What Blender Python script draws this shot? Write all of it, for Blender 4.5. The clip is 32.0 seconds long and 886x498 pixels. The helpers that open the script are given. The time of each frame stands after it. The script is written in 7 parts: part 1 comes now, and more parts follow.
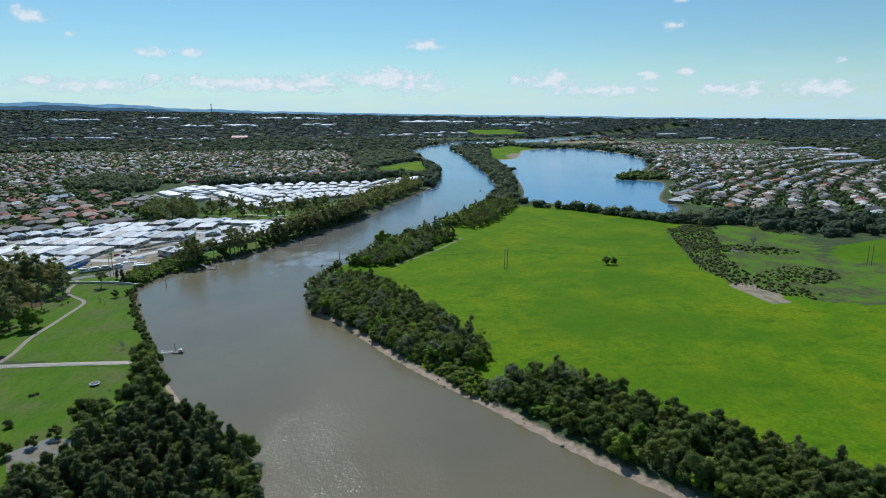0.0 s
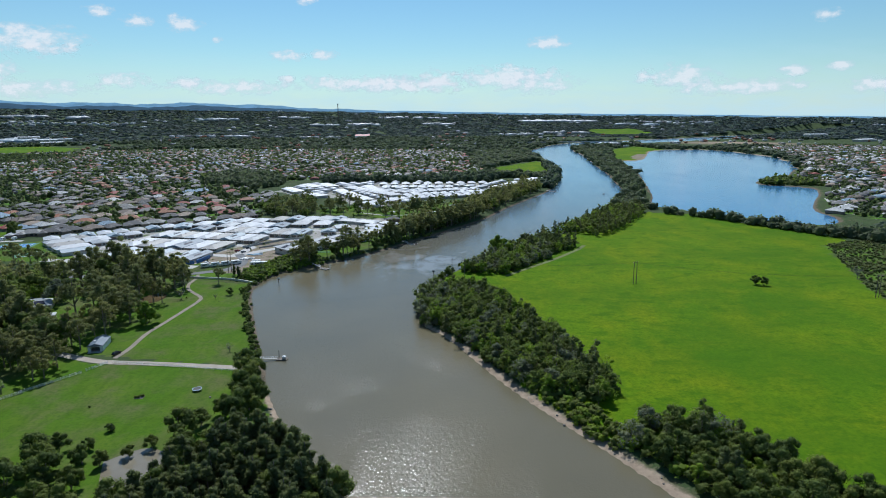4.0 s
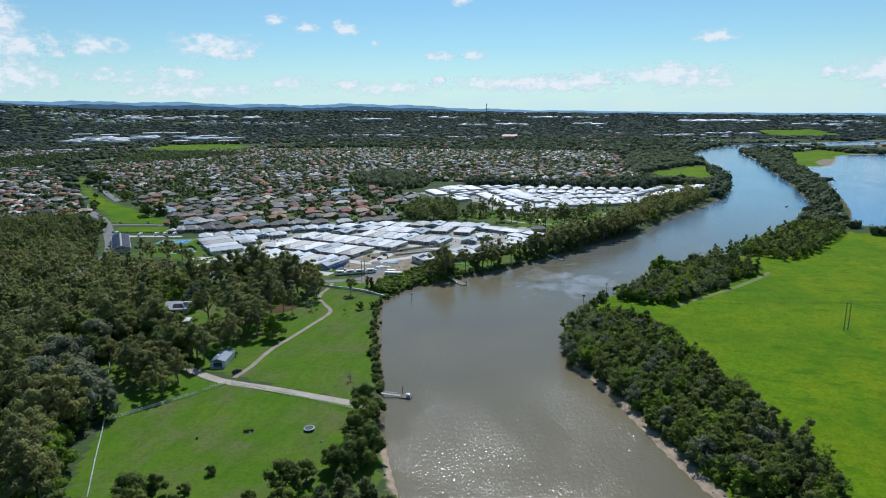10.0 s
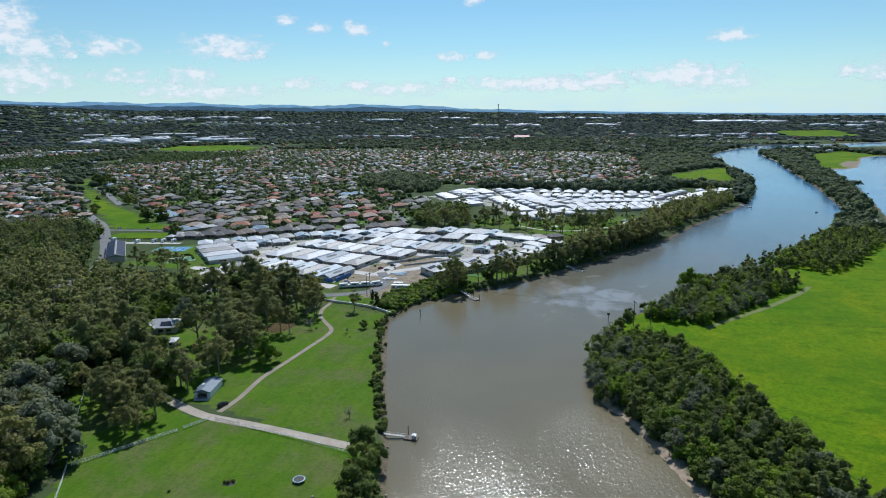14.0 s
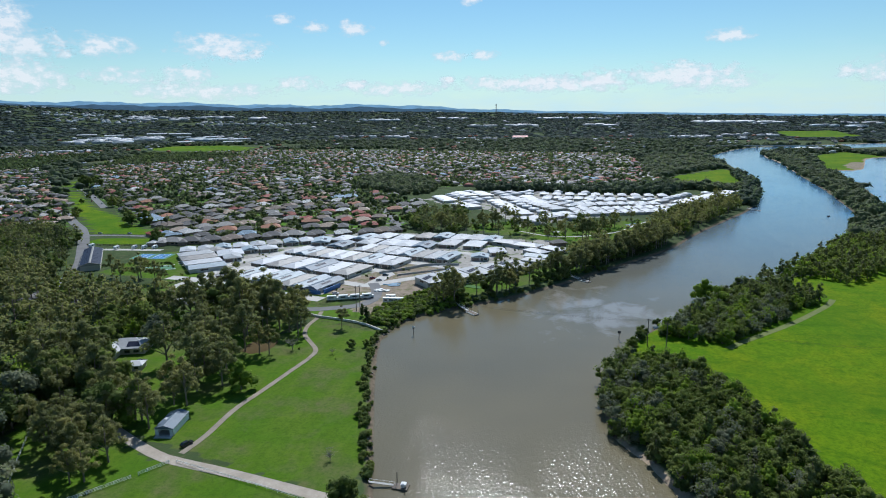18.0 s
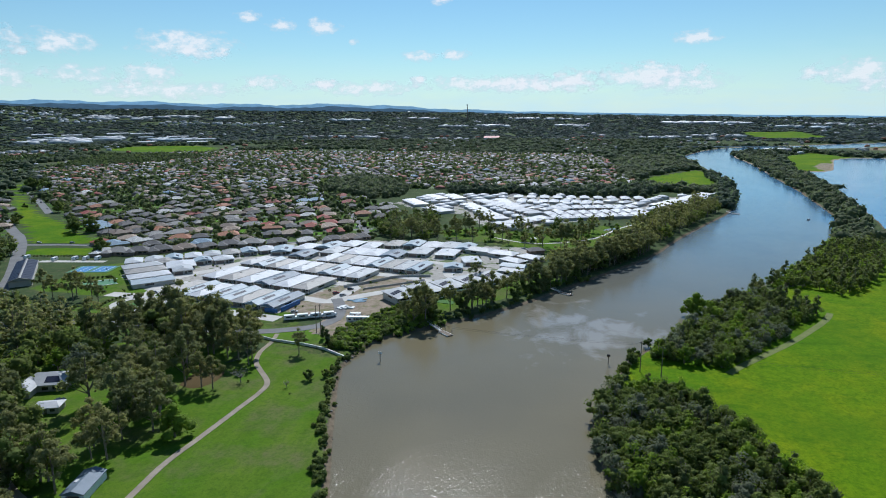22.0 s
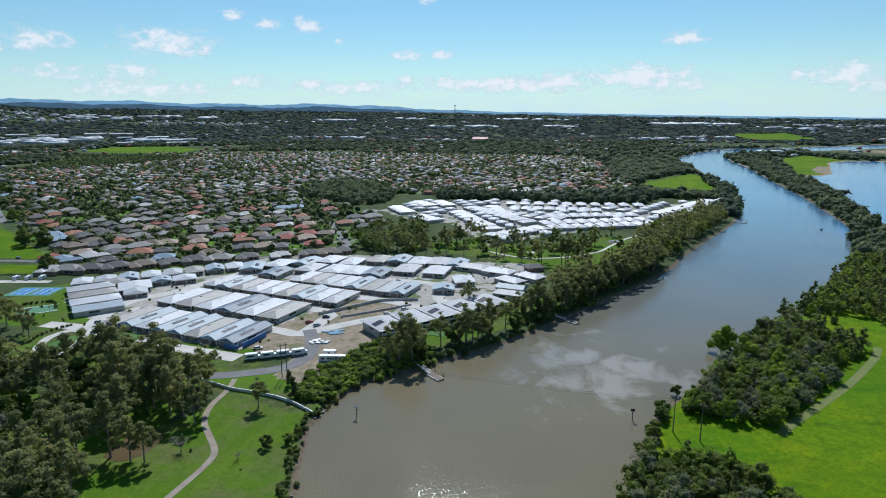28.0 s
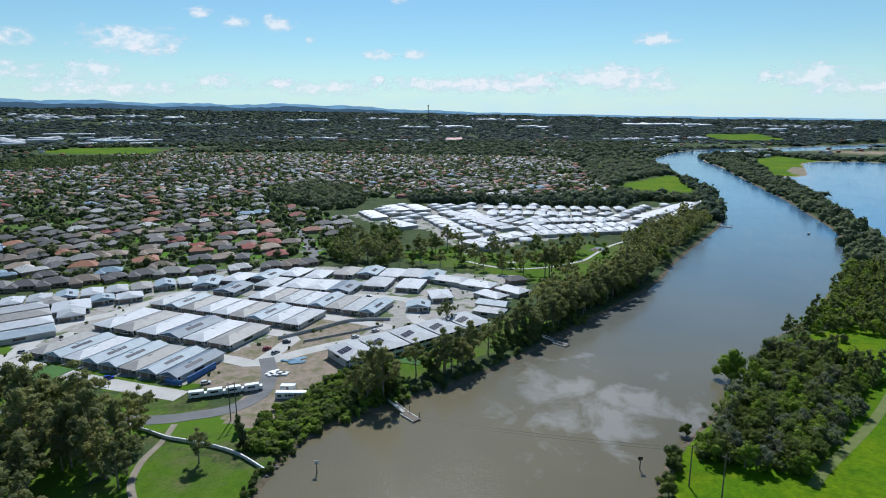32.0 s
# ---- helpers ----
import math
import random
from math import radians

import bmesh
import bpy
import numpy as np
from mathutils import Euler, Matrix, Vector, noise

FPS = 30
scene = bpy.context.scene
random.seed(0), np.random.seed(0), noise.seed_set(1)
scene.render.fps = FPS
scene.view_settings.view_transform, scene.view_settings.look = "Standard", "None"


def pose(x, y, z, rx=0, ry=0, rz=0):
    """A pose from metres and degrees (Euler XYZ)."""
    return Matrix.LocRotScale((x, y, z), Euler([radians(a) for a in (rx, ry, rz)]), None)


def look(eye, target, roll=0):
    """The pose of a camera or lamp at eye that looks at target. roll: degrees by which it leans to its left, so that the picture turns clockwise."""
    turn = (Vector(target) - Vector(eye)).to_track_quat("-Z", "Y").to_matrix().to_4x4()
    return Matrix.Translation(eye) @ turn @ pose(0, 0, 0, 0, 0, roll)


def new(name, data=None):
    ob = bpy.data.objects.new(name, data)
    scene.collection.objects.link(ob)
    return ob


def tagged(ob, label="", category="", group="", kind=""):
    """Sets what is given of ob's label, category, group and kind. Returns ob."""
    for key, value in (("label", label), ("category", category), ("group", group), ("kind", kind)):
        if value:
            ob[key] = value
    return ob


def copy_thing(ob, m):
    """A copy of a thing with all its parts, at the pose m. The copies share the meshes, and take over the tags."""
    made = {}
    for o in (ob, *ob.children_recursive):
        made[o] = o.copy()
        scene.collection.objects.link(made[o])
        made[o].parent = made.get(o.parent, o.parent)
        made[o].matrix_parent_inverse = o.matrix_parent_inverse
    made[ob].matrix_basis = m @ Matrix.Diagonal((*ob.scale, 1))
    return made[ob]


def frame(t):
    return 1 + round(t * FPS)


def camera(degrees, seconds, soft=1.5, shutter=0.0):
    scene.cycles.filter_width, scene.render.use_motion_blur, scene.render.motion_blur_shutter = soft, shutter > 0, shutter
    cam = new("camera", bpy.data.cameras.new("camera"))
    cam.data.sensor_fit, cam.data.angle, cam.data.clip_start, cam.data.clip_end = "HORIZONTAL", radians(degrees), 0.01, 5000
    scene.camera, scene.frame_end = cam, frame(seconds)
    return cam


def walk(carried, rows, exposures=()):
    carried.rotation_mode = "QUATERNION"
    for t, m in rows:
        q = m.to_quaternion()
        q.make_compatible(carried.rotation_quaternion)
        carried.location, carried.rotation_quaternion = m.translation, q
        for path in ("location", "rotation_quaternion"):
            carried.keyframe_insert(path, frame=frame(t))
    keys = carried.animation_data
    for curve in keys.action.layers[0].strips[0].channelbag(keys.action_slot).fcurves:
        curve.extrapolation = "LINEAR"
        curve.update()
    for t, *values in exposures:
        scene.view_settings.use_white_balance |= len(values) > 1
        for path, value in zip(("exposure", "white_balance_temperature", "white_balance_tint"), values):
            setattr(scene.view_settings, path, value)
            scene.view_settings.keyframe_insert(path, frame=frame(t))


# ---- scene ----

# The camera flies up the river at about 110 m, turning slowly to the left bank and back.
PATH = [
    (0, 60.3, 6.5, 110.0, -12.41, 0.34, -11.80),
    (0.5, 60.9, 10.0, 109.8, -12.42, 0.35, -11.80),
    (1, 61.5, 13.5, 109.5, -12.42, 0.36, -10.79),
    (1.5, 62.2, 17.1, 109.3, -12.42, 0.37, -9.06),
    (2, 62.4, 21.2, 109.1, -12.42, 0.39, -7.43),
    (2.5, 62.6, 25.4, 108.9, -12.42, 0.41, -6.03),
    (3, 62.8, 29.5, 108.7, -12.42, 0.42, -4.51),
    (3.5, 62.6, 33.3, 108.8, -12.41, 0.43, -2.67),
    (5.5, 61.9, 48.5, 109.0, -12.40, 0.47, 3.64),
    (6, 61.8, 52.3, 109.1, -12.40, 0.48, 5.14),
    (6.5, 61.4, 56.2, 109.2, -12.39, 0.50, 6.70),
    (7, 61.0, 60.1, 109.3, -12.38, 0.51, 7.89),
    (7.5, 60.6, 64.0, 109.3, -12.37, 0.53, 8.67),
    (8, 59.9, 67.9, 109.4, -12.36, 0.54, 9.40),
    (8.5, 59.1, 71.9, 109.5, -12.35, 0.55, 10.23),
    (9, 58.3, 75.8, 109.6, -12.34, 0.57, 11.12),
    (9.5, 57.6, 79.7, 109.7, -12.33, 0.58, 11.95),
    (10, 56.9, 83.5, 109.8, -12.32, 0.58, 12.62),
    (10.5, 56.2, 87.4, 109.9, -12.31, 0.59, 12.88),
    (11, 55.3, 91.1, 110.0, -12.30, 0.60, 13.09),
    (11.5, 54.5, 94.9, 110.1, -12.29, 0.60, 13.24),
    (12, 53.6, 98.7, 110.2, -12.28, 0.61, 13.45),
    (12.5, 52.7, 102.4, 110.2, -12.27, 0.61, 13.60),
    (13, 51.8, 106.1, 110.2, -12.27, 0.61, 13.66),
    (13.5, 50.9, 109.8, 110.2, -12.27, 0.62, 13.66),
    (14, 49.9, 113.7, 110.2, -12.26, 0.62, 13.66),
    (14.5, 49.0, 117.6, 110.1, -12.26, 0.62, 13.61),
    (16.5, 46.3, 131.1, 109.9, -12.25, 0.59, 13.50),
    (17, 45.5, 134.8, 109.9, -12.25, 0.58, 13.49),
    (17.5, 44.7, 138.6, 109.9, -12.25, 0.57, 13.44),
    (18, 44.0, 142.3, 109.9, -12.25, 0.56, 13.44),
    (18.5, 43.1, 146.2, 109.7, -12.26, 0.54, 13.18),
    (19, 42.3, 150.0, 109.6, -12.26, 0.52, 11.94),
    (19.5, 41.5, 154.2, 109.6, -12.27, 0.50, 11.00),
    (20, 40.7, 158.5, 109.6, -12.27, 0.48, 10.92),
    (20.5, 39.8, 162.7, 109.6, -12.27, 0.46, 10.89),
    (21, 38.9, 167.0, 109.6, -12.26, 0.43, 10.86),
    (21.5, 38.1, 171.3, 109.7, -12.26, 0.41, 10.82),
    (22, 37.3, 175.7, 109.7, -12.26, 0.38, 10.79),
    (22.5, 36.4, 180.0, 109.7, -12.26, 0.36, 10.76),
    (23, 35.5, 184.2, 109.6, -12.26, 0.34, 10.73),
    (23.5, 34.5, 188.4, 109.8, -12.26, 0.31, 10.70),
    (24, 33.5, 192.6, 109.9, -12.25, 0.29, 10.67),
    (24.5, 32.7, 196.5, 110.1, -12.25, 0.28, 10.64),
    (26.5, 29.6, 212.1, 110.8, -12.25, 0.24, 10.53),
    (27, 28.7, 216.3, 111.0, -12.25, 0.24, 10.17),
    (27.5, 27.8, 220.4, 111.1, -12.24, 0.23, 9.72),
    (28, 27.1, 224.7, 111.2, -12.24, 0.22, 9.62),
    (28.5, 26.3, 229.0, 111.3, -12.24, 0.21, 9.46),
    (29, 25.5, 233.2, 111.3, -12.24, 0.20, 9.07),
    (29.5, 24.6, 237.4, 111.3, -12.24, 0.19, 8.76),
    (30, 23.8, 241.9, 111.3, -12.23, 0.18, 8.73),
    (30.5, 23.0, 246.5, 111.2, -12.23, 0.17, 8.60),
    (31, 22.3, 250.9, 111.2, -12.23, 0.16, 8.18),
    (31.5, 21.7, 255.4, 111.1, -12.22, 0.15, 7.71),
    (32, 21.0, 259.8, 111.1, -12.22, 0.14, 7.16),
]
cam = camera(72.0, 32.0, soft=1.0)
walk(cam, [(t, pose(x, y, z, 90 + pitch, lean, yaw)) for t, x, y, z, pitch, lean, yaw in PATH], [(0, -0.08, 5800, 7), (8, -0.01, 5850, 9), (14, 0.03, 5900, 9), (32, 0.03, 5900, 9)])

# ---- light: a high noon sun ahead of the camera, blue sky with small clouds ----
SUN_HIGH, SUN_LEFT = radians(48), radians(8)
world = bpy.data.worlds.new("sky")
scene.world = world
world.use_nodes = True
wn, wl = world.node_tree.nodes, world.node_tree.links
sky = wn.new("ShaderNodeTexSky")
sky.sky_type, sky.sun_disc, sky.sun_elevation, sky.sun_rotation = "NISHITA", False, SUN_HIGH, -SUN_LEFT
sky.altitude, sky.air_density, sky.dust_density, sky.ozone_density = 0, 1.15, 0.0, 5.0
tint = wn.new("ShaderNodeMix")
tint.data_type, tint.blend_type = "RGBA", "MULTIPLY"
tint.inputs[0].default_value, tint.inputs[7].default_value = 1.0, (0.91, 1.03, 0.97, 1)
wl.new(sky.outputs[0], tint.inputs[6])
wl.new(tint.outputs[2], wn["Background"].inputs[0])
wn["Background"].inputs[1].default_value = 0.090
toward_sun = Vector((-math.sin(SUN_LEFT) * math.cos(SUN_HIGH), math.cos(SUN_LEFT) * math.cos(SUN_HIGH), math.sin(SUN_HIGH)))
sun = new("sun", bpy.data.lights.new("sun", "SUN"))
sun.data.energy, sun.data.angle, sun.data.color = 4.8, radians(0.53), (1.0, 0.97, 0.92)
sun.matrix_world = look(toward_sun * 900, (0, 0, 0))

# ---- materials ----


class Nodes:
    """A small maker of node materials."""

    def __init__(self, name):
        self.mat = bpy.data.materials.new(name)
        self.mat.use_nodes = True
        self.n, self.l = self.mat.node_tree.nodes, self.mat.node_tree.links
        self.bsdf = self.n["Principled BSDF"]
        self.coord = self.n.new("ShaderNodeTexCoord")
        self.geo = self.n.new("ShaderNodeNewGeometry")

    def put(self, socket, value):
        if hasattr(value, "is_linked") or isinstance(value, bpy.types.NodeSocket):
            self.l.new(value, socket)
        elif isinstance(value, (tuple, list)) and len(value) == 3 and socket.type == "RGBA":
            socket.default_value = (*value, 1)
        else:
            socket.default_value = value

    def noise(self, scale, detail=4.0, where=None, rough=0.55, stretch=None, swirl=0.0):
        node = self.n.new("ShaderNodeTexNoise")
        node.inputs["Scale"].default_value, node.inputs["Detail"].default_value = scale, detail
        node.inputs["Roughness"].default_value, node.inputs["Distortion"].default_value = rough, swirl
        source = where or self.geo.outputs["Position"]
        if stretch:
            mapping = self.n.new("ShaderNodeMapping")
            mapping.inputs["Scale"].default_value = stretch
            self.l.new(source, mapping.inputs[0])
            source = mapping.outputs[0]
        self.l.new(source, node.inputs["Vector"])
        return node.outputs["Fac"]

    def ramp(self, fac, low, high, a=0.0, b=1.0):
        node = self.n.new("ShaderNodeMapRange")
        node.clamp = True
        for key, value in (("Value", fac), ("From Min", low), ("From Max", high), ("To Min", a), ("To Max", b)):
            self.put(node.inputs[key], value)
        return node.outputs[0]

    def mix(self, fac, a, b, how="MIX"):
        node = self.n.new("ShaderNodeMix")
        node.data_type, node.blend_type = "RGBA", how
        self.put(node.inputs[0], fac)
        self.put(node.inputs[6], a)
        self.put(node.inputs[7], b)
        return node.outputs[2]

    def math(self, how, a, b=0.0):
        node = self.n.new("ShaderNodeMath")
        node.operation = how
        self.put(node.inputs[0], a)
        self.put(node.inputs[1], b)
        return node.outputs[0]

    def attr(self, name):
        node = self.n.new("ShaderNodeAttribute")
        node.attribute_name = name
        return node.outputs["Fac"]

    def random(self):
        return self.n.new("ShaderNodeObjectInfo").outputs["Random"]

    def island(self):
        return self.geo.outputs["Random Per Island"]

    def bump(self, height, strength, distance=0.1):
        node = self.n.new("ShaderNodeBump")
        node.inputs["Strength"].default_value, node.inputs["Distance"].default_value = strength, distance
        self.l.new(height, node.inputs["Height"])
        self.l.new(node.outputs[0], self.bsdf.inputs["Normal"])
        return node

    def done(self, colour, rough=0.8, metal=0.0, specular=0.5):
        self.put(self.bsdf.inputs["Base Color"], colour)
        self.put(self.bsdf.inputs["Roughness"], rough)
        self.put(self.bsdf.inputs["Metallic"], metal)
        self.put(self.bsdf.inputs["Specular IOR Level"], specular)
        return self.mat


def paint(name, a, b=None, scale=0.6, rough=0.6, metal=0.0, fine=9.0, bump=0.0, vary=0.0, island=0.0):
    """A surface whose colour wanders between a and b at two scales; vary: how far whole objects differ."""
    k = Nodes(name)
    b = b or tuple(c * 0.72 for c in a)
    big, small = k.noise(scale, 3), k.noise(fine, 5)
    colour = k.mix(k.ramp(big, 0.32, 0.68), a, b)
    colour = k.mix(k.ramp(small, 0.3, 0.75, 0.0, 0.35), colour, tuple(c * 0.6 for c in b))
    if vary:
        colour = k.mix(k.math("MULTIPLY", k.random(), vary), colour, tuple(c * 0.45 for c in a))
    if island:
        colour = k.mix(k.math("MULTIPLY", k.island(), island), colour, tuple(c * 0.4 for c in b))
    if bump:
        k.bump(small, bump, 0.03)
    return k.done(colour, rough, metal)


def leaf(name, dark, light, sheen=0.75):
    """Foliage: leaf sprays differ one by one and tree by tree, and let light through."""
    k = Nodes(name)
    colour = k.mix(k.island(), dark, light)
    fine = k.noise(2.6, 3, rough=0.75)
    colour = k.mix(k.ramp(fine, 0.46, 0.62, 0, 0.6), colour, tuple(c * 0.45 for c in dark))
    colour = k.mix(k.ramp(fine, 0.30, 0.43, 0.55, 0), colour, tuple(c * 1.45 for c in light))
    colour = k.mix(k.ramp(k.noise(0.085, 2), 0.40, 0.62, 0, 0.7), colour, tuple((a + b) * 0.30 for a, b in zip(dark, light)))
    colour = k.mix(k.ramp(k.noise(0.13, 2, stretch=(1, 1, 0.3)), 0.50, 0.66, 0, 0.75), colour, (light[0] * 1.30, light[1] * 1.22, light[2] * 1.1))
    colour = k.mix(k.ramp(k.random(), 0.4, 1.0, 0.0, 0.7), colour, (light[0] * 1.15, light[1] * 1.0, light[2] * 0.8))
    colour = k.mix(k.ramp(k.random(), 0.0, 0.35, 0.55, 0.0), colour, (dark[0] * 0.9, dark[1] * 0.92, dark[2] * 1.0))
    k.done(colour, sheen, 0.0, 0.12)
    thin = k.n.new("ShaderNodeBsdfTranslucent")
    k.l.new(k.mix(0.5, colour, (light[0] * 1.3, light[1] * 1.4, light[2] * 0.7)), thin.inputs[0])
    both = k.n.new("ShaderNodeMixShader")
    both.inputs[0].default_value = 0.5
    k.l.new(k.bsdf.outputs[0], both.inputs[1])
    k.l.new(thin.outputs[0], both.inputs[2])
    k.l.new(both.outputs[0], k.n["Material Output"].inputs[0])
    return k.mat


def ribbed(name, a, b, rough=0.55):
    """Corrugated coated steel sheet."""
    k = Nodes(name)
    wave = k.n.new("ShaderNodeTexWave")
    wave.wave_type, wave.bands_direction = "BANDS", "X"
    wave.inputs["Scale"].default_value = 3.2
    k.l.new(k.coord.outputs["Object"], wave.inputs["Vector"])
    colour = k.mix(k.ramp(k.noise(0.35, 3), 0.35, 0.7), a, b)
    colour = k.mix(k.ramp(k.noise(5, 4), 0.45, 0.8, 0, 0.3), colour, tuple(c * 0.7 for c in b))
    k.bump(wave.outputs["Fac"], 0.35, 0.03)
    return k.done(colour, rough, 0.0, 0.35)


def tiled(name, a, b):
    """Concrete roof tiles in courses."""
    k = Nodes(name)
    brick = k.n.new("ShaderNodeTexBrick")
    brick.inputs["Scale"].default_value, brick.inputs["Mortar Size"].default_value = 2.6, 0.03
    k.put(brick.inputs["Color1"], a)
    k.put(brick.inputs["Color2"], b)
    k.put(brick.inputs["Mortar"], tuple(c * 0.45 for c in b))
    k.l.new(k.coord.outputs["Object"], brick.inputs["Vector"])
    colour = k.mix(k.ramp(k.noise(0.5, 3), 0.35, 0.7, 0, 0.5), brick.outputs["Color"], tuple(c * 0.65 for c in b))
    colour = k.mix(k.ramp(k.random(), 0, 1, 0, 0.3), colour, tuple(min(1, c * 1.35) for c in a))
    return k.done(colour, 0.75, 0.0, 0.3)


def ground_material():
    k = Nodes("ground_grass_and_soil")
    spread = k.noise(0.018, 4)
    patch, tuft, blade = k.noise(0.05, 4), k.noise(0.35, 5), k.noise(2.2, 6)

    def zone(name, soft=0.35):
        return k.ramp(k.math("ADD", k.attr(name), k.ramp(tuft, 0.2, 0.8, -soft, soft)), 0.35, 0.65)

    floor = k.mix(k.ramp(patch, 0.35, 0.65), (0.060, 0.088, 0.034), (0.042, 0.064, 0.026))
    floor = k.mix(k.ramp(tuft, 0.52, 0.72, 0, 0.7), floor, (0.12, 0.105, 0.06))
    stalk = k.noise(0.9, 5, rough=0.7)
    meadow = k.mix(k.ramp(spread, 0.36, 0.64), (0.080, 0.168, 0.003), (0.118, 0.194, 0.003))
    meadow = k.mix(k.ramp(k.noise(0.032, 7, rough=0.68, stretch=(1, 0.6, 1)), 0.45, 0.63, 0, 0.72), meadow, (0.182, 0.220, 0.003))
    meadow = k.mix(k.ramp(k.noise(0.14, 5, rough=0.65, stretch=(0.5, 1, 1)), 0.54, 0.66, 0, 0.6), meadow, (0.030, 0.100, 0.003))
    meadow = k.mix(k.ramp(k.noise(0.07, 6, rough=0.7, stretch=(0.45, 1, 1)), 0.53, 0.66, 0, 0.38), meadow, (0.21, 0.235, 0.006))
    meadow = k.mix(k.ramp(tuft, 0.42, 0.68, 0, 0.4), meadow, (0.044, 0.106, 0.003))
    meadow = k.mix(k.ramp(k.noise(0.5, 6, rough=0.8), 0.49, 0.62, 0, 0.22), meadow, (0.034, 0.092, 0.003))
    meadow = k.mix(k.ramp(stalk, 0.46, 0.62, 0, 0.42), meadow, (0.022, 0.070, 0.003))
    meadow = k.mix(k.ramp(stalk, 0.28, 0.42, 0.25, 0), meadow, (0.20, 0.25, 0.008))
    meadow = k.mix(k.ramp(k.noise(0.011, 5, rough=0.6, stretch=(0.6, 1, 1)), 0.47, 0.60, 0, 0.55), meadow, (0.046, 0.118, 0.004))
    lawn = k.mix(k.ramp(patch, 0.35, 0.65), (0.067, 0.138, 0.009), (0.095, 0.150, 0.015))
    lawn = k.mix(k.ramp(k.noise(0.045, 6, rough=0.65), 0.46, 0.64, 0, 0.85), lawn, (0.118, 0.118, 0.050))
    lawn = k.mix(k.ramp(k.noise(0.22, 4, stretch=(1, 0.25, 1)), 0.45, 0.65, 0, 0.45), lawn, (0.058, 0.112, 0.007))
    lawn = k.mix(k.ramp(tuft, 0.5, 0.75, 0, 0.5), lawn, (0.046, 0.102, 0.007))
    lawn = k.mix(k.ramp(stalk, 0.46, 0.68, 0, 0.5), lawn, (0.028, 0.075, 0.010))
    yard = k.mix(k.ramp(k.noise(0.075, 2), 0.5, 0.56), (0.070, 0.105, 0.030), (0.080, 0.18, 0.016))
    yard = k.mix(k.ramp(k.noise(0.11, 2), 0.63, 0.66), yard, (0.30, 0.28, 0.25))
    scrub = k.mix(k.ramp(tuft, 0.4, 0.62), (0.055, 0.082, 0.024), (0.105, 0.110, 0.045))
    scrub = k.mix(k.ramp(k.noise(0.6, 5, rough=0.75), 0.5, 0.6, 0, 0.7), scrub, (0.028, 0.045, 0.016))
    scrub = k.mix(k.ramp(patch, 0.42, 0.58, 0, 0.85), scrub, (0.085, 0.165, 0.012))
    soil = k.mix(k.ramp(tuft, 0.35, 0.7), (0.29, 0.235, 0.18), (0.20, 0.165, 0.125))
    soil = k.mix(k.ramp(k.noise(0.16, 5, rough=0.7), 0.50, 0.62, 0, 0.75), soil, (0.12, 0.135, 0.05))
    pale = k.mix(k.ramp(tuft, 0.35, 0.7), (0.38, 0.36, 0.325), (0.27, 0.255, 0.23))
    pale = k.mix(k.ramp(k.noise(0.08, 2), 0.56, 0.60, 0, 0.8), pale, (0.065, 0.11, 0.02))
    colour = floor
    for name, what in (("meadow", meadow), ("lawn", lawn), ("scrub", scrub), ("yard", yard), ("paved", pale), ("soil", soil)):
        colour = k.mix(zone(name), colour, what)
    height = k.n.new("ShaderNodeSeparateXYZ")
    k.l.new(k.geo.outputs["Position"], height.inputs[0])
    shore = k.ramp(k.math("ADD", height.outputs[2], k.ramp(tuft, 0.2, 0.8, -0.35, 0.35)), 0.55, 1.15, 1.0, 0.0)
    mud = k.mix(k.ramp(tuft, 0.35, 0.65), (0.17, 0.135, 0.095), (0.10, 0.08, 0.055))
    sand = k.mix(k.ramp(tuft, 0.35, 0.65), (0.36, 0.28, 0.205), (0.25, 0.19, 0.135))
    colour = k.mix(shore, colour, k.mix(k.attr("beach"), mud, sand))
    k.bump(k.mix(0.5, tuft, blade), 0.6, 0.35)
    return k.done(colour, 0.95, 0.0, 0.05)


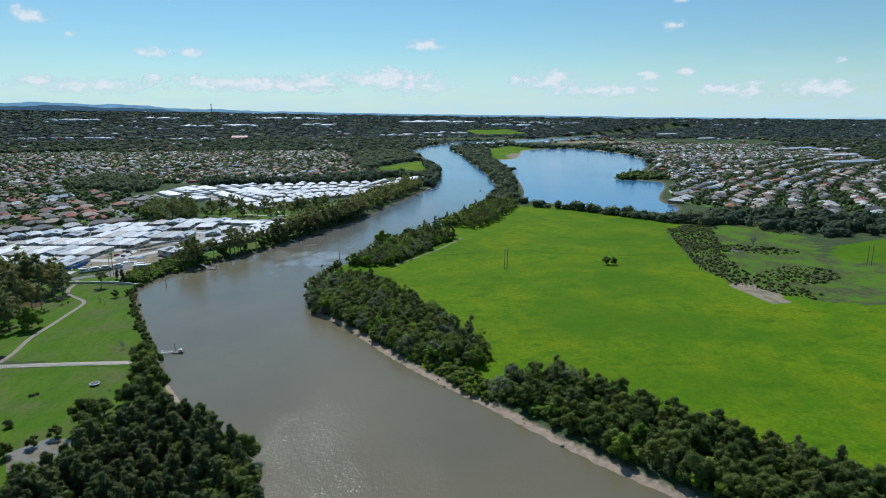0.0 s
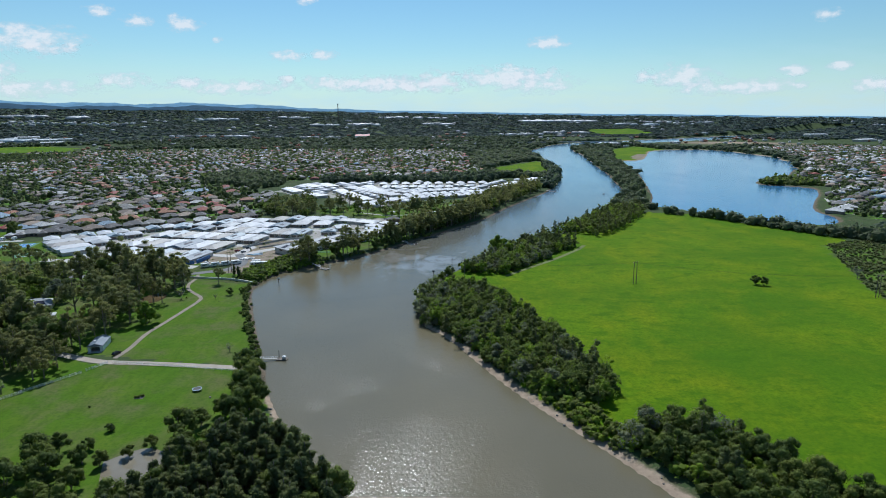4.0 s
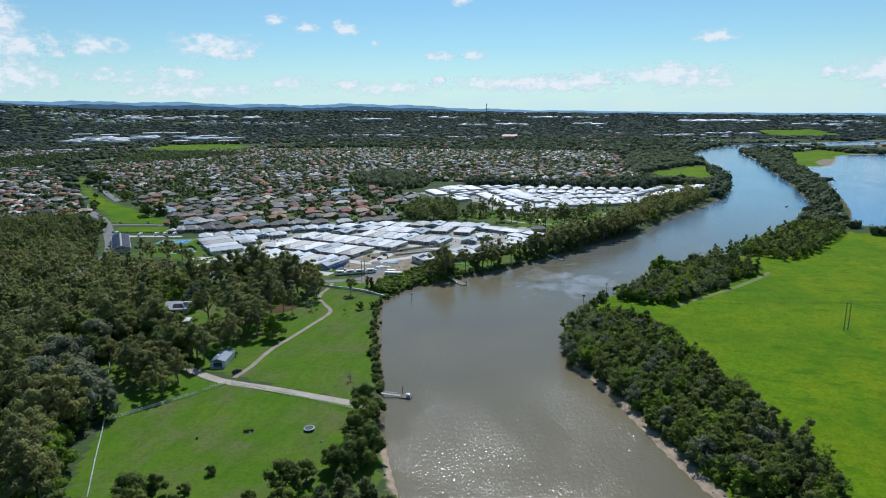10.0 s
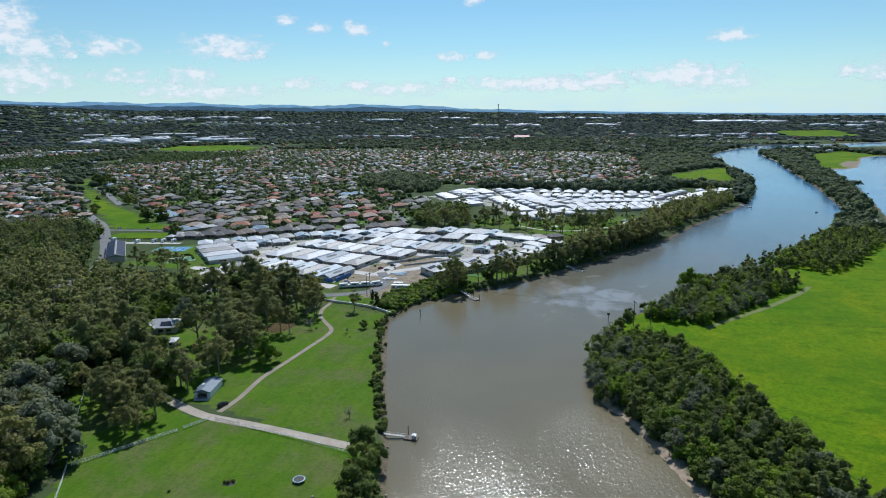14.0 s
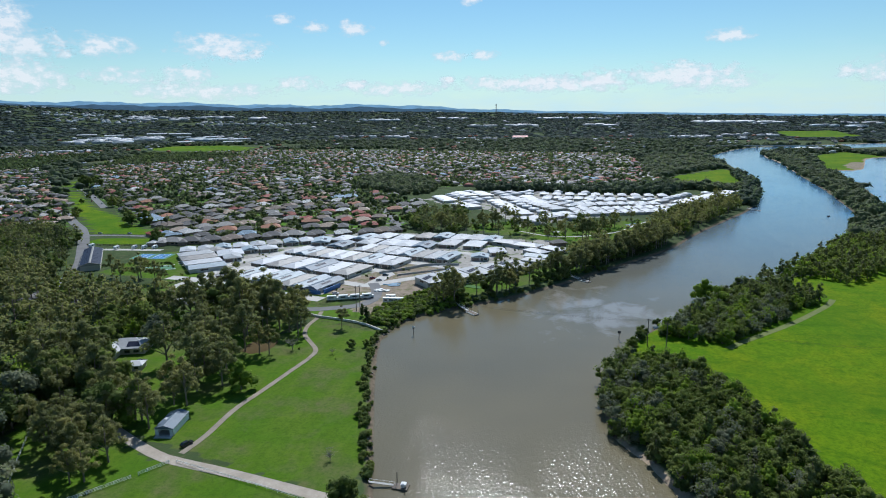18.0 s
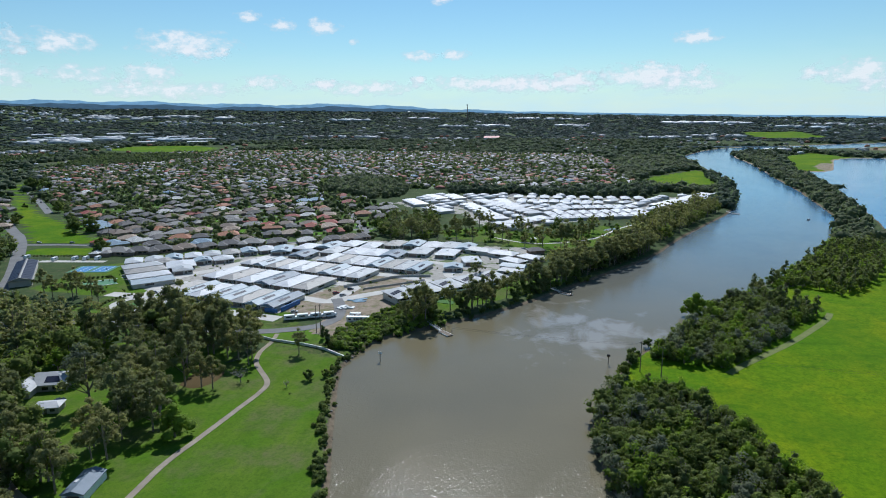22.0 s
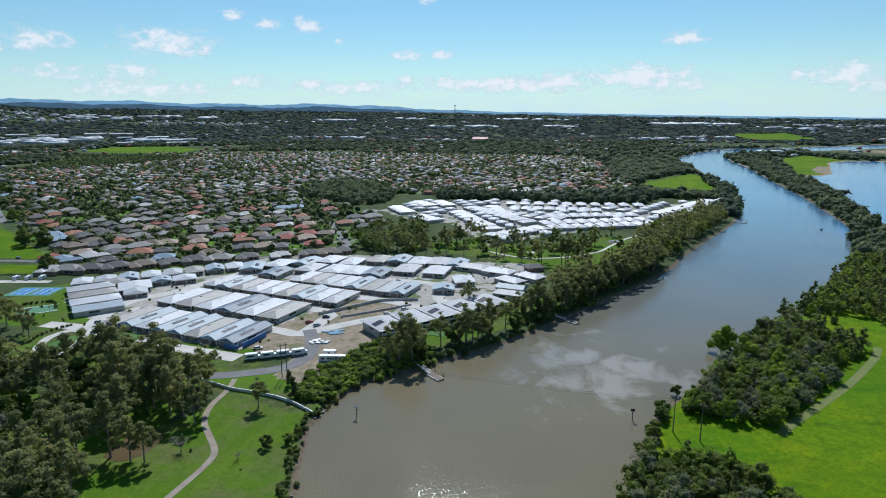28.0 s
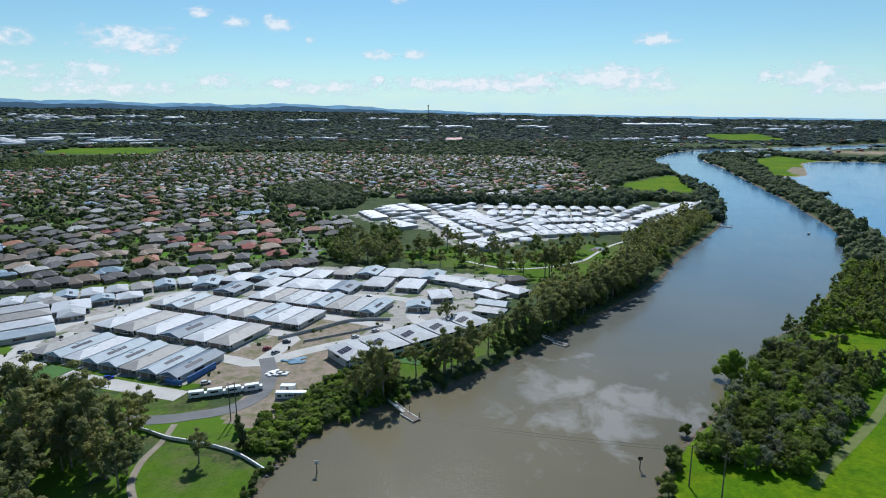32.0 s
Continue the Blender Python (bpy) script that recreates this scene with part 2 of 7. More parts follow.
def water_material():
    k = Nodes("river_water")
    silt = k.mix(k.ramp(k.noise(0.012, 3), 0.35, 0.65), (0.146, 0.124, 0.074), (0.122, 0.106, 0.066))
    blue = k.attr("sky_show")
    # Sky reflection painted into the base colour as blue.
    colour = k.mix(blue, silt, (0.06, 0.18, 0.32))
    ripple = k.noise(0.55, 2, stretch=(1, 0.75, 1))
    fine = k.noise(1.3, 2)
    gust = k.ramp(k.noise(0.022, 4, rough=0.6, stretch=(1, 0.45, 1), swirl=0.8), 0.36, 0.62, 0.45, 1.15)
    both = k.math("MULTIPLY", gust, k.math("ADD", k.math("MULTIPLY", ripple, 1.0), k.math("ADD", k.math("MULTIPLY", fine, 0.8), k.math("MULTIPLY", k.noise(2.7, 2), 0.3))))
    shift = k.n.new("ShaderNodeVectorMath")
    shift.operation = "SUBTRACT"
    k.l.new(k.geo.outputs["Position"], shift.inputs[0])
    shift.inputs[1].default_value = (52, 490, 0)
    shape = k.n.new("ShaderNodeVectorMath")
    shape.operation = "MULTIPLY"
    k.l.new(shift.outputs[0], shape.inputs[0])
    shape.inputs[1].default_value = (1 / 32, 1 / 36, 0)
    far = k.n.new("ShaderNodeVectorMath")
    far.operation = "LENGTH"
    k.l.new(shape.outputs[0], far.inputs[0])
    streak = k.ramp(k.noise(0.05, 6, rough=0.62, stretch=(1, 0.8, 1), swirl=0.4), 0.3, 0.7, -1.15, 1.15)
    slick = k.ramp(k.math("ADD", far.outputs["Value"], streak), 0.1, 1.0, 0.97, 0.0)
    # Pale cloud reflection painted into the colour of the smooth slick.
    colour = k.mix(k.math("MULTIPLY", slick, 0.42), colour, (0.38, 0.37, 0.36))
    north = k.n.new("ShaderNodeSeparateXYZ")
    k.l.new(k.geo.outputs["Position"], north.inputs[0])
    lee = k.ramp(north.outputs[1], 310, 420, 1.25, 0.62)
    k.bump(k.math("MULTIPLY", k.math("MULTIPLY", both, lee), k.math("SUBTRACT", 1.0, slick)), 1.0, 0.106)
    calm = k.math("SUBTRACT", 0.135, k.math("MULTIPLY", slick, 0.1))
    mat = k.done(colour, calm, 0.0, 0.5)
    k.bsdf.inputs["IOR"].default_value = 1.33
    return mat


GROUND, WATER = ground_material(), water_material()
BARK = paint("gum_bark", (0.30, 0.25, 0.20), (0.17, 0.13, 0.10), 0.9, 0.9, fine=4, bump=0.4)
DEAD = paint("grey_dead_wood", (0.30, 0.27, 0.24), (0.20, 0.18, 0.16), 0.9, 0.9)
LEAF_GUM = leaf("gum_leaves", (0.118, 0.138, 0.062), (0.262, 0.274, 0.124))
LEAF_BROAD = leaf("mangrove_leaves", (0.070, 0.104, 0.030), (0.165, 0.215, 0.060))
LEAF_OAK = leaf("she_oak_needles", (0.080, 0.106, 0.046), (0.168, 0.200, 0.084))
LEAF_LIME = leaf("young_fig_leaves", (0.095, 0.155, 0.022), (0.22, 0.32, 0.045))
# Distance haze is put into LEAF_FAR's leaf colour as paler blue.
LEAF_FAR = leaf("hazed_distant_foliage", (0.070, 0.102, 0.108), (0.140, 0.180, 0.180))
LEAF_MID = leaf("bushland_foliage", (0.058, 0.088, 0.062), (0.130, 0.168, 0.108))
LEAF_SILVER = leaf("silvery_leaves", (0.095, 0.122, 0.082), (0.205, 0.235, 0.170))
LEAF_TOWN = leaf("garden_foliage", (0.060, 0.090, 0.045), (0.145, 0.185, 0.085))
ROOFS = {
    "white": ribbed("white_steel_roof", (0.49, 0.50, 0.515), (0.41, 0.42, 0.44)),
    "pale grey": ribbed("pale_grey_steel_roof", (0.38, 0.39, 0.40), (0.31, 0.32, 0.33)),
    "blue-grey": ribbed("blue_grey_steel_roof", (0.30, 0.36, 0.40), (0.24, 0.295, 0.335)),
    "mid grey": ribbed("mid_grey_steel_roof", (0.28, 0.265, 0.245), (0.225, 0.215, 0.20)),
    "slate blue": ribbed("slate_steel_roof", (0.13, 0.17, 0.215), (0.10, 0.135, 0.175)),
}
TILES = {
    "charcoal": tiled("charcoal_tiles", (0.125, 0.12, 0.12), (0.085, 0.082, 0.082)),
    "brown": tiled("brown_tiles", (0.20, 0.155, 0.125), (0.15, 0.115, 0.09)),
    "terracotta": tiled("terracotta_tiles", (0.36, 0.155, 0.085), (0.27, 0.115, 0.065)),
    "tan": tiled("tan_tiles", (0.36, 0.28, 0.21), (0.28, 0.21, 0.16)),
    "stone grey": tiled("stone_grey_tiles", (0.28, 0.27, 0.25), (0.22, 0.21, 0.20)),
    "red": tiled("red_tiles", (0.30, 0.075, 0.055), (0.22, 0.055, 0.042)),
    "pale blue": tiled("pale_blue_tiles", (0.26, 0.36, 0.44), (0.20, 0.28, 0.36)),
    "off-white": tiled("off_white_tiles", (0.58, 0.57, 0.545), (0.48, 0.47, 0.45)),
}
WALL = paint("cream_render", (0.62, 0.58, 0.51), (0.52, 0.48, 0.42), 0.3, 0.85, vary=0.45)
WALL_BLUE = paint("blue_house_wrap", (0.035, 0.16, 0.42), (0.03, 0.12, 0.34), 0.5, 0.5)
BRICK = paint("tan_brickwork", (0.36, 0.27, 0.20), (0.27, 0.19, 0.14), 0.5, 0.9, vary=0.5)
GLASS = paint("dark_window_glass", (0.03, 0.035, 0.04), (0.02, 0.024, 0.03), 0.3, 0.08)
SOLAR = paint("solar_cells", (0.012, 0.016, 0.035), (0.018, 0.024, 0.05), 0.8, 0.5)
SOLAR.node_tree.nodes["Principled BSDF"].inputs["Specular IOR Level"].default_value = 0.12
TRIM = paint("white_trim", (0.78, 0.78, 0.76), (0.68, 0.68, 0.66), 0.5, 0.5)
GARAGE = paint("garage_door_steel", (0.30, 0.22, 0.175), (0.22, 0.16, 0.13), 0.8, 0.5, vary=0.6)
CONCRETE = paint("pale_concrete", (0.52, 0.50, 0.46), (0.42, 0.40, 0.37), 0.12, 0.9, fine=2.5)
ASPHALT = paint("asphalt", (0.17, 0.17, 0.17), (0.12, 0.12, 0.12), 0.15, 0.9, fine=3)
TRACK = paint("worn_earth_track", (0.30, 0.255, 0.20), (0.22, 0.185, 0.14), 0.2, 0.95, fine=1.3)
DRY = paint("dry_grass_strip", (0.150, 0.165, 0.045), (0.10, 0.140, 0.022), 0.25, 0.95, fine=1.3)
GRAVEL = paint("gravel_track", (0.42, 0.365, 0.30), (0.31, 0.265, 0.21), 0.25, 0.95, fine=1.6)
TIMBER = paint("weathered_timber", (0.20, 0.165, 0.13), (0.13, 0.105, 0.08), 1.2, 0.9)
STEEL = paint("galvanised_steel", (0.48, 0.49, 0.50), (0.38, 0.39, 0.40), 1.0, 0.4, 0.6)
WHITE = paint("white_paint", (0.80, 0.80, 0.78), (0.70, 0.70, 0.68), 0.7, 0.5)
BLACK = paint("black_rubber", (0.02, 0.02, 0.02), (0.03, 0.03, 0.03), 1.0, 0.7)
CARS = [paint("car_%s" % n, c, tuple(v * 0.85 for v in c), 0.5, 0.2) for n, c in (("white", (0.75, 0.75, 0.75)), ("silver", (0.42, 0.43, 0.44)), ("black", (0.02, 0.02, 0.024)), ("blue", (0.02, 0.06, 0.42)), ("red", (0.35, 0.03, 0.03)))]
CAR_WORDS = ("white", "silver", "black", "blue", "red")

# ---- geometry tools ----
LAND = 1.6


def tri_mesh(name, verts, tris, mats=(), index=None, smooth=False):
    """A mesh from arrays of corners and triangles."""
    verts, tris = np.asarray(verts, np.float32), np.asarray(tris, np.int32)
    me = bpy.data.meshes.new(name)
    me.vertices.add(len(verts))
    me.vertices.foreach_set("co", verts.ravel())
    me.loops.add(3 * len(tris))
    me.loops.foreach_set("vertex_index", tris.ravel())
    me.polygons.add(len(tris))
    me.polygons.foreach_set("loop_start", np.arange(0, 3 * len(tris), 3, dtype=np.int32))
    if index is not None:
        me.polygons.foreach_set("material_index", np.asarray(index, np.int32))
    if smooth:
        me.polygons.foreach_set("use_smooth", np.ones(len(tris), bool))
    for m in mats:
        me.materials.append(m)
    me.update(calc_edges=True)
    return me


class Geo:
    """Collects solid pieces for one mesh."""

    def __init__(self):
        self.v, self.f = [], []

    def add(self, verts, faces):
        n = len(self.v)
        self.v += [tuple(p) for p in verts]
        self.f += [tuple(i + n for i in face) for face in faces]
        return self

    def box(self, x0, y0, z0, x1, y1, z1, turn=0.0, at=(0, 0, 0)):
        c, s = math.cos(turn), math.sin(turn)
        pts = [(x, y, z) for z in (z0, z1) for x, y in ((x0, y0), (x1, y0), (x1, y1), (x0, y1))]
        pts = [(at[0] + c * x - s * y, at[1] + s * x + c * y, at[2] + z) for x, y, z in pts]
        return self.add(pts, [(3, 2, 1, 0), (4, 5, 6, 7), (0, 1, 5, 4), (1, 2, 6, 5), (2, 3, 7, 6), (3, 0, 4, 7)])

    def beam(self, p, q, w, h=None):
        """A square bar from p to q."""
        p, q, h = Vector(p), Vector(q), h or w
        d = (q - p).normalized()
        side = d.cross(Vector((0, 0, 1)))
        side = side.normalized() if side.length > 1e-3 else Vector((1, 0, 0))
        up = side.cross(d)
        pts = [e + side * a * w / 2 + up * b * h / 2 for e in (p, q) for a, b in ((-1, -1), (1, -1), (1, 1), (-1, 1))]
        return self.add(pts, [(3, 2, 1, 0), (4, 5, 6, 7), (0, 1, 5, 4), (1, 2, 6, 5), (2, 3, 7, 6), (3, 0, 4, 7)])

    def tube(self, p, q, r0, r1, n=7):
        p, q = Vector(p), Vector(q)
        d = (q - p).normalized()
        a = d.orthogonal().normalized()
        b = d.cross(a)
        ring = [(math.cos(2 * math.pi * i / n), math.sin(2 * math.pi * i / n)) for i in range(n)]
        pts = [p + (a * c + b * s) * r0 for c, s in ring] + [q + (a * c + b * s) * r1 for c, s in ring]
        faces = [(i, (i + 1) % n, n + (i + 1) % n, n + i) for i in range(n)]
        return self.add(pts, faces + [tuple(range(n - 1, -1, -1)), tuple(range(n, 2 * n))])

    def hip(self, x0, y0, x1, y1, z, rise, ridge, thick=0.22):
        """A hipped roof on the eaves rectangle; ridge: how far the ridge stops short of the ends (0: gables)."""
        if x1 - x0 > y1 - y0:
            m = (y0 + y1) / 2
            a, b = (x0 + ridge, m, z + rise), (x1 - ridge, m, z + rise)
            top = [(4, 5, 9, 8), (5, 6, 9), (6, 7, 8, 9), (7, 4, 8)]
        else:
            m = (x0 + x1) / 2
            a, b = (m, y0 + ridge, z + rise), (m, y1 - ridge, z + rise)
            top = [(4, 5, 8), (5, 6, 9, 8), (6, 7, 9), (7, 4, 8, 9)]
        low = [(x, y, z - thick) for x, y in ((x0, y0), (x1, y0), (x1, y1), (x0, y1))]
        high = [(x, y, z) for x, y, _ in low]
        return self.add(low + high + [a, b], [(3, 2, 1, 0), (0, 1, 5, 4), (1, 2, 6, 5), (2, 3, 7, 6), (3, 0, 4, 7)] + top)

    def mesh(self, name, mat=None):
        me = bpy.data.meshes.new(name)
        me.from_pydata(self.v, [], self.f)
        me.update()
        if mat:
            me.materials.append(mat)
        return me

    def tris(self):
        out = []
        for f in self.f:
            out += [(f[0], f[i], f[i + 1]) for i in range(1, len(f) - 1)]
        return np.array(self.v, float), np.array(out, int)


def part(name, data, parent, label="", mat=None, at=None):
    """One mesh object under a thing or under a part."""
    if isinstance(data, Geo):
        data = data.mesh(name, mat)
    ob = new(name, data)
    ob.parent = parent
    if at is not None:
        ob.matrix_basis = at
    return tagged(ob, label)


def thing(name, label, category, group="", at=None, kind=""):
    ob = tagged(new(name), label, category, group, kind)
    ob.empty_display_size = 0.5
    if at is not None:
        ob.matrix_basis = at
    return ob


def setting(name, data, label="", category="", mat=None):
    if isinstance(data, Geo):
        data = data.mesh(name, mat)
    return tagged(new(name, data), label, category, kind="structure")


def place(x, y, z=LAND, turn=0.0, size=1.0):
    return Matrix.Translation((x, y, z)) @ Matrix.Rotation(turn, 4, "Z") @ Matrix.Diagonal((size, size, size, 1))


def smooth_line(points, step):
    """A Catmull-Rom line through the points, cut at about every step metres."""
    p = np.array([points[0]] + list(points) + [points[-1]], float)
    out = []
    for i in range(1, len(p) - 2):
        n = max(2, int(np.linalg.norm(p[i + 1] - p[i]) / step))
        t = np.linspace(0, 1, n, endpoint=False)[:, None]
        a, b, c, d = p[i - 1], p[i], p[i + 1], p[i + 2]
        out.append(0.5 * (2 * b + (c - a) * t + (2 * a - 5 * b + 4 * c - d) * t**2 + (3 * b - a - 3 * c + d) * t**3))
    return np.concatenate(out + [p[-1:]])


def inside(poly, x, y):
    """Which of the points lie in the polygon."""
    poly, x, y = np.asarray(poly, float), np.asarray(x, float), np.asarray(y, float)
    hit = np.zeros(np.broadcast(x, y).shape, bool)
    for (ax, ay), (bx, by) in zip(poly, np.roll(poly, -1, 0)):
        if ay != by:
            hit ^= ((ay > y) != (by > y)) & (x < (bx - ax) * (y - ay) / (by - ay) + ax)
    return hit


def away(line, x, y):
    """The distance from each point to an open line."""
    best = np.full(np.broadcast(x, y).shape, 1e9)
    for (ax, ay), (bx, by) in zip(line[:-1], line[1:]):
        dx, dy = bx - ax, by - ay
        t = np.clip(((x - ax) * dx + (y - ay) * dy) / (dx * dx + dy * dy + 1e-9), 0, 1)
        best = np.minimum(best, np.hypot(x - ax - t * dx, y - ay - t * dy))
    return best


def ribbon(line, width, z):
    """A flat strip with edges 6 cm deep along a line."""
    line = np.asarray(line, float)
    way = np.gradient(line, axis=0)
    way /= np.linalg.norm(way, axis=1)[:, None] + 1e-9
    side = np.stack([-way[:, 1], way[:, 0]], 1) * width / 2
    n = len(line)
    lift = np.full((n, 1), z)
    v = np.concatenate([np.hstack([line + side, lift]), np.hstack([line - side, lift]), np.hstack([line + side, lift - 0.1]), np.hstack([line - side, lift - 0.1])])
    g = Geo()
    faces = [(n + i, n + i + 1, i + 1, i) for i in range(n - 1)]
    faces += [(i, i + 1, 2 * n + i + 1, 2 * n + i) for i in range(n - 1)] + [(3 * n + i, 3 * n + i + 1, n + i + 1, n + i) for i in range(n - 1)]
    return g.add(v.tolist(), faces)


# ---- the plan: river, lake and land ----
LEFT_BANK = smooth_line([(50, -400), (47, 60), (42, 154), (26, 203), (10, 233), (-6, 267), (-11, 284), (-26, 326), (-44, 379), (-55, 419), (-51, 446), (-42, 462), (-21, 481), (13, 517), (51, 574), (110, 665), (144, 742), (184, 823), (229, 915), (268, 1034), (302, 1188), (319, 1375), (343, 1617), (341, 1815), (387, 1991), (550, 2343), (800, 2520), (1400, 2950), (2300, 3650)], 14)
RIGHT_BANK = smooth_line([(253, -400), (198, 66), (176, 121), (146, 165), (121, 212), (92, 266), (66, 329), (55, 345), (53, 387), (67, 440), (80, 462), (100, 490), (122, 524), (146, 568), (176, 600), (225, 673), (265, 735), (290, 786), (330, 896), (357, 1028), (379, 1150), (409, 1347), (460, 1666), (485, 1897), (550, 2120), (704, 2250), (900, 2370), (1480, 2760), (2400, 3400)], 14)
RIVER = np.concatenate([LEFT_BANK, RIGHT_BANK[::-1]])
LAKE = smooth_line([(322, 760), (350, 722), (395, 665), (440, 620), (478, 650), (492, 712), (530, 775), (588, 860), (612, 920), (565, 968), (592, 1022), (670, 1085), (765, 1225), (850, 1376), (893, 1540), (906, 1669), (880, 1860), (790, 1890), (700, 1830), (620, 1640), (560, 1500), (490, 1440), (452, 1215), (415, 1060), (360, 860), (322, 760)], 14)
MEADOW = [(600, -400), (270, 60), (212, 150), (184, 186), (140, 205), (122, 222), (100, 262), (76, 328), (61, 350), (60, 388), (70, 436), (76, 452), (84, 464), (108, 496), (140, 546), (165, 576), (205, 598), (245, 630), (300, 705), (356, 680), (399, 597), (430, 560), (385, 515), (335, 394), (326, 345), (345, 300), (420, 260), (900, 200)]
MEADOW_EAST = [(430, 330), (520, 330), (900, 420), (900, 480), (620, 455), (480, 425), (425, 380)]
SCRUB = [(385, 525), (330, 394), (322, 340), (345, 300), (420, 260), (480, 330), (440, 400), (470, 430), (500, 520), (440, 545)]
LAWN_NEAR = [(-84, 205), (-94, 225), (-109, 256), (-98, 273), (-90, 296), (-60, 296), (-18, 286), (-8, 274), (2, 236), (-4, 205), (-20, 180), (-60, 180)]
LAWN_PARK = [(-98, 276), (-108, 262), (-150, 306), (-140, 318), (-100, 305), (-18, 288), (-28, 325), (-50, 385), (-60, 425), (-72, 433), (-98, 438), (-108, 400), (-110, 385), (-130, 340), (-140, 315)]
ROADSIDE = [(-215, 425), (-160, 436), (-120, 436), (-98, 436), (-57, 422), (-52, 446), (-40, 470), (-40, 510), (-62, 500), (-72, 470), (-90, 462), (-110, 478), (-125, 470), (-170, 468), (-196, 500), (-215, 520), (-240, 500), (-235, 455)]
GARDEN = [(-200, 340), (-130, 318), (-112, 345), (-104, 385), (-110, 436), (-160, 430), (-205, 410)]
VERGE = [(-767, 945), (-880, 1080), (-862, 1110), (-755, 960), (-665, 868), (-560, 780), (-533, 763), (-498, 742), (-464, 714), (-428, 681), (-394, 667), (-369, 641), (-385, 634), (-428, 633), (-443, 646), (-506, 707), (-534, 719), (-640, 830)]
VERGE_SOUTH = [(-389, 587), (-405, 613), (-350, 621), (-328, 597)]
GOLF = [(162, 1215), (185, 1300), (234, 1366), (305, 1475), (308, 1376), (285, 1210), (266, 1140), (208, 1152)]
POCKET_PARK = [(-90, 735), (-40, 770), (20, 740), (60, 790), (110, 800), (118, 760), (80, 700), (50, 665), (15, 665), (-30, 700)]
OVAL = [(-1520, 2080), (-1370, 2000), (-1090, 2005), (-1210, 2260), (-1380, 2330), (-1540, 2240)]
SPIT = [(470, 1400), (510, 1430), (575, 1520), (640, 1680), (760, 1900), (730, 2080), (600, 1900), (520, 1600)]
FAR_FIELD = [(850, 3000), (1000, 2960), (1120, 2990), (1165, 3380), (1010, 3440), (890, 3420)]
BUILDING_SITE = [(-119, 488), (-116, 514), (-104, 536), (-103, 553), (-86, 580), (-50, 576), (-56, 556), (-70, 530), (-62, 516), (-50, 503), (-62, 484), (-72, 466), (-86, 470), (-92, 484), (-104, 480)]
ESTATE = [(-300, 500), (-215, 492), (-118, 466), (-90, 515), (-30, 560), (30, 640), (20, 680), (-170, 690), (-260, 630), (-300, 560)]
PAVED = [(-232, 520), (-208, 502), (-118, 480), (-90, 515), (-30, 560), (30, 640), (20, 680), (-170, 690), (-215, 640), (-285, 590), (-262, 540)]
ESTATE_NORTH = [(-170, 930), (-135, 1010), (0, 1020), (150, 1010), (265, 1085), (262, 1060), (210, 970), (160, 872), (90, 850), (3, 770), (-20, 745), (-70, 850), (-115, 862)]

SUBURB = [(-334, 597), (-312, 596), (-300, 606), (-274, 620), (-252, 638), (-228, 651), (-192, 666), (-158, 684), (-126, 697), (-150, 770), (-160, 800), (-132, 838), (-176, 905), (-216, 950), (-305, 1022), (-335, 1110), (-335, 1225), (-245, 1190), (-185, 1075), (-100, 1100), (50, 1092), (150, 1150), (175, 1300), (150, 1700), (120, 1950), (-400, 2050), (-1000, 2050), (-1350, 1850), (-1060, 1290), (-800, 1060), (-740, 965), (-640, 876), (-520, 775), (-466, 726), (-430, 692), (-396, 676), (-372, 648), (-350, 628)]
SUBURB_WEST = [(-480, 650), (-560, 740), (-760, 920), (-1260, 1370), (-1420, 1800), (-1900, 1900), (-1500, 1200), (-900, 640), (-600, 560)]
SUBURB_EAST = [(500, 690), (530, 610), (640, 520), (900, 600), (1200, 900), (1560, 1650), (1400, 2100), (1000, 1900), (960, 1600), (900, 1400), (860, 1360), (780, 1230), (690, 1085), (650, 1000), (640, 910), (600, 850), (545, 775)]


def spaced(parts):
    return np.unique(np.concatenate([np.arange(a, b, s) for a, b, s in parts] + [np.array([parts[-1][1]], float)]))


def land_height(x, y):
    """Height of the ground: a flat flood plain, the two water beds, low ridges towards the horizon."""
    near = away(RIVER, x, y)
    near = np.minimum(near, away(LAKE, x, y))
    wet = inside(RIVER, x, y) | inside(LAKE, x, y)
    d = np.where(wet, -near, near)
    wide = np.where((x > 40) & (y < 318), 8.0, 4.5)
    up = np.clip(d / wide, 0, 1)
    z = np.where(d > 0, LAND * up * up * (3 - 2 * up), -3.0 * np.clip(-d / 8, 0, 1))
    r = np.hypot(x - 40, y - 200)
    side = np.degrees(np.arctan2(-(x - 40), y - 200))
    top = np.interp(side, [-60, -48, -30, -12, 0, 12, 25, 36, 42, 48, 60], [58, 58, 70, 94, 114, 138, 154, 166, 170, 198, 200])
    top = top + 2.0 * np.sin(side * 0.9) + 1.5 * np.sin(side * 2.3 + 1)
    rise = np.clip((r - 2300) / 2300, 0, 1.1)
    z = z + np.where(wet, 0, top * rise**1.7 + 1.5 * np.sin(x / 260) * np.sin(y / 310) * np.clip((r - 1500) / 900, 0, 1))
    return z, d


